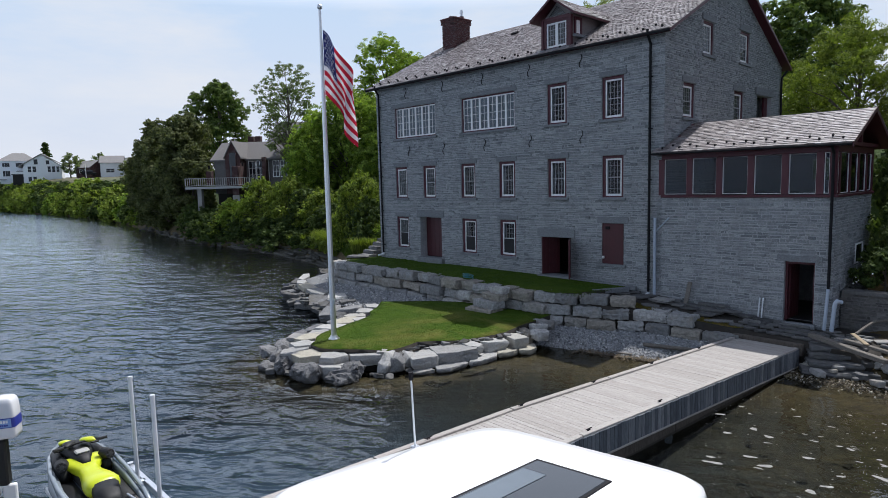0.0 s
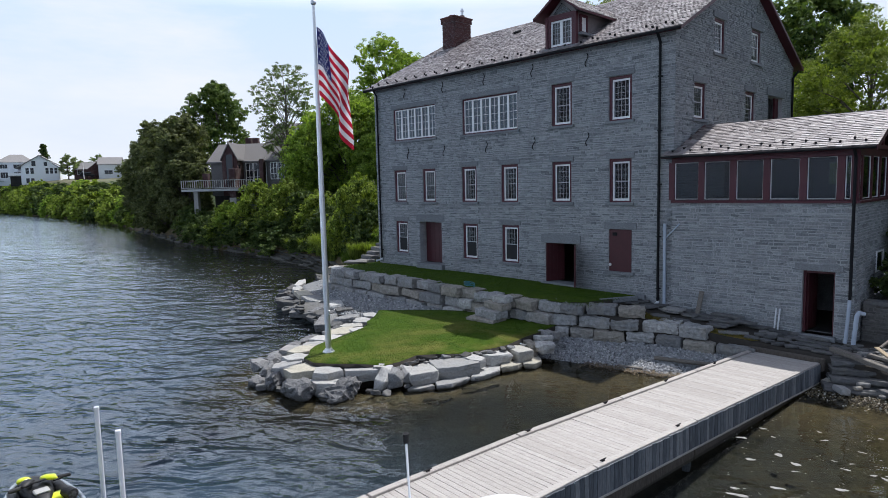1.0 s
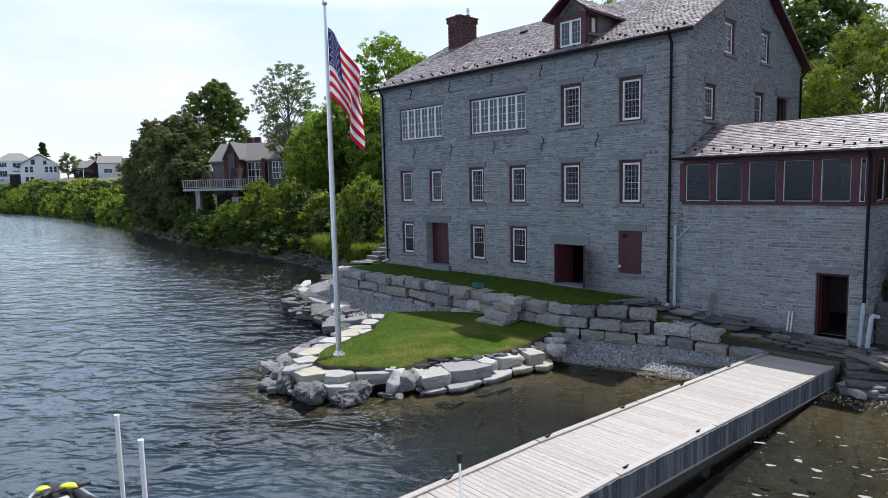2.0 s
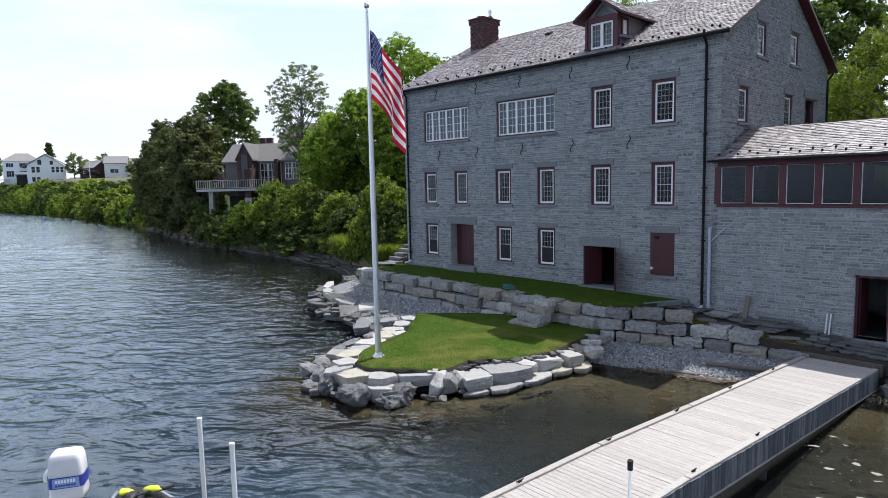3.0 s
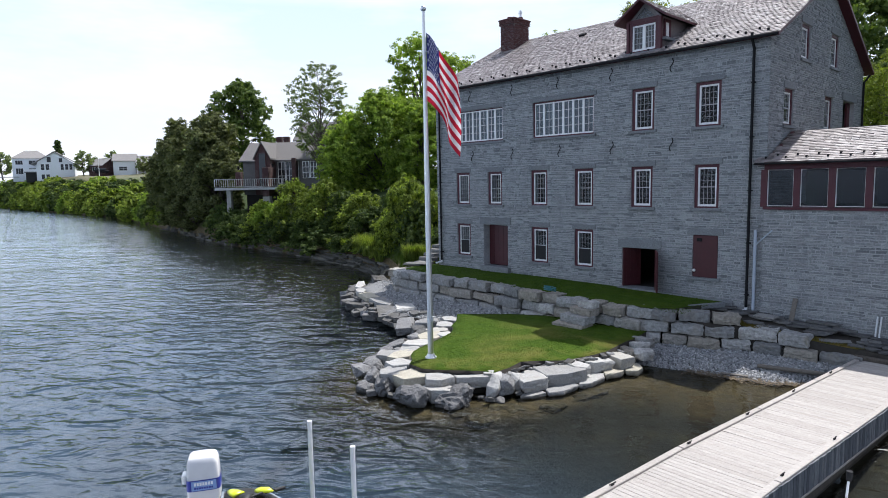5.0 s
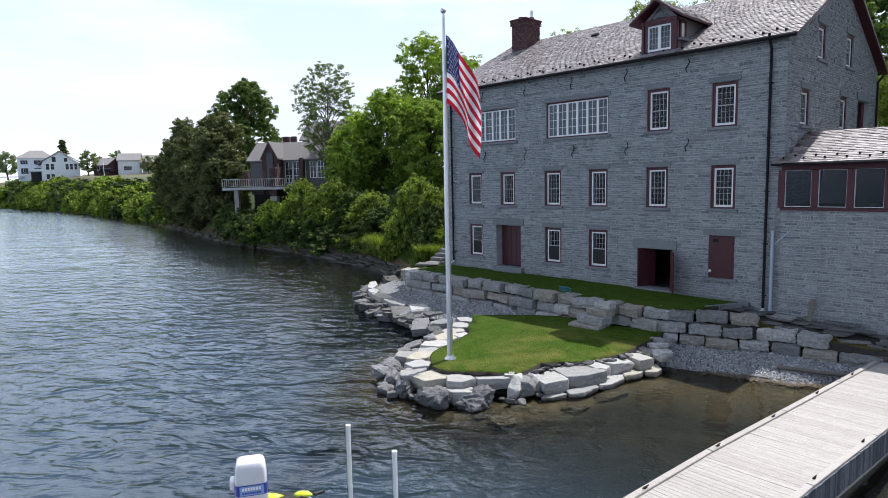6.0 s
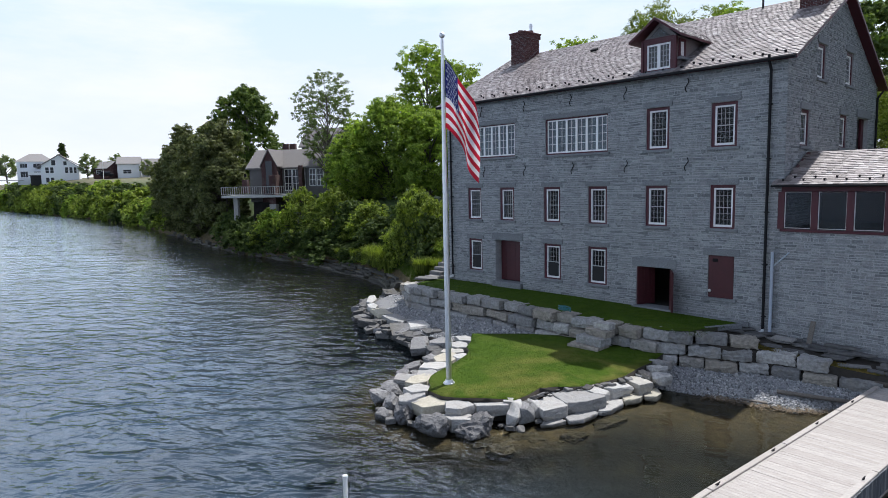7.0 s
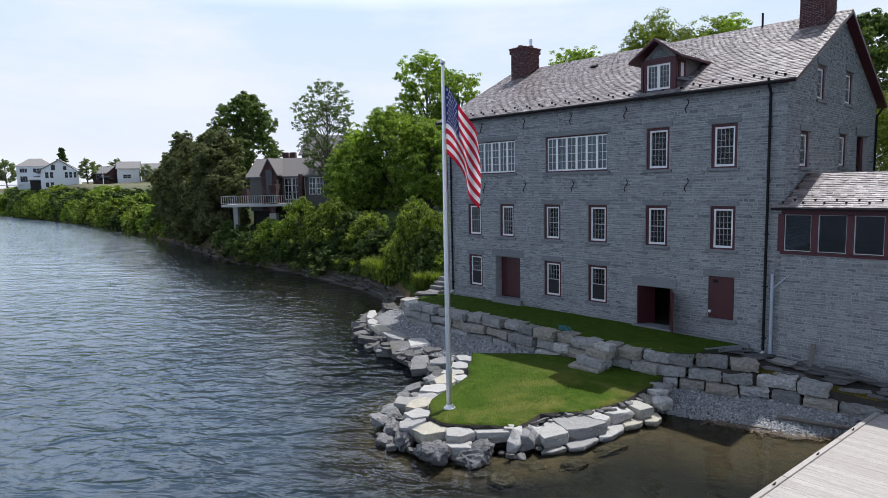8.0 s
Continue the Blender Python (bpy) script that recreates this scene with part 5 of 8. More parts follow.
for k in range(40):
    (x, y), yaw = along(SEAM, line_length(SEAM) * (k + 0.5) / 40)
    w = rng.uniform(0.2, 0.42)
    boulder(x + rng.uniform(-0.02, 0.14), y + rng.uniform(-0.15, 0.15), rng.uniform(0.04, 0.22), w, w * rng.uniform(0.5, 0.8), rng.uniform(0.06, 0.12), rng.uniform(0, 180), "slab", rng.choice((DARKROCK, GREYROCK, ARMOUR)), 22, 0.0)


# ---- shingle ----
def pebbles(name, n, inside, size, label, material=GRAVEL, seed=5):
    r = random.Random(seed)
    base = bmesh.new()
    bmesh.ops.create_icosphere(base, subdivisions=1, radius=0.5)
    co = [v.co.copy() for v in base.verts]
    tri = [[v.index for v in f.verts] for f in base.faces]
    base.free()
    verts, faces = [], []
    while n:
        spot = inside(r)
        if spot is None:
            continue
        n -= 1
        sx = r.uniform(*size)
        m = pose(*spot, r.uniform(0, 360), r.uniform(0, 360), r.uniform(0, 360)) @ Matrix.Diagonal((sx, sx * r.uniform(0.5, 0.9), sx * r.uniform(0.35, 0.6), 1))
        k = len(verts)
        verts += [m @ (c * r.uniform(0.8, 1.15)) for c in co]
        faces += [tuple(i + k for i in f) for f in tri]
    return tagged(raw(name, verts, faces, material), label, "gravel", kind="stuff")


def beach_spot(r):
    x, y = r.uniform(-2.8, 3.8), r.uniform(-5.9, -2.5)
    front = float(np.interp(x, (-2.8, -0.5, 2.2, 3.8), (-6.0, -5.5, -5.0, -3.4)))
    rear = float(np.interp(x, (-3, -1.2, 0.4, 3.6), (-4.1, -3.4, -2.8, -2.4)))
    if not front < y < rear:
        return None
    t = (y - front) / (rear - front)
    return x, y, -0.48 + 0.42 * t ** 0.8 + r.uniform(0, 0.05)


def strip_spot(r):
    x, y = r.uniform(-23, -8.4), r.uniform(-7.6, -2.0)
    front = float(np.interp(x, (-23, -20, -17, -13, -8.4), (-3.6, -5.4, -6.6, -7.4, -5.0)))
    rear = float(np.interp(x, (-23, -21, -19.4, -8.4), (-1.5, -2.8, -3.95, -4.3)))
    if not front < y < rear:
        return None
    t = (y - front) / (rear - front)
    return x, y, 0.02 + 0.22 * t + r.uniform(0, 0.05)


sheet("shingle_bank", [(-23.2, -2.2), (-22.0, -4.4), (-18.0, -6.6), (-13.5, -7.5), (-10.8, -7.0), (-8.0, -4.2), (-12, -3.9), (-19, -3.8), (-21.5, -1.2)], lambda x, y: 0.03 + 0.2 * smooth(-7, -4, y), 0.8, GRAVEL, "bank of grey shingle at the wall's foot", "gravel")
sheet("shingle_beach", [(-3.2, -5.4), (-2.2, -6.0), (-0.5, -5.6), (2.2, -5.1), (3.8, -3.6), (4.0, -2.3), (0.3, -2.5), (-1.2, -3.2), (-3.2, -3.8)],
      lambda x, y: -0.5 + 0.44 * smooth(0.0, 2.4, y - float(np.interp(x, (-2.8, -0.5, 2.2, 3.8), (-6.0, -5.5, -5.0, -3.4)))), 0.5, GRAVEL, "small beach of grey shingle by the dock", "gravel")
pebbles("shingle", 5200, beach_spot, (0.07, 0.19), "loose grey shingle on the little beach")
pebbles("shingle", 4200, strip_spot, (0.09, 0.26), "loose grey shingle between wall and rocks", seed=6)

# driftwood and reeds at the beach
bm = tube([(1.35, -4.1, -0.12), (2.3, -3.95, -0.1), (3.55, -3.7, -0.08)], 0.075, 9)
tagged(part("driftwood_log", bm, WOOD), "bleached driftwood log lying on the shingle", "log")
tagged(part("driftwood", boxed(-0.45, -0.07, 0, 0.45, 0.07, 0.06, bevel=0.02), WOOD, m=pose(0.9, -5.05, -0.36, 0, 0, 14)), "short weathered board at the water's edge", "wood")


def straw_spot(r):
    x = r.uniform(-0.6, 3.4)
    y = float(np.interp(x, (-0.6, 2.2, 3.5), (-5.45, -4.85, -3.7))) + r.gauss(0, 0.24)
    return x, y, -0.40 + r.uniform(0, 0.05)


STRAW = Mat("dead reeds", 0.9)
STRAW.colour(STRAW.mix(STRAW.island(), (0.05, 0.036, 0.02), (0.22, 0.17, 0.11)))
verts, faces, r = [], [], random.Random(9)
for _ in range(1500):
    p, a = Vector(straw_spot(r)), r.uniform(0, 6.28)
    d, w = Vector((math.cos(a), math.sin(a), r.uniform(-0.1, 0.2))) * r.uniform(0.03, 0.1), Vector((-math.sin(a), math.cos(a), 0)) * 0.012
    k = len(verts)
    verts += [p - d - w, p + d - w, p + d + w, p - d + w]
    faces.append((k, k + 1, k + 2, k + 3))
tagged(raw("reed_litter", verts, faces, STRAW), "dead straw and reeds washed up along the waterline", "straw", kind="stuff")

# leaf and shell litter in the shallows beside the dock, pale flecks adrift
def litter_spot(r):
    x, y = r.uniform(6.0, 10.5), -3.35 + r.gauss(0, 0.42)
    return x, y, max(ground_height(x, y), WATER_Z - 0.03) + r.uniform(0.0, 0.05)


LITTER = Mat("leaf and shell litter", 0.6)
LITTER.colour(LITTER.ramp(LITTER.island(), (0.0, (0.035, 0.026, 0.014)), (0.5, (0.10, 0.075, 0.036)), (0.8, (0.17, 0.14, 0.08)), (1.0, (0.5, 0.47, 0.4))))
pebbles("shore_litter", 1700, litter_spot, (0.04, 0.13), "brown leaves and pale shells washed up beside the dock", LITTER, seed=31)
# sky glints on the ripples, built as pale flat flecks
GLINT = Mat("painted sky glint", 0.8)
GLINT.colour(GLINT.ramp(GLINT.noise(9, 5), (0.3, (0.2, 0.195, 0.18)), (0.7, (0.36, 0.355, 0.34))))
verts, faces, r = [], [], random.Random(44)
for i in range(190):
    big = i < 40
    u = r.random()
    x, y = 5.2 + 4.2 * r.random() + 1.5 * u, -6.2 - 6.0 * u + r.gauss(0, 0.4)
    a, l = r.uniform(-0.4, 0.9), r.uniform(0.06, 0.13) * (0.8 + u) if big else r.uniform(0.01, 0.035)
    w, k, bend = l * r.uniform(0.35, 0.6), len(verts), r.uniform(0, 6.28)
    for j in range(11):
        f = 6.283 * j / 11
        q = 0.85 + 0.22 * math.sin(2 * f + bend) + 0.14 * math.sin(3 * f + 2.1 * bend)
        px, py = l * q * math.cos(f), w * q * math.sin(f)
        verts.append((x + px * math.cos(a) - py * math.sin(a), y + px * math.sin(a) + py * math.cos(a), WATER_Z + 0.012))
    verts.append((x, y, WATER_Z + 0.022))
    faces += [(k + j, k + (j + 1) % 11, k + 11) for j in range(11)]
tagged(raw("foam", verts, faces, GLINT), "pale flecks built as sky glints on the calm water", "foam", kind="stuff")

# grass blades over both lawns
BLADE = Mat("grass blades", 0.9).set(Specular_IOR_Level=0.1)
BLADE.colour(turf(BLADE))


def in_outline(x, y, outline):
    hit = False
    for (ax, ay), (bx, by) in zip(outline, outline[1:] + outline[:1]):
        if (ay > y) != (by > y) and x < ax + (y - ay) / (by - ay) * (bx - ax):
            hit = not hit
    return hit


def blades(name, n, box_, ok, height, tall, label, material=None):
    r = random.Random(17)
    verts, faces = [], []
    while n:
        x, y = r.uniform(box_[0], box_[1]), r.uniform(box_[2], box_[3])
        if not ok(x, y):
            continue
        n -= 1
        z, a, h = height(x, y), r.uniform(0, 6.28), tall * r.uniform(0.5, 1.3)
        k = len(verts)
        verts += [(x - 0.012 * math.cos(a), y - 0.012 * math.sin(a), z - 0.01), (x + 0.012 * math.cos(a), y + 0.012 * math.sin(a), z - 0.01), (x + r.gauss(0, 0.5) * h, y + r.gauss(0, 0.5) * h, z + h)]
        faces.append((k, k + 1, k + 2))
    return tagged(raw(name, verts, faces, material or BLADE), label, "grass", kind="stuff")


blades("grass", 26000, (-11.5, -2.3, -13.6, -3.9), lambda x, y: in_outline(x, y, LAWN), lawn_height, 0.022, "short mown grass on the point")
blades("grass", 12000, (-20, -1.6, -3.8, 0), lambda x, y: True, terrace_height, 0.045, "short grass on the terrace")


# ---- dock ----
DA, DU = Vector((5.06, -2.35, 0)), Vector((-0.062, -1.0, 0)).normalized()
DN = Vector((-DU.y, DU.x, 0))
DLEN, DW = 24.0, 2.2


def deck_z(s):
    return 0.23 + min(0.38, 0.031 * s)


def dock_matrix(s, across, z):
    p = DA + DU * s + DN * across
    return pose(p.x, p.y, z, 0, 0, math.degrees(math.atan2(DN.y, DN.x)))


dock = thing("dock", "long weathered timber dock with grey skirt boards", "dock", m=pose(DA.x, DA.y, 0.2))
INV = dock.matrix_basis.inverted()
rng = random.Random(31)


def plank_mesh(name, l, w, t, material):
    bm = boxed(-l / 2, -w / 2, -t, l / 2, w / 2, 0, bevel=0.006)
    mesh = bpy.data.meshes.new(name)
    bm.to_mesh(mesh), bm.free()
    mesh.materials.append(mat(material))
    return mesh


board = plank_mesh("deck_board", DW - 0.16, 0.136, 0.04, DECK)
skirt = plank_mesh("skirt_board", 0.135, 0.03, 0.6, SKIRT)
n = int(DLEN / 0.143)
for k in range(n):
    s = 0.08 + k * 0.143
    share("deck_board", board, dock, INV @ dock_matrix(s, rng.uniform(-0.004, 0.004), deck_z(s) + rng.uniform(-0.003, 0.004)) @ pose(0, 0, 0, 0, rng.uniform(-0.2, 0.2), rng.uniform(-0.25, 0.25)))
    if s < 21:
        for side in (1, -1):
            share("skirt_board", skirt, dock, INV @ dock_matrix(s, side * (DW / 2 + 0.022), deck_z(s) - 0.03 + rng.uniform(-0.015, 0.015)) @ pose(0, 0, 0, 0, 0, 90) @ pose(0, 0, 0, rng.uniform(-1, 1), rng.uniform(-1, 1)))
# dark boards added for shadow under the deck, pale strip along the skirt's foot
for k in range(6):
    s0, s1 = k * 4.0, k * 4.0 + 3.98
    mid, tiltd = (s0 + s1) / 2, math.degrees(math.atan2(deck_z(s1) - deck_z(s0), s1 - s0))
    for side in (1, -1):
        lay = INV @ dock_matrix(mid, side * (DW / 2 - 0.1), deck_z(mid)) @ pose(0, 0, 0, 0, 0, -90) @ pose(0, 0, 0, 0, -tiltd, 0)
        part("stringer", boxed(-1.99, -0.05, -1.1, 1.99, 0.05, -0.11, bevel=0.01), BARK, dock, "added dark board for the shadow gap under the dock", lay)
        if s0 < 20:
            part("foot_strip", boxed(-1.99, -0.012, -0.615, 1.99, 0.012, -0.575), DECK, dock, "pale strip along the skirt's foot", INV @ dock_matrix(mid, side * (DW / 2 + 0.05), deck_z(mid) - 0.02) @ pose(0, 0, 0, 0, 0, -90) @ pose(0, 0, 0, 0, -tiltd, 0))
for k in range(6):
    s0, s1 = k * 4.0, k * 4.0 + 3.96
    for side in (1, -1):
        bm = boxed(-(s1 - s0) / 2, -0.075, -0.1, (s1 - s0) / 2, 0.075, 0.05 if side == -1 else 0.012, bevel=0.012)
        tiltd = math.degrees(math.atan2(deck_z(s1) - deck_z(s0), s1 - s0))
        part("edge_beam", bm, DECK, dock, "pale timber edge beam", INV @ dock_matrix((s0 + s1) / 2, side * (DW / 2 - 0.07), (deck_z(s0) + deck_z(s1)) / 2 + 0.004) @ pose(0, 0, 0, 0, 0, -90) @ pose(0, 0, 0, 0, -tiltd, 0))
bm = bmesh.new()
box(bm, -0.04, -0.02, 0.0, -0.015, 0.02, 0.04, bevel=0.005), box(bm, 0.015, -0.02, 0.0, 0.04, 0.02, 0.04, bevel=0.005)
rod(bm, (-0.1, 0, 0.043), (0.1, 0, 0.043), 0.013, sides=8)
cleat = bpy.data.meshes.new("cleat")
bm.to_mesh(cleat), bm.free()
cleat.materials.append(BLACK.m)
for s in (2.8, 5.75, 8.7, 11.65, 14.6, 17.5):
    for side in (1, -1) if s > 8 else (-1,):
        share("cleat", cleat, dock, INV @ dock_matrix(s, side * (DW / 2 - 0.1), deck_z(s) + (0.05 if side == -1 else 0.014)) @ pose(0, 0, 0, 0, 0, 90), "dark iron mooring cleat")
for s in (0.4, 4, 8, 12, 16, 20):
    for side in (1, -1):
        bm = bmesh.new()
        p = DA + DU * s + DN * side * 0.85
        rod(bm, p + Vector((0, 0, -3.0)), p + Vector((0, 0, deck_z(s) - 0.05)), 0.1, sides=10)
        part("pile", bm, SKIRT, dock, m=INV)

part("end_sill", boxed(-1.2, -0.12, -0.3, 1.2, 0.1, 0.1, bevel=0.02), BARK, dock, "dark timber sill at the dock's shore end", INV @ dock_matrix(-0.12, 0, 0.26))

# ---- flagpole and flag ----
PX, PY = -6.9, -12.47
pole = thing("flagpole", "tall silver aluminium flagpole with a round base collar on the lawn", "flagpole", m=pose(PX, PY, 0.3))
bm = bmesh.new()
rod(bm, (0, 0, -0.1), (0, 0, 6.0), 0.105, 0.095, 18), rod(bm, (0, 0, 6.0), (0, 0, 12.15), 0.095, 0.05, 18)
part("shaft", bm, SILVER, pole)
bm = bmesh.new()
rod(bm, (0, 0, 0.0), (0, 0, 0.1), 0.23, 0.21, 20), rod(bm, (0, 0, 0.1), (0, 0, 0.2), 0.17, 0.13, 20)
part("collar", bm, SILVER, pole, "round flashing collar")
bm = bmesh.new()
bmesh.ops.create_uvsphere(bm, u_segments=14, v_segments=10, radius=0.1)
part("finial", bm, SILVER, pole, "ball finial", pose(0, 0, 12.26))
part("cleat", boxed(0.08, -0.03, 1.4, 0.16, 0.03, 1.6, bevel=0.01), SILVER, pole)
bm = tube([(0.1, -0.06, 1.5), (0.13, -0.08, 6.5), (0.07, -0.06, 12.0)], 0.008, 5)
part("halyard", bm, WHITE, pole)
CLOTH = {}
for key, c in (("red", (0.45, 0.012, 0.035)), ("white", (0.75, 0.73, 0.74)), ("blue", (0.03, 0.035, 0.16))):
    cm = Mat("flag cloth " + key, 0.8).colour(c)
    t = cm.n.new("ShaderNodeBsdfTranslucent")
    t.inputs["Color"].default_value = (*c, 1)
    ms = cm.n.new("ShaderNodeMixShader")
    ms.inputs[0].default_value = 0.4
    cm.l.new(cm.b.outputs[0], ms.inputs[1]), cm.l.new(t.outputs[0], ms.inputs[2])
    cm.l.new(ms.outputs[0], cm.n["Material Output"].inputs["Surface"])
    CLOTH[key] = cm.m
HOIST = 2.3
WIND = Vector((0.80, 0.60, 0))
ACROSS = Vector((0.60, -0.80, 0))


def cloth(u, v):
    """A place on the flag: u along the fly, v up the hoist, both from 0 to 1."""
    out = 1.1 * u ** 0.9
    drop = 1.95 * u ** 1.25 + 0.25 * u * (1 - v)
    fold = 0.40 * u ** 0.6 * math.sin(9.5 * u - 2.6 * v + 0.4) + 0.12 * u * math.sin(17 * u + 5 * v)
    squeeze = 1 - 0.12 * u
    p = WIND * (out + 0.12 * u * math.sin(6 * u + 3 * v)) + ACROSS * fold
    return Vector((PX, PY, 0)) + WIND * 0.08 + p + Vector((0, 0, 11.75 - HOIST * (1 - v) * squeeze - drop))


flag = thing("flag", "red, white and blue striped flag drooping from its pole", "flag", m=pose(PX, PY, 10.5))
FINV = flag.matrix_basis.inverted()
NU, NV = 48, 26
bm = bmesh.new()
grid = [[bm.verts.new(FINV @ cloth(i / NU, j / NV)) for i in range(NU + 1)] for j in range(NV + 1)]
for j in range(NV):
    for i in range(NU):
        f = bm.faces.new((grid[j][i], grid[j][i + 1], grid[j + 1][i + 1], grid[j + 1][i]))
        stripe = j // 2
        f.material_index = 2 if j >= 12 and i < NU * 0.4 else stripe % 2
        f.smooth = True
part("cloth", bm, [CLOTH["red"], CLOTH["white"], CLOTH["blue"]], flag)
bm = bmesh.new()
for row in range(9):
    for col in range(6 if row % 2 == 0 else 5):
        u, v = 0.4 * ((col + (0.5 if row % 2 == 0 else 1.0)) / 6.1), 0.462 + 0.538 * (row + 0.6) / 9.2
        c, e1, e2 = cloth(u, v), cloth(u + 0.01, v) - cloth(u, v), cloth(u, v + 0.01) - cloth(u, v)
        e1.normalize(), e2.normalize()
        nn = e1.cross(e2).normalized()
        for side in (0.008, -0.008):
            ring = [bm.verts.new(FINV @ (c + nn * side + (e1 * math.sin(k * math.pi / 5) + e2 * math.cos(k * math.pi / 5)) * (0.075 if k % 2 == 0 else 0.03))) for k in range(10)]
            bm.faces.new(ring)
part("canton", bm, CLOTH["white"], flag, "white stars")


# ---- trees and bushes ----
def leaf_cloud(r, blobs, count, size, per=15, inner=3.6):
    """Many small leaves in small clumps set on the shells of uneven blobs: each blob is a centre and three radii."""
    clumps = []
    for c, rad in blobs:
        for _ in range(per):
            v = Vector((r.gauss(0, 1), r.gauss(0, 1), r.gauss(0, 1) * 0.9 + 0.25)).normalized()
            k = r.uniform(0.74, 1.08)
            clumps.append((c + Vector((v.x * rad.x, v.y * rad.y, v.z * rad.z)) * k, rad.x * r.uniform(0.14, 0.30), v))
    verts, faces = [], []
    weights = [q[1] ** 2 for q in clumps]
    for c, rad, out in r.choices(clumps, weights, k=count):
        v = Vector((r.gauss(0, 1), r.gauss(0, 1), r.gauss(0, 1) + 0.3)).normalized()
        p = c + Vector((v.x, v.y, v.z * 0.62)) * rad * r.uniform(0.4, 1.1)
        nrm = (v * 0.6 + out * 0.5 + Vector((r.gauss(0, 0.45), r.gauss(0, 0.45), r.gauss(0, 0.45) + 0.5))).normalized()
        t = nrm.orthogonal().normalized()
        t.rotate(Matrix.Rotation(r.uniform(0, 6.28), 3, nrm))
        b = nrm.cross(t)
        s = size * r.uniform(0.6, 1.3)
        i = len(verts)
        verts += [p - t * s * 0.5 - b * s * 0.25, p + t * s * 0.5 - b * s * 0.2 + nrm * s * 0.08, p + b * s * 0.6]
        faces.append((i, i + 1, i + 2))
    # larger inner leaves that close the heart of each clump
    for _ in range(count // 8):
        c, rad = r.choice(blobs)
        v = Vector((r.gauss(0, 1), r.gauss(0, 1), r.gauss(0, 1))).normalized() * r.uniform(0.15, 0.7)
        p = c + Vector((v.x * rad.x, v.y * rad.y, v.z * rad.z))
        nrm = Vector((r.gauss(0, 1), r.gauss(0, 1), r.gauss(0, 0.8))).normalized()
        t = nrm.orthogonal().normalized()
        b, s, i = nrm.cross(t), size * inner * r.uniform(0.7, 1.2), len(verts)
        verts += [p - t * s * 0.5 - b * s * 0.3, p + t * s * 0.5 - b * s * 0.25, p + b * s * 0.6]
        faces.append((i, i + 1, i + 2))
    return verts, faces


def tree(name, label, height, spread, base, leaves, size, leaf, seed, blobs=16, open_=0.0, shape="round", trunk=0.28, category="tree", per=15):
    """A tree at the origin: tapered trunk, limbs that reach into the crown, and a crown of many leaf clumps."""
    r = random.Random(seed)
    ob = thing(name, label, category)
    mids = []
    for k in range(blobs):
        t = (k + 0.5) / blobs
        z = base + (height - base) * (0.1 + 0.86 * t)
        wide = {"round": math.sin(math.pi * (0.16 + 0.78 * t)) ** 0.7, "cone": 1.05 - 0.95 * t, "tall": 0.55 + 0.45 * math.sin(math.pi * t), "bush": math.sqrt(max(0.05, 1 - t * t))}[shape]
        a, d = k * 2.4 + r.uniform(-0.5, 0.5), spread * wide * r.uniform(0.5, 0.86) * (0.0 if t > 0.95 else 1)
        rad = spread * r.uniform(0.22, 0.40) * (1 - 0.45 * open_)
        mids.append((Vector((d * math.cos(a), d * math.sin(a), z)), Vector((rad, rad, rad * r.uniform(0.6, 0.9)))))
    bm = bmesh.new()
    top = Vector((r.uniform(-0.3, 0.3), r.uniform(-0.3, 0.3), base + (height - base) * 0.75))
    knee = Vector((r.uniform(-0.2, 0.2), r.uniform(-0.2, 0.2), base * 0.9 + 0.2))
    rod(bm, (0, 0, -1.2), knee, trunk, trunk * 0.75, 9), rod(bm, knee, top, trunk * 0.75, trunk * 0.2, 8)
    part("trunk", bm, BARK, ob)
    bm = bmesh.new()
    for c, rad in mids:
        t = max(0.0, min(0.9, (c.z - knee.z) / (top.z - knee.z + 1e-3) - 0.35))
        start = knee.lerp(top, t)
        elbow = start.lerp(c, 0.5) + Vector((0, 0, 0.12 * (c - start).length))
        w = trunk * (0.42 - 0.3 * t)
        rod(bm, start, elbow, w, w * 0.65, 5), rod(bm, elbow, c, w * 0.65, w * 0.22, 4, False)
        for _ in range(2):
            tip = c + Vector((r.gauss(0, 0.6) * rad.x, r.gauss(0, 0.6) * rad.y, r.uniform(0.1, 0.8) * rad.z))
            rod(bm, elbow.lerp(c, 0.6), tip, w * 0.25, w * 0.06, 3, False)
    part("branchwork", bm, BARK, ob)
    v, f = leaf_cloud(r, mids, leaves * 2, size * 0.74, per, 2.3 if open_ < 0.3 else 1.2)
    raw("crown", v, f, leaf, ob)
    return ob


def plant(source, x, y, z, scale=1.0, yaw=0.0, squash=1.0):
    return copy_thing(source, pose(x, y, z, 0, 0, yaw) @ Matrix.Diagonal((scale, scale, scale * squash, 1)))


def g_(x, y):
    return ground_height(x, y)


cedar = tree("tree", "dense olive-green cedar leaning over the water", 14.5, 4.6, 0.3, 12000, 0.36, LEAF_OLIVE, 41, 34, shape="tall", per=26)
cedar.matrix_basis = pose(-77.5, 10.8, 2.2)
for x, y, z, s, yaw, q in ((-87, 11.8, 2.0, 0.9, 80, 1.0), (-99, 14.2, 2.0, 0.98, 190, 1.0), (-73.5, 9.8, 0.4, 0.8, 250, 0.95), (-107, 15.8, 2.0, 0.95, 20, 0.95), (-116, 17.6, 2.0, 0.9, 310, 0.85), (-84, 10.0, -0.6, 0.72, 10, 0.8), (-92, 11.8, -0.6, 0.72, 60, 0.8), (-101, 13.4, -0.6, 0.75, 140, 0.8)):
    plant(cedar, x, y, z, s, yaw, q)
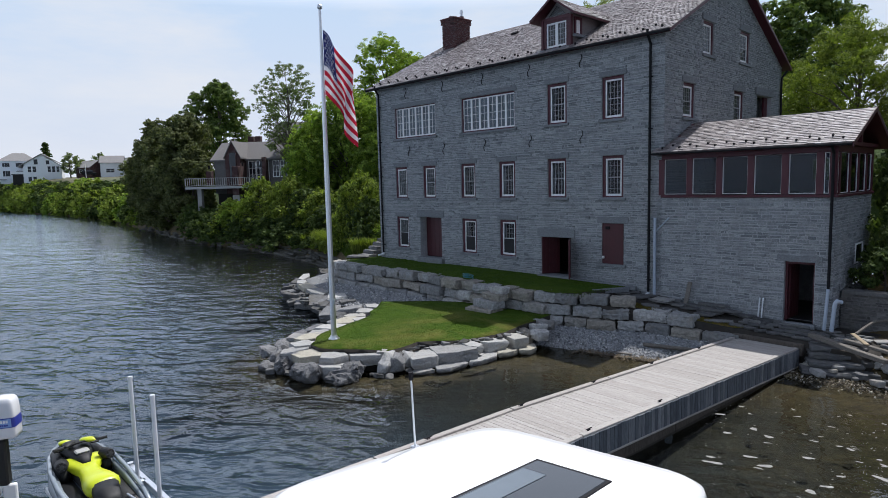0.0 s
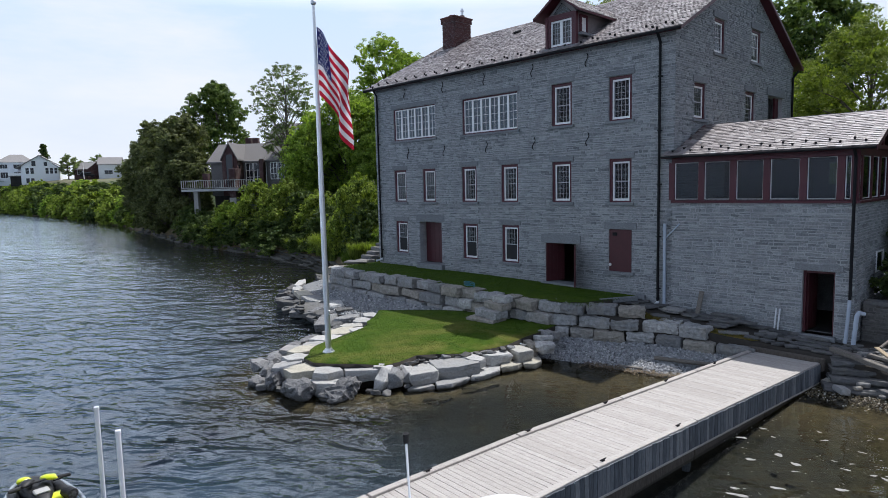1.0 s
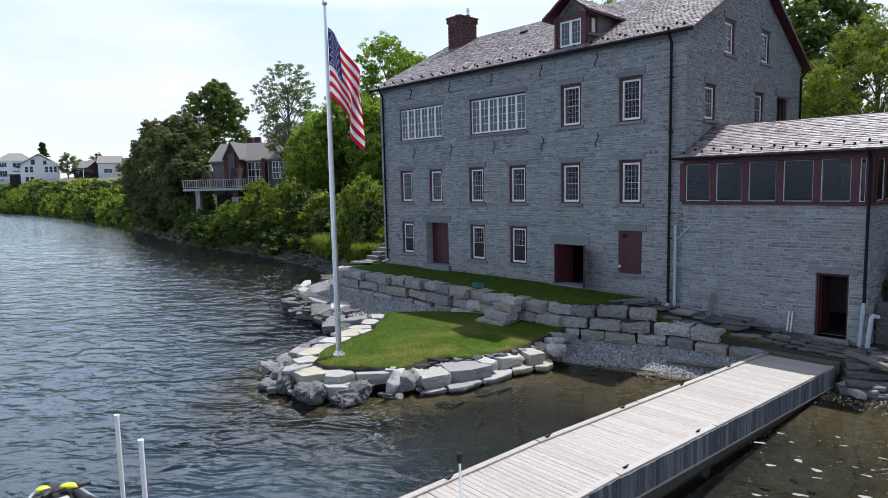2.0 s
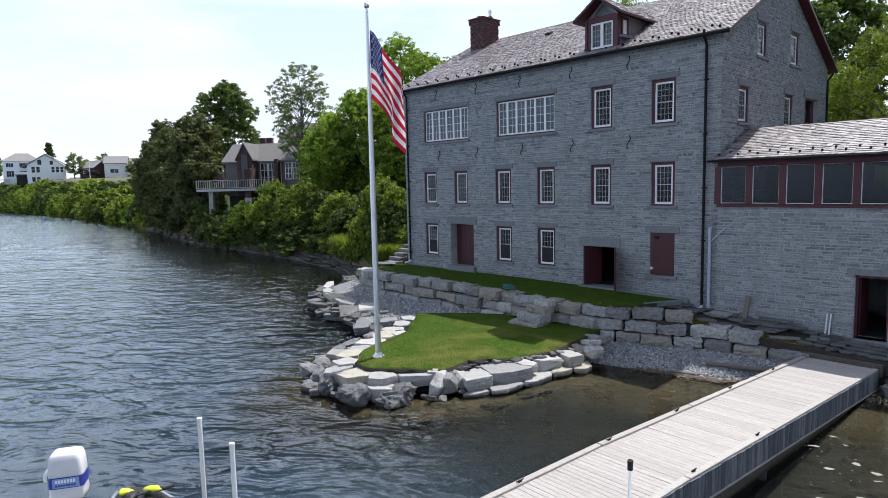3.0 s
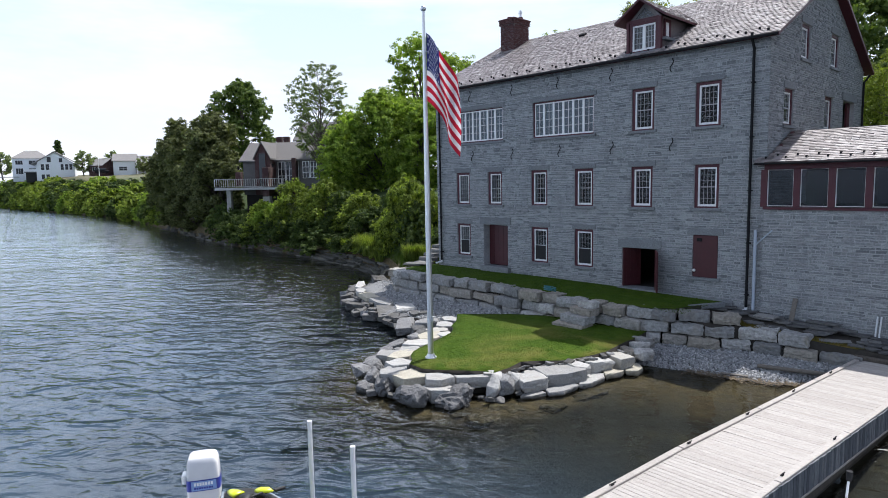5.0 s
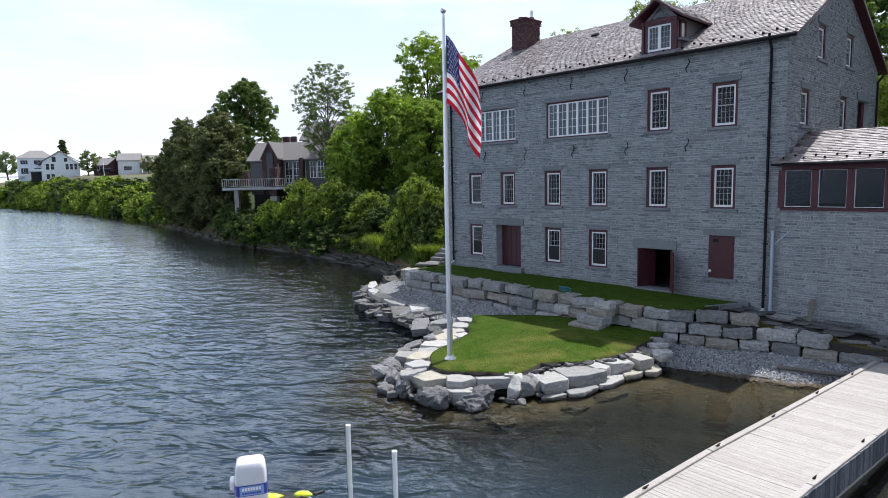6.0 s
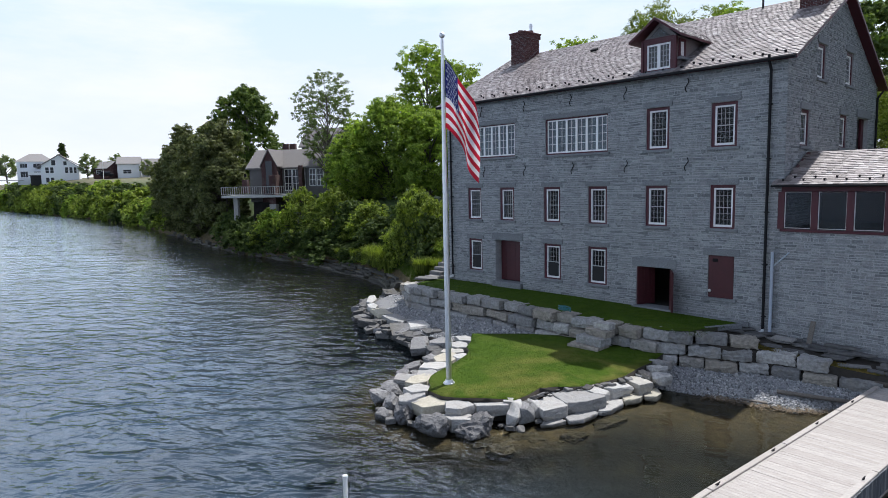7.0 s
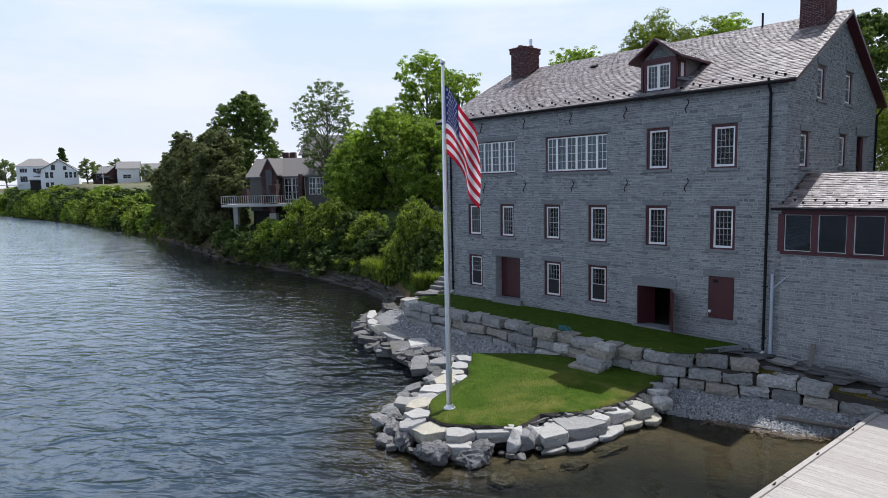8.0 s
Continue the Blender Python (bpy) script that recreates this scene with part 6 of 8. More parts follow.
spire = tree("tree", "pointed olive-green cedar at the water's edge", 16.0, 4.6, 0.2, 13000, 0.32, LEAF_OLIVE, 141, 36, shape="cone", per=24)
spire.matrix_basis = pose(-99, 14.2, 2.2)
plant(spire, -82, 11.4, 2.0, 0.9, 100), plant(spire, -76, 10.4, 1.0, 0.88, 220), plant(spire, -93, 12.8, 2.0, 0.9, 300)
dark = tree("tree", "tall dark green maple behind the brick house", 19.0, 6.4, 2.0, 11500, 0.46, LEAF_ELM, 43, 34, 0.0, per=22)
dark.matrix_basis = pose(-98, 25.5, 6.5)
poplar = tree("tree", "slender poplar with thin see-through foliage", 16.5, 4.2, 4.5, 8000, 0.2, LEAF_THIN, 45, 40, 0.6, "tall", 0.2)
poplar.matrix_basis = pose(-56, 14.6, 4.6)
plant(poplar, -58.5, 16.5, 5.0, 0.86, 130)
maple = tree("tree", "broad bright green maple by the bank", 11.5, 5.2, 0.5, 19000, 0.28, LEAF_MAPLE, 47, 42, per=26)
maple.matrix_basis = pose(-46.5, 16.5, 5.0)
plant(maple, -41.5, 18.5, 5.2, 0.85, 120), plant(maple, -49.6, 14.8, 4.2, 0.8, 250)
ash = tree("tree", "tall mid-green tree rising beside the mill", 17.5, 4.4, 2.5, 17000, 0.22, LEAF_MAPLE, 49, 50, 0.1, "tall", 0.3)
ash.matrix_basis = pose(-47.5, 23.5, 6.5)
plant(ash, -43.4, 24.8, 6.5, 0.85, 90, 1.0)
for x, y, z, s, yaw in ((-34, 35, 8.4, 0.88, 40), (-29, 38, 8.6, 0.84, 140), (-18.0, 37.5, 8.0, 0.94, 110)):
    plant(ash, x, y, z, s, yaw)
lime = tree("tree", "sunlit yellow-green tree on the slope behind the mill", 11.0, 4.9, 0.6, 26000, 0.14, LEAF_LIGHT, 51, 40, 0.15, "tall", per=22)
lime.matrix_basis = pose(2.0, 22.5, 4.6)
for x, y, z, s, yaw in ((6.5, 20.5, 4.2, 0.8, 70), (-2.6, 26.5, 4.6, 0.8, 200), (-24.5, 37, 8.0, 1.55, 20), (-21.0, 38.5, 7.2, 1.5, 250)):
    plant(lime, x, y, z, s, yaw)
for x, y, z, s, yaw in ((-5, 36, 8.5, 1.05, 20), (8, 30, 7.0, 0.74, 220), (13, 27, 6.5, 0.7, 320), (16, 20, 6.5, 0.8, 60)):
    plant(dark, x, y, z - 0.5, s * 0.7, yaw)

bush = tree("bush", "dense bright green shrub on the river bank", 3.6, 2.7, 0.0, 9000, 0.145, LEAF_BUSH, 61, 22, shape="bush", trunk=0.09, category="bush")
bush.matrix_basis = pose(-48.5, 8.3, 2.0)
dim = tree("bush", "dark tangled shrub on the shaded bank", 3.4, 2.6, 0.0, 5000, 0.18, LEAF_DARK, 63, 20, shape="bush", trunk=0.09, category="bush")
dim.matrix_basis = pose(-33.8, 8.6, 2.6)
bright = tree("bush", "yellow-green shrub catching the sun", 3.2, 2.5, 0.1, 7000, 0.15, LEAF_MAPLE, 65, 22, 0.1, "bush", 0.08, "bush")
bright.matrix_basis = pose(-55.5, 7.6, 1.4)
r = random.Random(71)
for x, y, z, s, q, src in ((-31.0, 7.0, 0.8, 0.92, 1.85, bush), (-31.6, 8.6, 1.5, 0.9, 1.6, dim), (-29.2, 8.0, 1.5, 0.7, 1.7, bush), (-45.6, 8.6, 2.2, 1.15, 1.15, bush), (-51.3, 8.2, 1.8, 1.15, 1.25, bush), (-42.6, 8.8, 2.2, 1.1, 1.0, dim), (-39.5, 8.6, 2.0, 1.1, 0.95, bush)):
    plant(src, x, y, z, s, r.uniform(0, 360), q)
for x, y, z, s, q, src in ((-36.6, 7.8, 1.6, 0.95, 0.9, dim), (-53.5, 7.0, 0.0, 1.0, 0.9, dim), (-50.0, 7.0, 0.0, 1.0, 0.95, dim), (-46.6, 6.9, 0.0, 1.05, 0.9, dim), (-43.0, 6.3, -0.1, 1.0, 0.8, dim), (-57.5, 7.6, 0.4, 1.0, 1.2, bush), (-58.6, 6.8, -0.2, 0.9, 0.9, dim), (-61.5, 7.2, -0.2, 1.0, 1.0, dim),
                           (-64.5, 7.4, -0.2, 1.05, 1.1, dim), (-68, 8.0, 0.0, 1.1, 1.2, dim)):
    plant(src, x, y, z, s, r.uniform(0, 360), q)
for x, y, z, s, q, src in ((-26.6, 8.6, 3.0, 0.8, 1.1, bush), (-25.2, 9.6, 3.6, 0.9, 1.2, dim), (-27.6, 5.6, 1.6, 0.5, 0.9, bright), (-34.8, 5.4, 0.5, 0.55, 0.8, bright), (-38.4, 6.0, 0.3, 0.7, 0.8, dim), (-24.6, 4.2, 1.8, 0.55, 0.8, bright), (-23.2, 5.6, 2.8, 0.6, 0.9, bush), (-26.2, 3.4, 0.9, 0.5, 0.7, dim), (-28.8, 4.4, 0.6, 0.55, 0.8, dim), (-22.2, 8.0, 3.6, 0.7, 1.2, dim), (-33.0, 5.2, 0.3, 0.6, 0.8, dim)):
    plant(src, x, y, z, s, r.uniform(0, 360), q)
plant(bush, -27.6, 4.4, 1.0, 1.0, 40, 1.55), plant(dim, -26.2, 4.2, 0.9, 0.8, 130, 1.5), plant(bush, -29.6, 4.6, 0.7, 0.85, 220, 1.3), plant(dim, -25.4, 3.2, 0.6, 0.55, 70, 1.2), plant(bush, -24.4, 6.4, 2.2, 0.85, 10, 1.2), plant(dim, -23.0, 3.6, 1.6, 0.5, 310, 1.1)
# shrubs that hang over the waterline
for x in (-36.0, -39.0, -42.0, -44.8, -47.5, -50.5, -53.5, -56.5, -60.0, -63.5, -67.0, -70.5):
    plant(dim, x + r.uniform(-0.8, 0.8), shore(x) + r.uniform(0.9, 1.8), r.uniform(0.1, 0.6), r.uniform(0.4, 0.62), r.uniform(0, 360), r.uniform(0.7, 1.0))
# hedge-like scrub along the far bank
scrub = []
for leaf, seed in ((LEAF_BUSH, 161), (LEAF_DARK, 163), (LEAF_MAPLE, 165)):
    ob = tree("bush", "rounded scrub bush on the far bank", 3.6, 2.9, 0.0, 1700, 0.42, leaf, seed, 20, shape="bush", trunk=0.1, category="bush")
    ob.matrix_basis = pose(-112 - seed % 7 * 6, 18 + seed % 7 * 0.7, 0.6)
    scrub.append(ob)
scrub.append(scrub[0])
x = -108.0
while x > -330:
    y = shore(x)
    for row in range(2):
        s = (r.uniform(0.75, 1.55), r.uniform(1.1, 1.8))[row] * (1 + (-x - 100) / 500)
        plant(r.choice(scrub), x + r.uniform(-2, 2), y + 1.6 + row * 4.0 + r.uniform(-0.8, 0.8), (-0.5, g_(x, y + 5) - 1.2)[row], s, r.uniform(0, 360), (r.uniform(1.0, 1.25), r.uniform(0.7, 0.9))[row])
    x -= r.uniform(5.0, 7.5)
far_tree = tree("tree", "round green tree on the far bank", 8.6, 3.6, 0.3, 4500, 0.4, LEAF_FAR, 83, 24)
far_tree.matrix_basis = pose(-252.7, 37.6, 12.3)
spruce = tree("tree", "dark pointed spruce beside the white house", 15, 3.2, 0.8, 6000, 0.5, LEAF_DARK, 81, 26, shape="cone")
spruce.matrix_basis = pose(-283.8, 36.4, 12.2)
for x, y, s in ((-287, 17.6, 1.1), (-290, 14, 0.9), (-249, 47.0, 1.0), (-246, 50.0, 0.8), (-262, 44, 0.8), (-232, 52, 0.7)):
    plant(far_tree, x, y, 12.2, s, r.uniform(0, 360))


# ---- the brick house with its deck ----
SIDING = paint("grey-brown siding", (0.12, 0.115, 0.112), 0.7)
HOUSE_BRICK = stone_material("red-brown brick", (0.045, 0.020, 0.020), (0.062, 0.027, 0.027), (0.082, 0.038, 0.036))
ROOFING = Mat("grey-brown asphalt shingles", 0.9)
ROOFING.colour(ROOFING.ramp(ROOFING.noise(6, 6, 0.7), (0.3, (0.12, 0.115, 0.112)), (0.7, (0.19, 0.18, 0.175)))).bump(ROOFING.noise(20, 4), 0.4, 0.02)
CONCRETE = stone_material("concrete", (0.30, 0.29, 0.27), (0.33, 0.32, 0.30), (0.36, 0.35, 0.33))
TRIM = paint("pale grey paint", (0.42, 0.42, 0.40), 0.5)


def simple_window(parent, x0, x1, z0, z1, y, cols=2, rows=2, material=WHITE):
    bm = bmesh.new()
    w = 0.08
    for d in ((x0, y - 0.06, z0, x0 + w, y, z1), (x1 - w, y - 0.06, z0, x1, y, z1), (x0 + w, y - 0.06, z0, x1 - w, y, z0 + w), (x0 + w, y - 0.06, z1 - w, x1 - w, y, z1)):
        box(bm, *d)
    lattice(bm, x0 + w, x1 - w, z0 + w, z1 - w, cols, rows, y - 0.05, 0.06, 0.03)
    ob = part("window", bm, material, parent)
    part("pane", boxed(x0 + w, y - 0.02, z0 + w, x1 - w, y - 0.01, z1 - w), DARKGLASS, ob)
    return ob




def gabled(parent, x0, x1, y0, y1, z0, z1, ridge, wall_material, roof_material, axis="x", over=0.4, name="wall"):
    part(name, boxed(x0, y0, z0, x1, y1, z1), wall_material, parent)
    if axis == "x":
        m, t = (y0 + y1) / 2, [(y0 - over, z1 - 0.15), ((y0 + y1) / 2, ridge), (y1 + over, z1 - 0.15)]
        part("gable", profile([(y0, z1), (m, ridge - 0.2), (y1, z1)], x0, x1), wall_material, parent)
        return part("roof", profile(t + [(y1 + over, z1 - 0.33), (m, ridge - 0.18), (y0 - over, z1 - 0.33)], x0 - over, x1 + over), roof_material, parent)
    m, t = (x0 + x1) / 2, [(x0 - over, z1 - 0.15), ((x0 + x1) / 2, ridge), (x1 + over, z1 - 0.15)]
    part("gable", profile([(x0, z1), (m, ridge - 0.2), (x1, z1)], y0, y1, "y"), wall_material, parent)
    return part("roof", profile(t + [(x1 + over, z1 - 0.33), (m, ridge - 0.18), (x0 - over, z1 - 0.33)], y0 - over, y1 + over, "y"), roof_material, parent)


house = thing("deck_house", "brown brick house with steep entrance gable and railed deck", "house", m=pose(-64.1, 11.4, 6.55, 0, 0, 40))
gabled(house, -3.4, 4.0, 1.6, 8.5, -1.0, 3.55, 5.9, SIDING, ROOFING)
gabled(house, 4.2, 12.5, 1.3, 10.5, -1.0, 3.6, 7.2, SIDING, ROOFING, name="wing_wall")
gabled(house, -1.0, 1.0, -0.3, 5.0, -1.0, 3.75, 5.75, HOUSE_BRICK, ROOFING, "y", 0.16, "porch_wall")
part("gable_window", boxed(-0.45, -0.36, 0.2, 0.45, -0.31, 4.2), DARKGLASS, house)
for x in (-0.5, 0.44):
    part("mullion", boxed(x, -0.4, 0.1, x + 0.07, -0.3, 4.3), HOUSE_BRICK, house)
for x0, x1 in ((1.3, 2.3), (2.35, 3.3), (4.7, 5.6), (5.7, 6.6), (7.2, 8.2)):
    simple_window(house, x0, x1, 0.4 if x0 < 4 else 1.0, 3.2, 1.6 if x0 < 4 else 1.3, 2, 3, WHITE)
part("pier_wall", boxed(3.5, 0.6, -3.5, 4.0, 1.6, 3.6), HOUSE_BRICK, house)
part("brick_pier", boxed(0.55, -1.9, -1.2, 1.35, -1.1, 2.4, bevel=0.03), HOUSE_BRICK, house, "square brick pier")
part("pier_foot", boxed(0.5, -1.95, -4.5, 1.4, -1.05, -1.2, bevel=0.03), CONCRETE, house, "concrete pier base")
part("brick_pier", boxed(-3.4, -0.9, 0.2, -2.7, -0.2, 1.9, bevel=0.03), HOUSE_BRICK, house)
part("deck_floor", boxed(-5.6, -2.2, -0.35, 3.9, 1.6, -0.05, bevel=0.02), TRIM, house, "pale grey deck edge")
part("deck_column", boxed(-4.3, -1.7, -5.0, -3.75, -1.1, -0.35), CONCRETE, house)
# near-black sheet for the shade under the deck
part("underfloor_shade", boxed(-3.0, 1.4, -6.5, 11.0, 1.62, -1.0), DARK, house)
for z in (0.05, 0.98):
    part("rail", boxed(-5.6, -2.15, z, 3.9, -2.08, z + 0.06), TRIM, house)
for x in np.arange(-5.6, 3.91, 0.29):
    fat = 0.05 if round((x + 5.6) / 0.29) % 6 == 0 else 0.02
    part("baluster", boxed(x - fat, -2.14, 0.1, x + fat, -2.09, 0.98 + fat), TRIM, house)
part("rail", boxed(-5.6, -2.08, 0.98, -5.53, 1.6, 1.04), TRIM, house)
for x in (-0.3, 0.7):
    part("chimney", boxed(x, 5.6, 5.0, x + 0.75, 6.3, 6.7, bevel=0.03), HOUSE_BRICK, house, "brick chimney")
for x, z in ((1.7, 2.4), (-3.1, 2.2)):
    bm = bmesh.new()
    rod(bm, (x, -1.2 if x > 0 else -0.5, z), (x, -1.2 if x > 0 else -0.5, z + 0.45), 0.1, 0.16, 8)
    part("lantern", bm, BLACK, house)
bm = bmesh.new()
rod(bm, (4.1, 1.4, -1), (4.1, 1.4, 3.8), 0.06)
part("downpipe", bm, WHITE, house)
upper = thing("roof_house", "grey-roofed house seen above the trees", "house", m=pose(-77, 25, 6.8, 0, 0, 40))
gabled(upper, -1, 9, 0, 8, 0, 7.0, 10.0, SIDING, ROOFING)

# ---- far houses on the bank ----
PALE = paint("pale white siding", (0.80, 0.82, 0.84), 0.7, 0.04)
FAR_ROOF = Mat("sun-bleached shingles", 0.9)
FAR_ROOF.colour(FAR_ROOF.ramp(FAR_ROOF.noise(3, 5, 0.7), (0.3, (0.21, 0.20, 0.195)), (0.7, (0.29, 0.28, 0.27))))


def hipped(parent, x0, x1, y0, y1, z0, z1, ridge, wall_material, roof_material, over=0.5):
    part("wall", boxed(x0, y0, z0, x1, y1, z1), wall_material, parent)
    bm = bmesh.new()
    a, b, c, d = x0 - over, x1 + over, y0 - over, y1 + over
    inset, m = min(b - a, d - c) * 0.42, (c + d) / 2
    low = [bm.verts.new(p) for p in ((a, c, z1), (b, c, z1), (b, d, z1), (a, d, z1))]
    top = [bm.verts.new((a + inset, m, ridge)), bm.verts.new((b - inset, m, ridge))]
    bm.faces.new(low[::-1])
    for q in ((low[0], low[1], top[1], top[0]), (low[1], low[2], top[1]), (low[2], low[3], top[0], top[1]), (low[3], low[0], top[0])):
        bm.faces.new(q)
    return part("roof", bm, roof_material, parent)


far = thing("white_house", "large pale two-storey house with hip roof and glazed gable wing", "house", m=pose(-268.6, 18.0, 11.6, 0, 0, 72))
hipped(far, 0, 11.4, 0, 9, -1.5, 7.0, 10.1, PALE, FAR_ROOF)
for x0, x1 in ((1.0, 3.4), (5.2, 8.6)):
    simple_window(far, x0, x1, 4.7, 6.3, 0.0, 3, 1), simple_window(far, x0, x1, 1.2, 3.4, 0.0, 3, 1)
part("porch_deck", boxed(-5.5, -2.0, 0.0, 2.0, 0.0, 0.25), TRIM, far)
wing = part("wing", profile([(8.6, -2.0), (8.6, 3.4), (9.0, 5.4), (14.6, 8.9), (20.6, 4.6), (20.6, -2.0)], -9.0, 2.0, "y"), PALE, far, "gabled wing with many white windows")
for s_, e in ((1, 6.9), (-1, 7.6)):
    edge = [(14.6, 9.25), (14.6 + s_ * e, 9.25 - 0.62 * e), (14.6 + s_ * e, 9.0 - 0.62 * e), (14.6, 8.95)]
    part("wing_roof", profile(edge, -9.6, 2.4, "y"), FAR_ROOF, far, "pale grey wing roof")
for x0, x1 in ((10.0, 11.2), (11.5, 12.7), (16.2, 17.3), (17.6, 18.7), (19.0, 20.0)):
    simple_window(far, x0, x1, 2.4, 4.6, -9.0, 1, 2)
    if x0 < 16:
        simple_window(far, x0, x1, -1.0, 0.9, -9.0, 1, 1)
for x0, x1, z0, z1 in ((12.0, 13.4, 5.2, 7.2), (15.8, 17.0, 5.2, 6.8)):
    simple_window(far, x0, x1, z0, z1, -9.0, 1, 1)
part("balcony", boxed(4.6, -8.0, 1.6, 8.6, -2.0, 1.9), SIDING, far, "dark balcony floor")
part("balcony_rail", boxed(4.6, -8.0, 1.9, 8.6, -7.9, 2.8), WHITE, far)
# near-black block for the shade under the balcony
part("underfloor_shade", boxed(5.0, -7.0, -2.0, 8.6, -2.0, 1.6), DARK, far)
for x, y, w, z, c, yaw, h in ((-248, 40.5, 8, 12.6, HOUSE_BRICK, 20, 3.0), (-241.5, 48.5, 7.5, 12.6, PALE, 66, 4.6), (-236, 56, 9, 12.4, TRIM, 60, 4.0)):
    cottage = thing("cottage", "distant house with a grey gabled roof", "house", "far cottages", m=pose(x, y, z, 0, 0, yaw))
    gabled(cottage, -w / 2, w / 2, 0, 7, -1, h, h + 2.6, c, FAR_ROOF)
    simple_window(cottage, -w / 4, w / 8, 0.8, 2.3, 0.0)
car = thing("parked_van", "dark parked van by the far lawn", "car", m=pose(-243, 41.2, 12.35, 0, 0, 75))
part("body", boxed(-2.4, -0.9, 0.35, 2.4, 0.9, 1.2, bevel=0.2), BLACK, car), part("cabin", boxed(-2.2, -0.8, 1.2, 1.4, 0.8, 1.9, bevel=0.2), DARKGLASS, car)
for x in (-1.5, 1.5):
    for y in (-0.85, 0.85):
        bm = bmesh.new()
        rod(bm, (x, y - 0.1, 0.35), (x, y + 0.1, 0.35), 0.35, sides=14)
        part("wheel", bm, BLACK, car)
bm = bmesh.new()
rod(bm, (-237, 38.6, 11.5), (-237, 38.6, 17.5), 0.12, 0.06)
tagged(part("far_flagpole", bm, WHITE), "slim white flagpole on the far lawn", "flagpole")


# ---- paving, planks, steps and garden wall by the annex ----
rng = random.Random(91)
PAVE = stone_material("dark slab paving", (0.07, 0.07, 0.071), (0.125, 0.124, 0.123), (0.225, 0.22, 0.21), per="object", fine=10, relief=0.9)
# garden wall stone darkened for the shadow of trees and annex
SHADED_RUBBLE = stone_material("brown-grey rubble darkened for shadow", (0.075, 0.072, 0.072), (0.13, 0.125, 0.12), (0.22, 0.21, 0.20), fine=12, relief=0.9)
paving = thing("stone_paving", "uneven dark flagstones laid in the earth below the annex", "paving", kind="structure")
for row in range(5):
    x = -2.2 + 0.3 * (row % 2)
    while x < 7.6:
        w, d = (rng.uniform(0.5, 1.0), rng.uniform(0.38, 0.55)) if x < 3.2 else (rng.uniform(0.28, 0.55), rng.uniform(0.25, 0.42))
        y = -0.35 - row * 0.44 + rng.uniform(-0.08, 0.08)
        limit = float(np.interp(x, (-2, 0.2, 2.8, 8), (-2.6, -2.0, -1.7, -1.9)))
        if y > limit and rng.random() < (0.93 if x > 3.4 or row < 2 else 0.35):
            part("flagstone", hull(rng, w * 1.08, d * 1.1, 0.09, "flag", 0.006), PAVE, paving, m=pose(x + w / 2, y, apron_height(x + w / 2, y) + 0.05, rng.uniform(-4, 4), rng.uniform(-4, 4), rng.uniform(-25, 25)))
        x += w * 0.92
part("kerb", boxed(-0.9, -0.09, -0.15, 0.9, 0.09, 0.06, bevel=0.02), DRESSED, paving, "pale kerb at the lawn's end", pose(-1.75, -1.3, 1.27, 0, 0, 62))
part("kerb", boxed(-2.3, -0.09, -0.15, 2.3, 0.09, 0.06, bevel=0.02), DRESSED, paving, "", pose(-3.4, -0.22, 1.33, 0, 1, 0))
STRIP = [(-0.6, -2.3), (0.8, -2.35), (2.4, -2.15), (3.9, -2.0), (4.2, -1.6), (3.0, -1.5), (1.4, -1.65), (-0.4, -1.6)]
sheet("lawn_strip", STRIP, lambda x, y: apron_height(x, y) + 0.035, 0.1, DRY_GRASS, "dry strip of grass behind the wall top", "lawn")
blades("grass", 2600, (-0.6, 4.2, -2.4, -1.5), lambda x, y: in_outline(x, y, STRIP), lambda x, y: apron_height(x, y) + 0.035, 0.06, "dry grass between flagstones and wall", DRY_GRASS)
tagged(part("plank", boxed(-0.09, -0.025, 0, 0.09, 0.025, 1.02, bevel=0.008), WOOD, m=pose(1.28, -0.5, 0.8, -16, 4, 0)), "short plank leaning against the annex wall", "plank")
tagged(part("slab", boxed(-0.42, -0.22, 0, 0.42, 0.22, 0.07, bevel=0.012), CONCRETE, m=pose(0.45, -0.75, 0.98, 4, 0, -8)), "pale stone slab lying on the paving", "slab")
for k, (x, y, w, yaw) in enumerate(((1.9, -0.55, 1.5, -6), (2.6, -0.8, 1.2, 4), (3.1, -0.6, 1.0, -10), (2.4, -0.4, 1.3, 2))):
    tagged(part("slab", hull(rng, w, 0.3, 0.1, "slab", 0.01), PAVE, m=pose(x, y, apron_height(x, y) + 0.12 + 0.05 * k, 2, 1, yaw)), "loose dark stone strip stacked by the annex wall", "slab", "loose slabs")


def timber(a, b, w, h, label, material=WOOD):
    """A squared timber lying from a to b."""
    a, b = Vector(a), Vector(b)
    d = b - a
    bm = boxed(-d.length / 2, -w / 2, -h / 2, d.length / 2, w / 2, h / 2, bevel=0.015)
    bmesh.ops.subdivide_edges(bm, edges=[e for e in bm.edges if e.calc_length() > 0.5], cuts=6)
    for v in bm.verts:
        v.co.z += 0.02 * noise.noise((v.co.x * 1.3, a.x, 0)) * (1 if d.length > 1.5 else 0)
    m = pose(*((a + b) / 2), 0, 0, math.degrees(math.atan2(d.y, d.x))) @ pose(0, 0, 0, 0, -math.degrees(math.asin(d.z / d.length)), 0)
    return tagged(part("timber", bm, material, m=m), label, "wood", "driftwood")


NEWWOOD = Mat("raw tan board", 0.85)
NEWWOOD.colour(NEWWOOD.ramp(NEWWOOD.noise(8, 6, 0.7, NEWWOOD.stretch(9, 2, 9)), (0.3, (0.25, 0.19, 0.12)), (0.7, (0.40, 0.32, 0.21))))
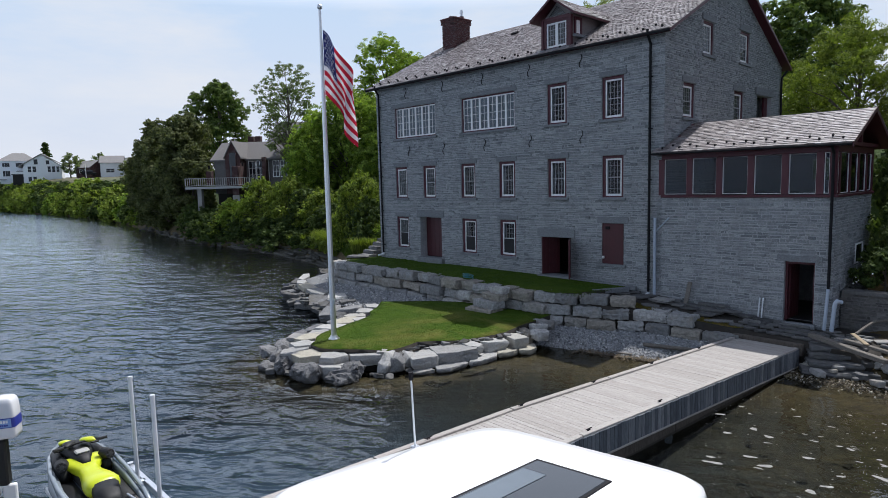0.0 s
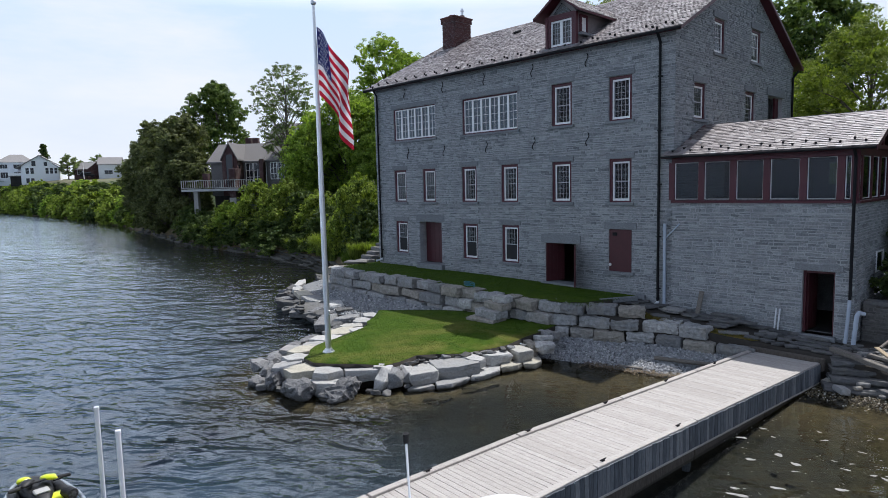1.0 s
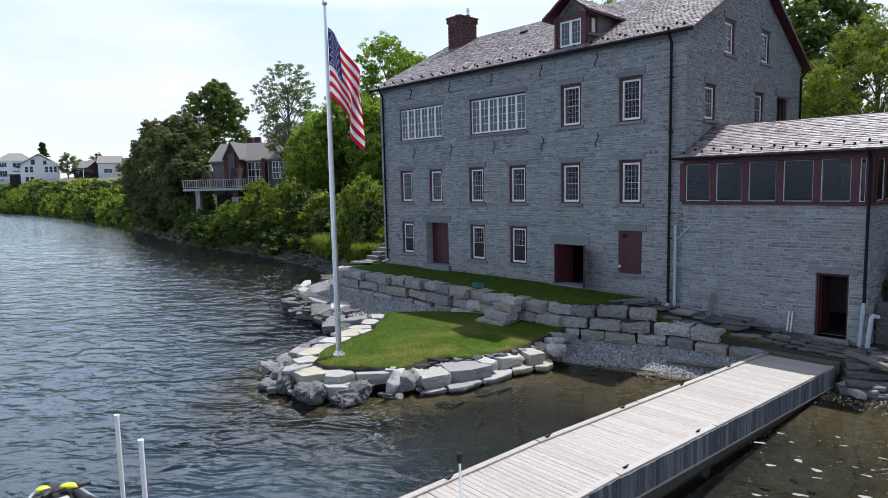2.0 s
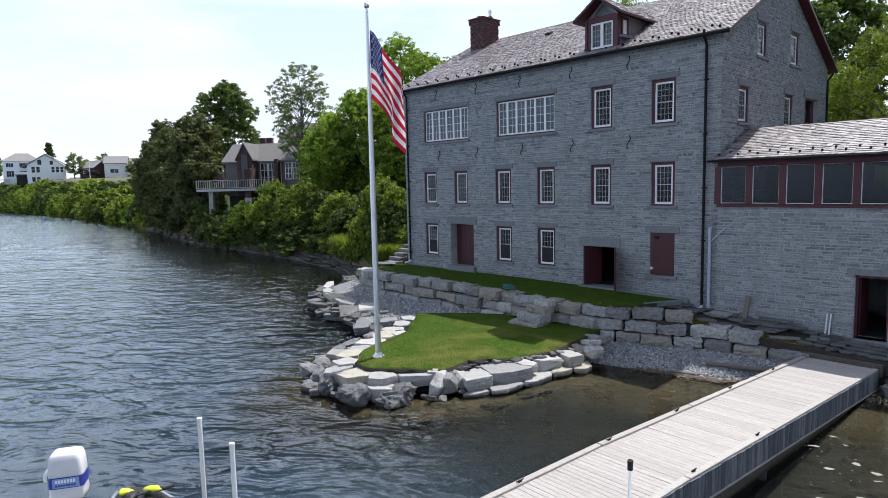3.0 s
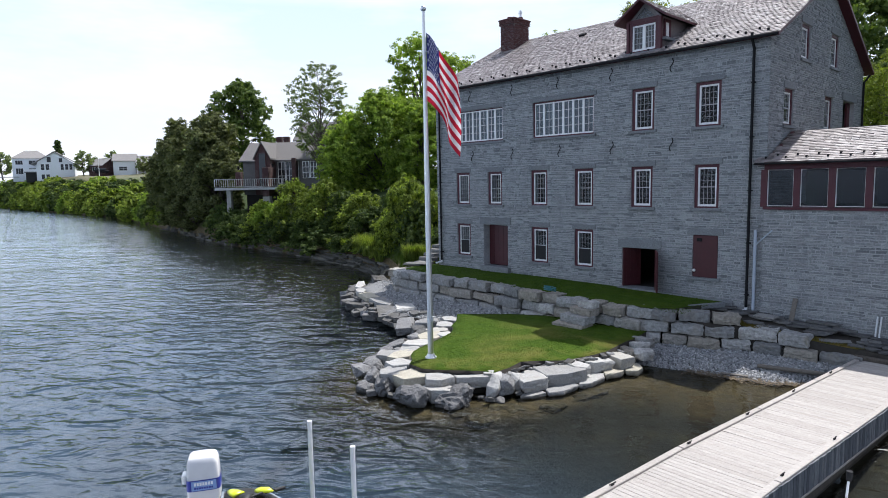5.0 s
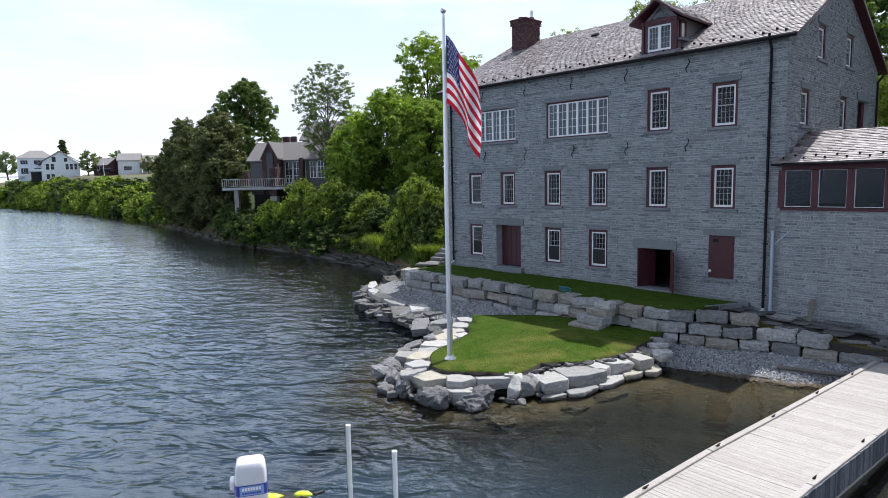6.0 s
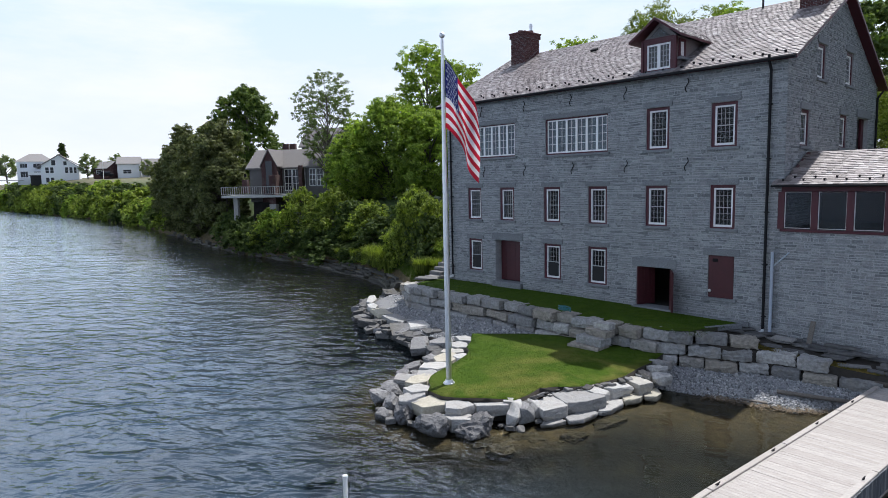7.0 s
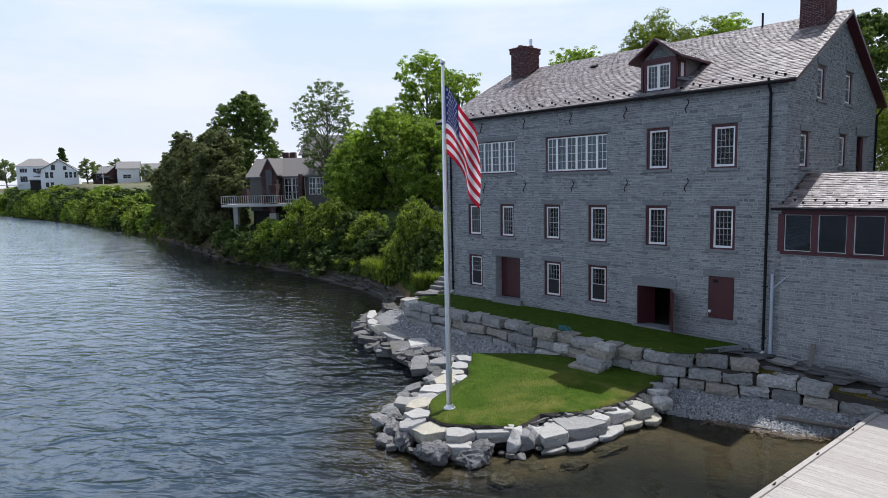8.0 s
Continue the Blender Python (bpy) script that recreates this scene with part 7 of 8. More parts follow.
timber((6.3, -1.75, 0.60), (8.75, -2.85, 0.34), 0.2, 0.14, "long weathered grey beam lying on the bank")
timber((7.3, -1.6, 0.56), (9.4, -2.6, 0.46), 0.16, 0.1, "weathered grey timber beside the long beam")
timber((7.35, -0.75, 0.62), (8.05, -2.05, 0.6), 0.15, 0.05, "raw tan board resting across the timbers", NEWWOOD)
tagged(part("driftwood", tube([Vector(p) for p in ((7.45, -0.75, 0.62), (7.6, -0.1, 0.78), (7.75, 0.45, 0.9), (8.3, 0.75, 0.98))], 0.05, 7), WOOD), "bleached driftwood branch leaning on the garden wall", "wood", "driftwood")
for x, y, z, w, d, yaw in ((7.1, -0.95, 0.42, 0.5, 0.35, 20), (7.65, -0.75, 0.42, 0.6, 0.4, -15), (8.2, -0.55, 0.42, 0.5, 0.4, 35), (7.5, -1.25, 0.42, 0.4, 0.3, 60)):
    tagged(part("slab", hull(rng, w, d, 0.08, "flag", 0.008), CONCRETE, m=pose(x, y, z, rng.uniform(-4, 4), rng.uniform(-4, 4), yaw)), "pale flat stone lying in the sun by the timbers", "slab", "sunlit slabs")
for x, y, top, l in ((7.38, -2.68, -0.22, 2.05), (7.22, -2.36, -0.02, 1.6), (7.02, -2.08, 0.18, 1.3), (6.9, -1.78, 0.36, 1.2)):
    ob = part("step", hull(rng, l, 0.7, 0.17, "block", 0.015, 0.05), PAVE, m=pose(x, y, top - 0.085, 0, 0, 24 + rng.uniform(-4, 4)))
    tagged(ob, "rough dark stone slab step down to the water", "step", "water steps")
for x, y, w in ((8.45, -1.95, 0.5), (8.25, -1.2, 0.4), (7.95, -1.6, 0.35), (8.75, -2.35, 0.55)):
    boulder(x, y, 0.0, w, w * 0.8, w * 0.6, rng.uniform(0, 180), "boulder", BOULDER, 10)
for x, y in ((6.5, -2.6), (9.0, -2.4), (9.3, -1.8), (9.6, -2.7), (9.9, -1.4), (8.6, -3.3), (10.4, -2.2), (7.0, -3.3)):
    boulder(x, y, -0.25 + 0.25 * (y > -2.5), rng.uniform(0.3, 0.55), rng.uniform(0.3, 0.5), 0.2, rng.uniform(0, 180), "slab", rng.choice((ARMOUR, DARKROCK, BOULDER)), 15)
for k in range(40):
    x, y = rng.uniform(6.3, 10.5), rng.uniform(-3.4, -0.6)
    w = rng.uniform(0.15, 0.4)
    boulder(x, y, max(-0.4, apron_height(x, -1) - 0.45 + 0.32 * (y + 2.6)) if y < -1.6 else apron_height(x, y) + 0.02, w, w * 0.8, w * 0.4, rng.uniform(0, 180), "slab", rng.choice((DARKROCK, DARKROCK, ARMOUR)), 14, 0.0)
gwall = part("garden_wall", boxed(6.6, 0.95, -0.4, 14, 1.4, 1.72), SHADED_RUBBLE)
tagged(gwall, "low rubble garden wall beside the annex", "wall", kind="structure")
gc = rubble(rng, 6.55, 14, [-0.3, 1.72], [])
raw("stonework", *bricks(gc, lambda u, z, d: (u, 0.95 - d, z)), SHADED_RUBBLE, gwall)["kind"] = "stuff"
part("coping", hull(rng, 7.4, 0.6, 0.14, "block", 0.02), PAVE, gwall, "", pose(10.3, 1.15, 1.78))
shrub = tree("bush", "dark leafy shrub with small white flowers above the garden wall", 1.5, 1.2, 0.0, 3600, 0.11, LEAF_DARK, 95, 12, shape="bush", trunk=0.05, category="bush")
shrub.matrix_basis = pose(7.6, 2.2, 1.7)
# dark leaves stand for shade; last, an unseen tree added to darken the annex
plant(shrub, 9.2, 2.3, 1.7, 1.1, 80), plant(shrub, 10.9, 2.6, 1.7, 1.2, 160), plant(dim, 9.2, 6.5, 3.0, 0.75, 20), plant(dim, 12.0, 5.5, 2.8, 0.8, 120), plant(dim, 8.6, 9.5, 4.5, 0.9, 60), plant(dim, 7.9, 4.6, 2.0, 0.6, 200, 1.5), plant(dim, 8.3, 6.6, 2.8, 0.8, 310, 1.6), plant(dim, 7.6, 9.0, 4.0, 0.9, 30, 1.4), plant(dim, 9.4, 4.0, 1.8, 0.6, 100, 1.2), plant(dark, 15.5, 9.0, 3.0, 0.62, 40)
fl = bmesh.new()
for _ in range(9):
    g = bmesh.ops.create_icosphere(fl, subdivisions=1, radius=rng.uniform(0.025, 0.045))["verts"]
    a = rng.uniform(2.6, 5.4)
    bmesh.ops.translate(fl, vec=(1.0 * math.cos(a), 1.0 * math.sin(a), rng.uniform(0.3, 1.1)), verts=g)
part("blossom", fl, WHITE, shrub, "small white blossoms")["kind"] = "stuff"
# stone steps up the bank at the mill's far corner
for k in range(5):
    ob = part("step", hull(rng, 1.1, 0.7, 0.24, "block", 0.03, 0.03), PAVE, m=pose(-20.75 - 0.12 * k, -0.35 + 0.52 * k, 1.45 + 0.22 * k, 0, 0, rng.uniform(-6, 6)))
    tagged(ob, "rough stone step climbing the bank beside the mill", "step", "bank steps")
tagged(part("flagstone", hull(rng, 1.6, 1.0, 0.14, "slab", 0.02), PAVE, m=pose(-20.6, -1.2, 1.5, 0, 0, 15)), "flat landing stone at the foot of the bank steps", "slab")
blades("grass", 9000, (-29, -20.2, -1.2, 6.5), lambda x, y: y > shore(x) + 0.9 and (x < -21.4 or y > 1.5), ground_height, 0.4, "tall uncut grass on the bank beside the steps")


def grass_clump(x, y, tall, n, seed):
    """A tuft of long arching blades, each bent in two."""
    r = random.Random(seed)
    verts, faces = [], []
    for _ in range(n):
        a, d = r.uniform(0, 6.28), tall * 0.5 * math.sqrt(r.random())
        px, py, h, lean = d * math.cos(a), d * math.sin(a), tall * r.uniform(0.6, 1.1), r.uniform(0.15, 0.6) * tall
        b, w, k = a + r.gauss(0, 0.7), 0.022, len(verts)
        sx, sy, ux, uy = -math.sin(b) * w, math.cos(b) * w, math.cos(b) * lean, math.sin(b) * lean
        verts += [(px - sx, py - sy, -0.2), (px + sx, py + sy, -0.2), (px + sx + ux * 0.35, py + sy + uy * 0.35, h * 0.65), (px - sx + ux * 0.35, py - sy + uy * 0.35, h * 0.65), (px + ux, py + uy, h)]
        faces += [(k, k + 1, k + 2, k + 3), (k + 3, k + 2, k + 4)]
    ob = raw("grass_clump", verts, faces, LEAF_LIGHT)
    ob.matrix_basis = pose(x, y, ground_height(x, y))
    return tagged(ob, "tall yellow-green grass clump on the rocky bank", "grass", "bank grass clumps")


for k, (x, y, tall) in enumerate(((-33.6, 4.6, 1.5), (-32.3, 4.2, 1.6), (-31.2, 3.9, 1.3), (-34.8, 4.9, 1.2), (-30.2, 3.5, 1.0), (-23.4, 0.9, 1.0), (-22.6, 1.6, 1.1), (-37.2, 5.3, 1.1), (-40.0, 5.6, 1.0))):
    grass_clump(x, y, tall, 420, 300 + k)
# layered rock ledge along the waterline of the bank
x = -24.5
while x > -100:
    y = shore(x)
    w = rng.uniform(1.2, 2.8) * (1 + (-x - 24) / 80)
    heading = math.degrees(math.atan2(shore(x + 1) - shore(x - 1), 2))
    for k in range(5 if x > -48 else 3):
        # thin level beds near the mill, broken blocks further off
        if x > -48:
            ob = part("ledge_rock", hull(rng, w * rng.uniform(0.7, 1.25), rng.uniform(0.8, 1.2), rng.uniform(0.14, 0.22), "block", 0.02, 0.05 if x > -38 else 0.0), SHADED_LEDGE, m=pose(x + rng.uniform(-0.6, 0.6), y + 0.15 + 0.2 * k + rng.uniform(-0.18, 0.18), -0.46 + 0.19 * k, rng.uniform(-3, 3), rng.uniform(-3, 3), heading + rng.uniform(-9, 9)))
        else:
            ob = part("ledge_rock", hull(rng, w * rng.uniform(0.5, 1.0), rng.uniform(0.7, 1.3), rng.uniform(0.2, 0.42), rng.choice(("block", "slab")), 0.03, 0.0 if x < -60 else 0.07), SHADED_LEDGE, m=pose(x + rng.uniform(-0.5, 0.5), y + 0.2 + 0.45 * k + rng.uniform(-0.3, 0.3), -0.42 + 0.26 * k, rng.uniform(-9, 9), rng.uniform(-9, 9), heading + rng.uniform(-25, 25)))
        tagged(ob, "layered rock ledge along the waterline, darkened for tree shade", "rock", "bank ledges")
    x -= w * 0.85

# ---- jet ski on its lift ----
LIME = paint("lime yellow gelcoat", (0.55, 0.62, 0.02), 0.3, 0.04)
HULL_GREY = paint("silver grey gelcoat", (0.27, 0.31, 0.35), 0.25, 0.08)
RUBBER = paint("black moulded plastic", (0.007, 0.007, 0.008), 0.6, 0.1)
SPOKE = paint("dark grey plastic", (0.035, 0.035, 0.038), 0.5, 0.1)


def loft(name, sections, material, parent, label="", m=None, caps=True):
    """A skin over rings of points that all have the same length."""
    bm = bmesh.new()
    rings = [[bm.verts.new(p) for p in ring] for ring in sections]
    n = len(sections[0])
    for a, b in zip(rings, rings[1:]):
        for k in range(n):
            bm.faces.new((a[k], a[(k + 1) % n], b[(k + 1) % n], b[k]))
    if caps:
        bm.faces.new(rings[0][::-1]), bm.faces.new(rings[-1])
    bmesh.ops.recalc_face_normals(bm, faces=bm.faces)
    for f in bm.faces:
        f.smooth = True
    return part(name, bm, material, parent, label, m)


def oval(x, wide, z0, z1, n=14, sharp=0.7, yc=0.0):
    """A ring across x: half width, bottom and top heights."""
    out = []
    for k in range(n):
        a = 2 * math.pi * k / n
        c, s_ = math.cos(a), math.sin(a)
        out.append((x, yc + wide * math.copysign(abs(c) ** sharp, c), (z0 + z1) / 2 + (z1 - z0) / 2 * math.copysign(abs(s_) ** sharp, s_)))
    return out


ski = thing("jet_ski", "lime yellow and black jet ski with silver hull on a lift", "jet ski", m=pose(0.50, -22.71, 0.52, 0, 0, 180) @ Matrix.Diagonal((1.12, 0.96, 0.92, 1)))
loft("hull", [oval(-1.55, 0.42, 0.1, 0.40), oval(-1.5, 0.54, 0.05, 0.44), oval(-0.6, 0.6, 0.0, 0.46), oval(0.5, 0.56, 0.02, 0.50), oval(1.1, 0.42, 0.1, 0.56), oval(1.5, 0.22, 0.28, 0.60), oval(1.66, 0.06, 0.42, 0.60)], HULL_GREY, ski, "silver grey hull")
for side in (1, -1):
    rim = [(-1.5, 0.50, 0.5), (-1.0, 0.56, 0.56), (-0.3, 0.58, 0.64), (0.3, 0.55, 0.72), (0.8, 0.44, 0.76), (1.2, 0.27, 0.74), (1.5, 0.1, 0.68)]
    loft("gunwale", [oval(x, 0.04, z - 0.04, z + 0.04, 8, 1, y * side) for x, y, z in rim], HULL_GREY, ski, "silver gunwale")
    loft("side_panel", [oval(-1.45, 0.05, 0.30, 0.5, 8, 0.8, 0.47 * side), oval(-0.3, 0.05, 0.32, 0.6, 8, 0.8, 0.53 * side), oval(0.6, 0.05, 0.36, 0.7, 8, 0.8, 0.46 * side)], HULL_GREY, ski)
    loft("footwell", [oval(-1.5, 0.14, 0.40, 0.46, 8, 0.6, 0.34 * side), oval(0.5, 0.14, 0.42, 0.5, 8, 0.6, 0.34 * side)], RUBBER, ski)
    loft("speaker_arm", [oval(0.15, 0.10, 0.45, 0.72, 10, 0.8, 0.36 * side), oval(0.45, 0.12, 0.46, 0.86, 10, 0.8, 0.36 * side), oval(0.9, 0.10, 0.5, 0.86, 10, 0.8, 0.32 * side)], RUBBER, ski)
    bm = bmesh.new()
    rod(bm, (-0.02, 0, 0), (0.16, 0, 0), 0.10, 0.12, 20), rod(bm, (-0.05, 0, 0), (-0.02, 0, 0), 0.085, 0.10, 18)
    speaker = part("speaker", bm, RUBBER, ski, "round black speaker pod", pose(0.12, 0.40 * side, 0.84, 0, 12, -14 * side))
    bm = bmesh.new()
    rod(bm, (-0.058, 0, 0), (-0.05, 0, 0), 0.03, 0.045, 12)
    for k in range(3):
        q = pose(-0.055, 0, 0, 60 * k)
        box(bm, -0.004, -0.08, -0.007, 0.004, 0.08, 0.007, m=q)
    part("cone", bm, SPOKE, speaker, "grey speaker spokes")
loft("deck", [oval(-1.5, 0.26, 0.3, 0.5), oval(-0.9, 0.24, 0.36, 0.58), oval(-0.4, 0.2, 0.4, 0.6), oval(0.3, 0.24, 0.42, 0.74), oval(0.9, 0.34, 0.46, 0.84), oval(1.35, 0.2, 0.5, 0.74), oval(1.55, 0.06, 0.55, 0.66)], RUBBER, ski, "black moulded deck")
loft("seat", [oval(-0.90, 0.24, 0.6, 0.82), oval(-0.78, 0.285, 0.50, 0.875), oval(-0.52, 0.27, 0.46, 0.85), oval(-0.25, 0.205, 0.46, 0.80), oval(-0.05, 0.18, 0.5, 0.80), oval(0.08, 0.24, 0.58, 0.82), oval(0.2, 0.33, 0.66, 0.84), oval(0.3, 0.37, 0.72, 0.86), oval(0.36, 0.36, 0.78, 0.86)], LIME, ski, "lime yellow waisted saddle")
loft("rear_seat", [oval(-1.3, 0.12, 0.54, 0.66), oval(-1.2, 0.17, 0.52, 0.74), oval(-1.05, 0.2, 0.52, 0.79), oval(-0.88, 0.23, 0.54, 0.84)], RUBBER, ski, "black rear saddle")
loft("cowl", [oval(0.06, 0.07, 0.72, 0.86), oval(0.2, 0.12, 0.74, 0.93), oval(0.42, 0.22, 0.76, 0.98), oval(0.85, 0.26, 0.72, 0.98), oval(1.3, 0.15, 0.64, 0.82)], RUBBER, ski, "black front cowl")
part("dash", boxed(0.24, -0.12, 0.93, 0.4, 0.12, 0.985, bevel=0.02), TRIM, ski, "grey instrument panel")
bars = part("handlebar", tube([(0.36, -0.42, 1.10), (0.48, -0.14, 1.07), (0.48, 0.14, 1.07), (0.36, 0.42, 1.10)], 0.02, 8), RUBBER, ski, "black handlebar")
for side in (1, -1):
    part("grip", tube([(0.37, 0.27 * side + 0.02 * side, 1.09), (0.34, 0.46 * side, 1.10)], 0.03, 8), RUBBER, bars)
    loft("handle_cover", [oval(0.40, 0.04, 1.06, 1.10, 8, 1, 0.24 * side), oval(0.52, 0.13, 1.0, 1.13, 10, 0.9, 0.16 * side), oval(0.64, 0.09, 1.0, 1.09, 10, 0.9, 0.14 * side)], LIME if side == -1 else RUBBER, bars)
    part("mirror", boxed(0.60, 0.32 * side - 0.08, 0.92, 0.72, 0.32 * side + 0.08, 0.97, bevel=0.02), RUBBER, ski)
loft("hood_panel", [oval(0.82, 0.12, 0.94, 1.02, 10, 0.9, 0.14), oval(1.05, 0.10, 0.86, 0.96, 10, 0.9, 0.12), oval(1.3, 0.05, 0.74, 0.84, 10, 0.9, 0.06)], LIME, ski, "lime yellow hood panel")
part("tow_frame", tube([(-1.2, -0.24, 0.62), (-1.5, -0.3, 0.6), (-1.55, 0.0, 0.6), (-1.5, 0.3, 0.6), (-1.2, 0.24, 0.62)], 0.022, 7), SILVER, ski, "bright metal rear frame")

lift = thing("boat_lift", "aluminium boat lift with two white guide posts", "lift", m=pose(1.0, -22.8, 0))
LI = lift.matrix_basis.inverted()
for x, y, top in ((0.29, -21.84, 2.63), (1.63, -21.9, 2.6)):
    bm = bmesh.new()
    rod(bm, (x, y, 0.55), (x, y, top - 0.03), 0.037, sides=14)
    post = part("guide_post", bm, PVC_WHITE, lift, "white plastic guide post", LI)
    bm = bmesh.new()
    rod(bm, (x, y, top - 0.04), (x, y, top), 0.046, 0.042, 14)
    part("cap", bm, PVC_WHITE, post)
for x in (0.29, 1.63):
    part("cross_beam", boxed(x - 0.06, -24.2, 0.42, x + 0.06, -21.7, 0.56, bevel=0.01), SILVER, lift, "aluminium cross beam", LI)
for y in (-22.55, -23.15):
    part("bunk", boxed(-0.5, y - 0.07, 0.56, 2.4, y + 0.07, 0.66, bevel=0.01), WHITE, lift, "", LI)
for x in (-0.6, 2.6):
    for y in (-21.7, -24.2):
        bm = bmesh.new()
        rod(bm, (x, y, -4), (x, y, 0.6), 0.06)
        part("leg", bm, SILVER, lift, "", LI)
for y in (-21.7, -24.2):
    part("side_beam", boxed(-0.66, y - 0.05, 0.42, 2.66, y + 0.05, 0.56, bevel=0.01), SILVER, lift, "", LI)

# ---- outboard motor on the stern of a lifted boat ----
BLUE = paint("royal blue decal", (0.03, 0.045, 0.30), 0.35, 0.03)
PALEBLUE = paint("light blue decal", (0.25, 0.38, 0.68), 0.35, 0.08, 20)
motor = thing("outboard_motor", "white outboard motor with a blue band, tilted upright", "outboard motor", m=pose(0.93, -23.94, 2.24, 0, 0, 62) @ Matrix.Diagonal((0.88, 0.88, 0.88, 1)))
cowl_rings = []
for z, k in ((0.06, 0.96), (0.12, 1.0), (0.52, 0.98), (0.68, 0.93), (0.755, 0.84), (0.785, 0.7)):
    cowl_rings.append([(0.25 * k * math.copysign(abs(math.cos(a)) ** 0.32, math.cos(a)), 0.20 * k * math.copysign(abs(math.sin(a)) ** 0.32, math.sin(a)), z) for a in np.linspace(0, 2 * math.pi, 25)[:-1]])
loft("cowling", cowl_rings, paint("white gelcoat", (0.72, 0.72, 0.73), 0.25, 0.04), motor, "white engine cowling")
band = []
for z in (0.26, 0.44):
    band.append([(0.254 * math.copysign(abs(math.cos(a)) ** 0.32, math.cos(a)), 0.204 * math.copysign(abs(math.sin(a)) ** 0.32, math.sin(a)), z) for a in np.linspace(0, 2 * math.pi, 25)[:-1]])
decal = loft("decal_band", band, BLUE, motor, "royal blue band", caps=False)
part("decal_panel", boxed(-0.17, -0.212, 0.275, 0.2, -0.207, 0.425), PALEBLUE, decal, "light blue panel")
for z, h, n in ((0.355, 0.05, 7), (0.3, 0.028, 8)):
    for k in range(n):
        part("mark", boxed(-0.13 + k * 0.29 / n, -0.2165, z, -0.13 + (k + 0.72) * 0.29 / n, -0.213, z + h), BLUE if n == 8 else WHITE, decal)
part("midsection", boxed(-0.15, -0.1, -0.85, 0.03, 0.1, 0.0, bevel=0.03), RUBBER, motor, "black midsection")
part("bracket", boxed(-0.42, -0.16, -0.75, -0.15, 0.16, -0.25, bevel=0.03), SILVER, motor, "metal clamp bracket")
part("hinge", boxed(-0.32, -0.12, 0.35, -0.24, 0.1, 0.5, bevel=0.02), WHITE, motor)
loft("gearcase", [oval(-0.3, 0.05, -1.5, -1.38, 10, 1), oval(0.0, 0.1, -1.55, -1.32, 10, 1), oval(0.3, 0.06, -1.5, -1.38, 10, 1)], WHITE, motor)
part("leg", boxed(-0.1, -0.05, -1.4, 0.12, 0.05, -0.85, bevel=0.02), WHITE, motor)
part("cable", tube([(-0.2, 0.14, -0.1), (-0.28, 0.18, -0.5), (-0.3, 0.16, -0.9)], 0.012, 6), SILVER, motor)
skiff = thing("motor_boat", "white open boat on a lift, its stern carrying the motor", "boat", m=pose(1.0, -23.88, 1.0, 0, 0, 62))
loft("hull", [oval(-0.45, 0.75, 0.0, 0.62, 16, 0.5), oval(-1.6, 0.85, -0.05, 0.66, 16, 0.5), oval(-3.4, 0.6, 0.05, 0.75, 16, 0.6), oval(-4.3, 0.08, 0.4, 0.85, 16, 0.8)], WHITE, skiff, "white hull")
part("transom_pad", boxed(-0.46, -0.3, 0.3, -0.4, 0.3, 0.95, bevel=0.02), SILVER, skiff)
for x in (-1.0, -2.8):
    part("lift_beam", boxed(x - 0.06, -1.3, -0.2, x + 0.06, 1.3, -0.06), SILVER, skiff)
    for y in (-1.25, 1.25):
        part("lift_leg", boxed(x - 0.05, y - 0.05, -5.0, x + 0.05, y + 0.05, 0.1), SILVER, skiff)

# ---- cabin cruiser moored by the dock ----
GEL = paint("glossy white gelcoat", (0.86, 0.86, 0.86), 0.18, 0.02)
cruiser = thing("cabin_cruiser", "white cabin cruiser with a glossy hardtop and tinted sunroof", "boat", m=pose(9.62, -21.75, 0, 0, 0, -4))
CI = cruiser.matrix_basis.inverted()
ROOF_SHEEN = paint("grey roof sheen", (0.13, 0.155, 0.18), 0.25, 0.05)
QUAD = [(8.14, -20.38), (10.58, -20.02), (7.66, -23.1), (10.72, -22.9)]


def top_spot(a, b):
    """A place on the hardtop's plan, a across and b along, each from -1 to 1."""
    p, q = (a + 1) / 2, (b + 1) / 2
    far, nigh = [QUAD[0][k] * (1 - p) + QUAD[1][k] * p for k in (0, 1)], [QUAD[2][k] * (1 - p) + QUAD[3][k] * p for k in (0, 1)]
    return [nigh[k] * (1 - q) + far[k] * q for k in (0, 1)]


n, rows = 40, []
for k, zz in ((0.0, 3.48), (0.45, 3.475), (0.8, 3.455), (0.93, 3.42), (0.985, 3.36), (1.0, 3.29), (0.97, 3.24), (0.9, 3.22)):
    ring = []
    for j in range(n):
        a = 2 * math.pi * (j + 0.5) / n
        c, s_ = math.cos(a), math.sin(a)
        ring.append(CI @ Vector((*top_spot(max(k, 0.02) * math.copysign(abs(c) ** 0.24, c), max(k, 0.02) * math.copysign(abs(s_) ** 0.24, s_)), zz)))
    rows.append(ring)
loft("hardtop", rows, GEL, cruiser, "glossy white hardtop")
def roof_panel(a0, a1, b0, b1, z0, z1):
    bm = bmesh.new()
    ends = [[bm.verts.new(CI @ Vector((*top_spot(a, b), z))) for a, b in ((a0, b0), (a1, b0), (a1, b1), (a0, b1))] for z in (z0, z1)]
    bm.faces.new(ends[0][::-1]), bm.faces.new(ends[1])
    for q in range(4):
        bm.faces.new((ends[0][q], ends[0][(q + 1) % 4], ends[1][(q + 1) % 4], ends[1][q]))
    bmesh.ops.bevel(bm, geom=list(bm.edges), offset=0.006, segments=1, affect="EDGES")
    return bm


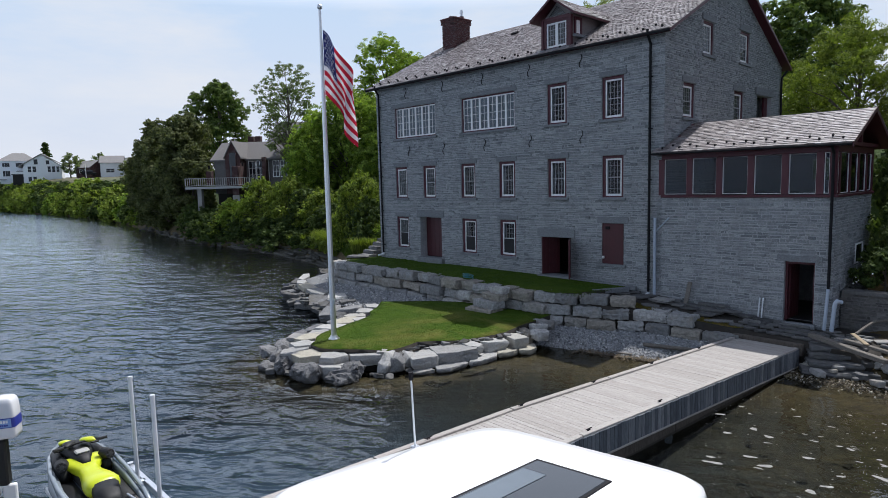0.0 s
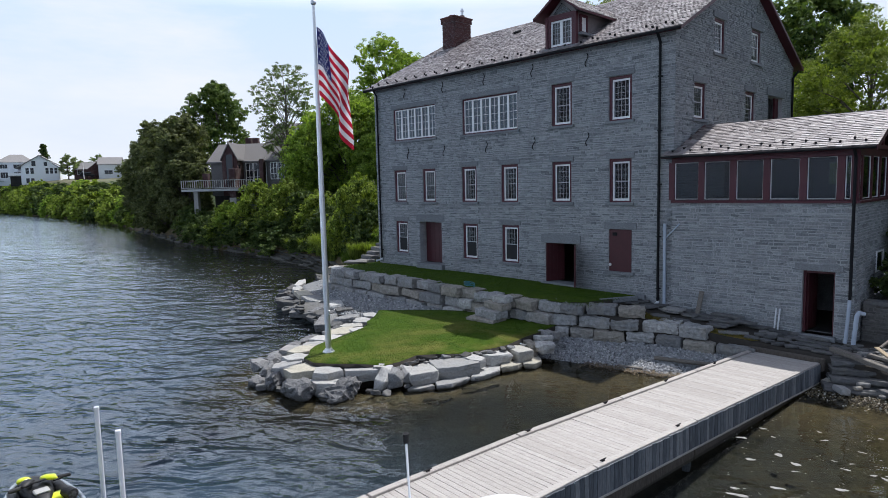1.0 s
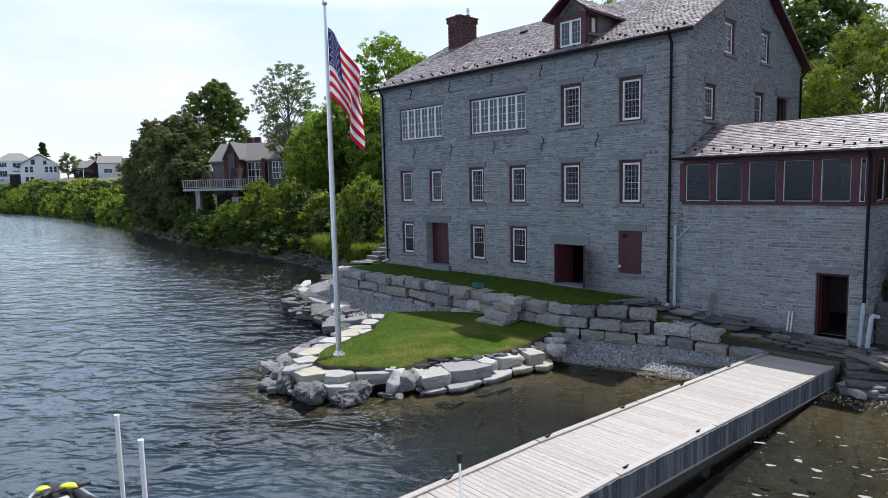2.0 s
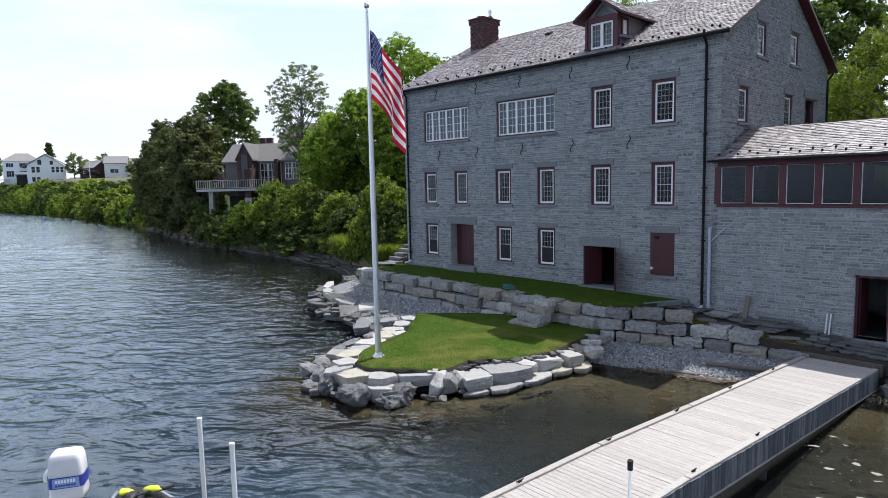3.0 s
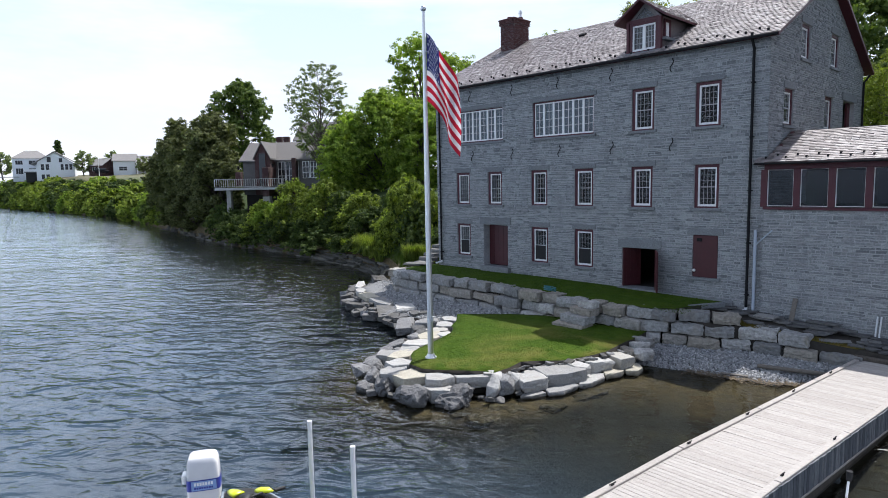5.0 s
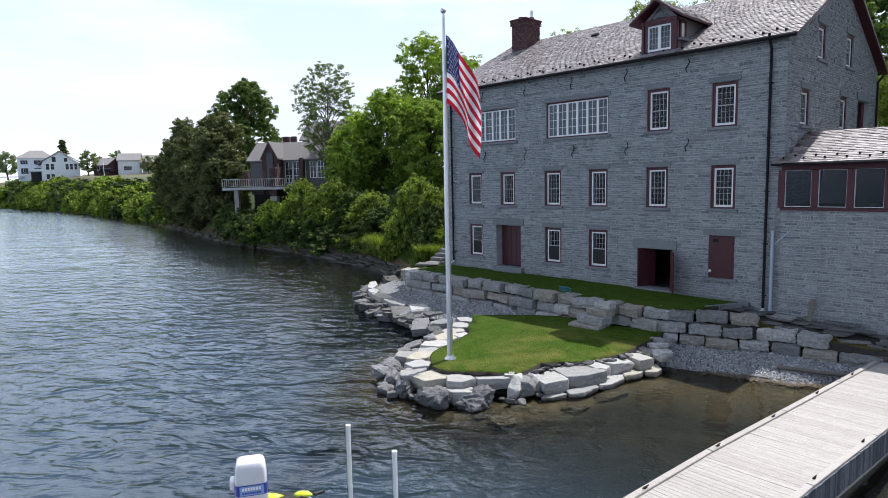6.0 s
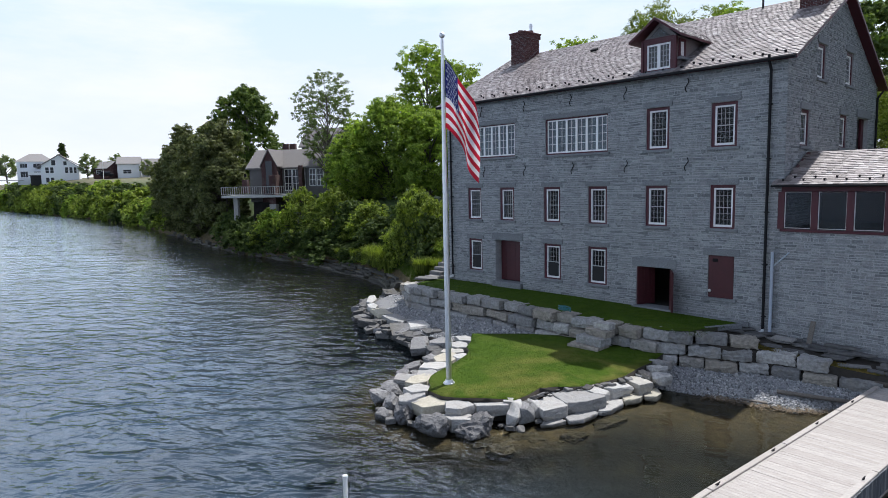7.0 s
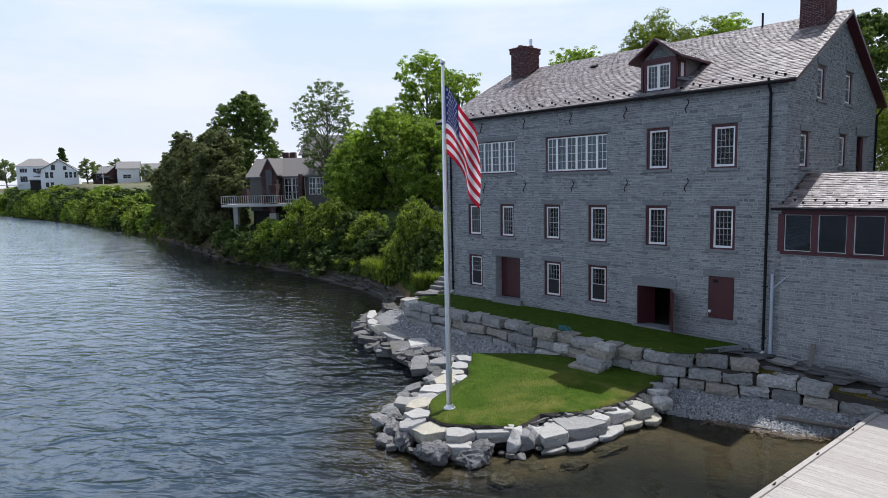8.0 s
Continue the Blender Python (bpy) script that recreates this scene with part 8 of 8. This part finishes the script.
sunroof = part("sunroof", roof_panel(-0.06, 0.47, -0.9, 0.46, 3.465, 3.488), DARKGLASS, cruiser, "dark tinted sunroof")
part("sunroof_seal", roof_panel(-0.085, 0.495, -0.94, 0.49, 3.45, 3.482), BLACK, sunroof)
for x, y in ((-0.75, 0.55), (-0.6, 0.5), (-0.95, -0.6), (-0.8, -0.65)):
    part("screw_cap", boxed(x - 0.02, y - 0.015, 3.45, x + 0.02, y + 0.015, 3.472, bevel=0.004), TRIM, cruiser)
aerial = part("aerial", tube([(8.05, -21.46, 3.42), (8.115, -21.545, 4.18)], 0.010, 8), PVC_WHITE, cruiser, "slim white aerial mast", CI)
bm = bmesh.new()
rod(bm, (8.115, -21.545, 4.17), (8.12, -21.55, 4.25), 0.022, 0.024, 12)
part("mast_light", bm, BLACK, aerial)
part("mast_foot", boxed(8.01, -21.5, 3.4, 8.09, -21.42, 3.44, bevel=0.01), SILVER, aerial)
# reflection on the sunroof's left side, laid on as a pale panel
part("roof_blind", roof_panel(-0.04, 0.14, -0.88, 0.3, 3.486, 3.492), ROOF_SHEEN, sunroof, "pale panel painting the sky's reflection on half the sunroof")
loft("hull", [[(y * w, s_, z) for y, z in ((-1, 0.9), (-0.92, 0.0), (-0.4, -0.7), (0.4, -0.7), (0.92, 0.0), (1, 0.9))] for s_, w in ((-4.2, 1.6), (0, 1.75), (2.2, 1.2), (3.4, 0.15))], GEL, cruiser, "white hull")
part("cabin", boxed(-1.15, -1.1, 0.9, 1.15, 1.0, 2.3, bevel=0.15), GEL, cruiser)
part("windshield", boxed(-1.1, -1.0, 2.3, 1.1, 0.95, 3.22, bevel=0.1), DARKGLASS, cruiser, "dark wraparound glazing")

# ---- stones of the annex wall that stand nearest ----
for u0, u1, z0, z1, d in NEAR_STONES:
    mesh = bpy.data.meshes.new("stone")
    v, f = bricks([(u0, u1, z0, z1, d)], lambda u, z, q: (u, AF - q, z + 0.03 * noise.noise((u * 1.1, z * 2.5, 0)) + 0.012 * noise.noise((u * 4.0, z * 3.0, 5))))
    mesh.from_pydata(v, [], f)
    mesh.materials.append(MILL_STONE_EACH.m)
    share("stone", mesh, awall)
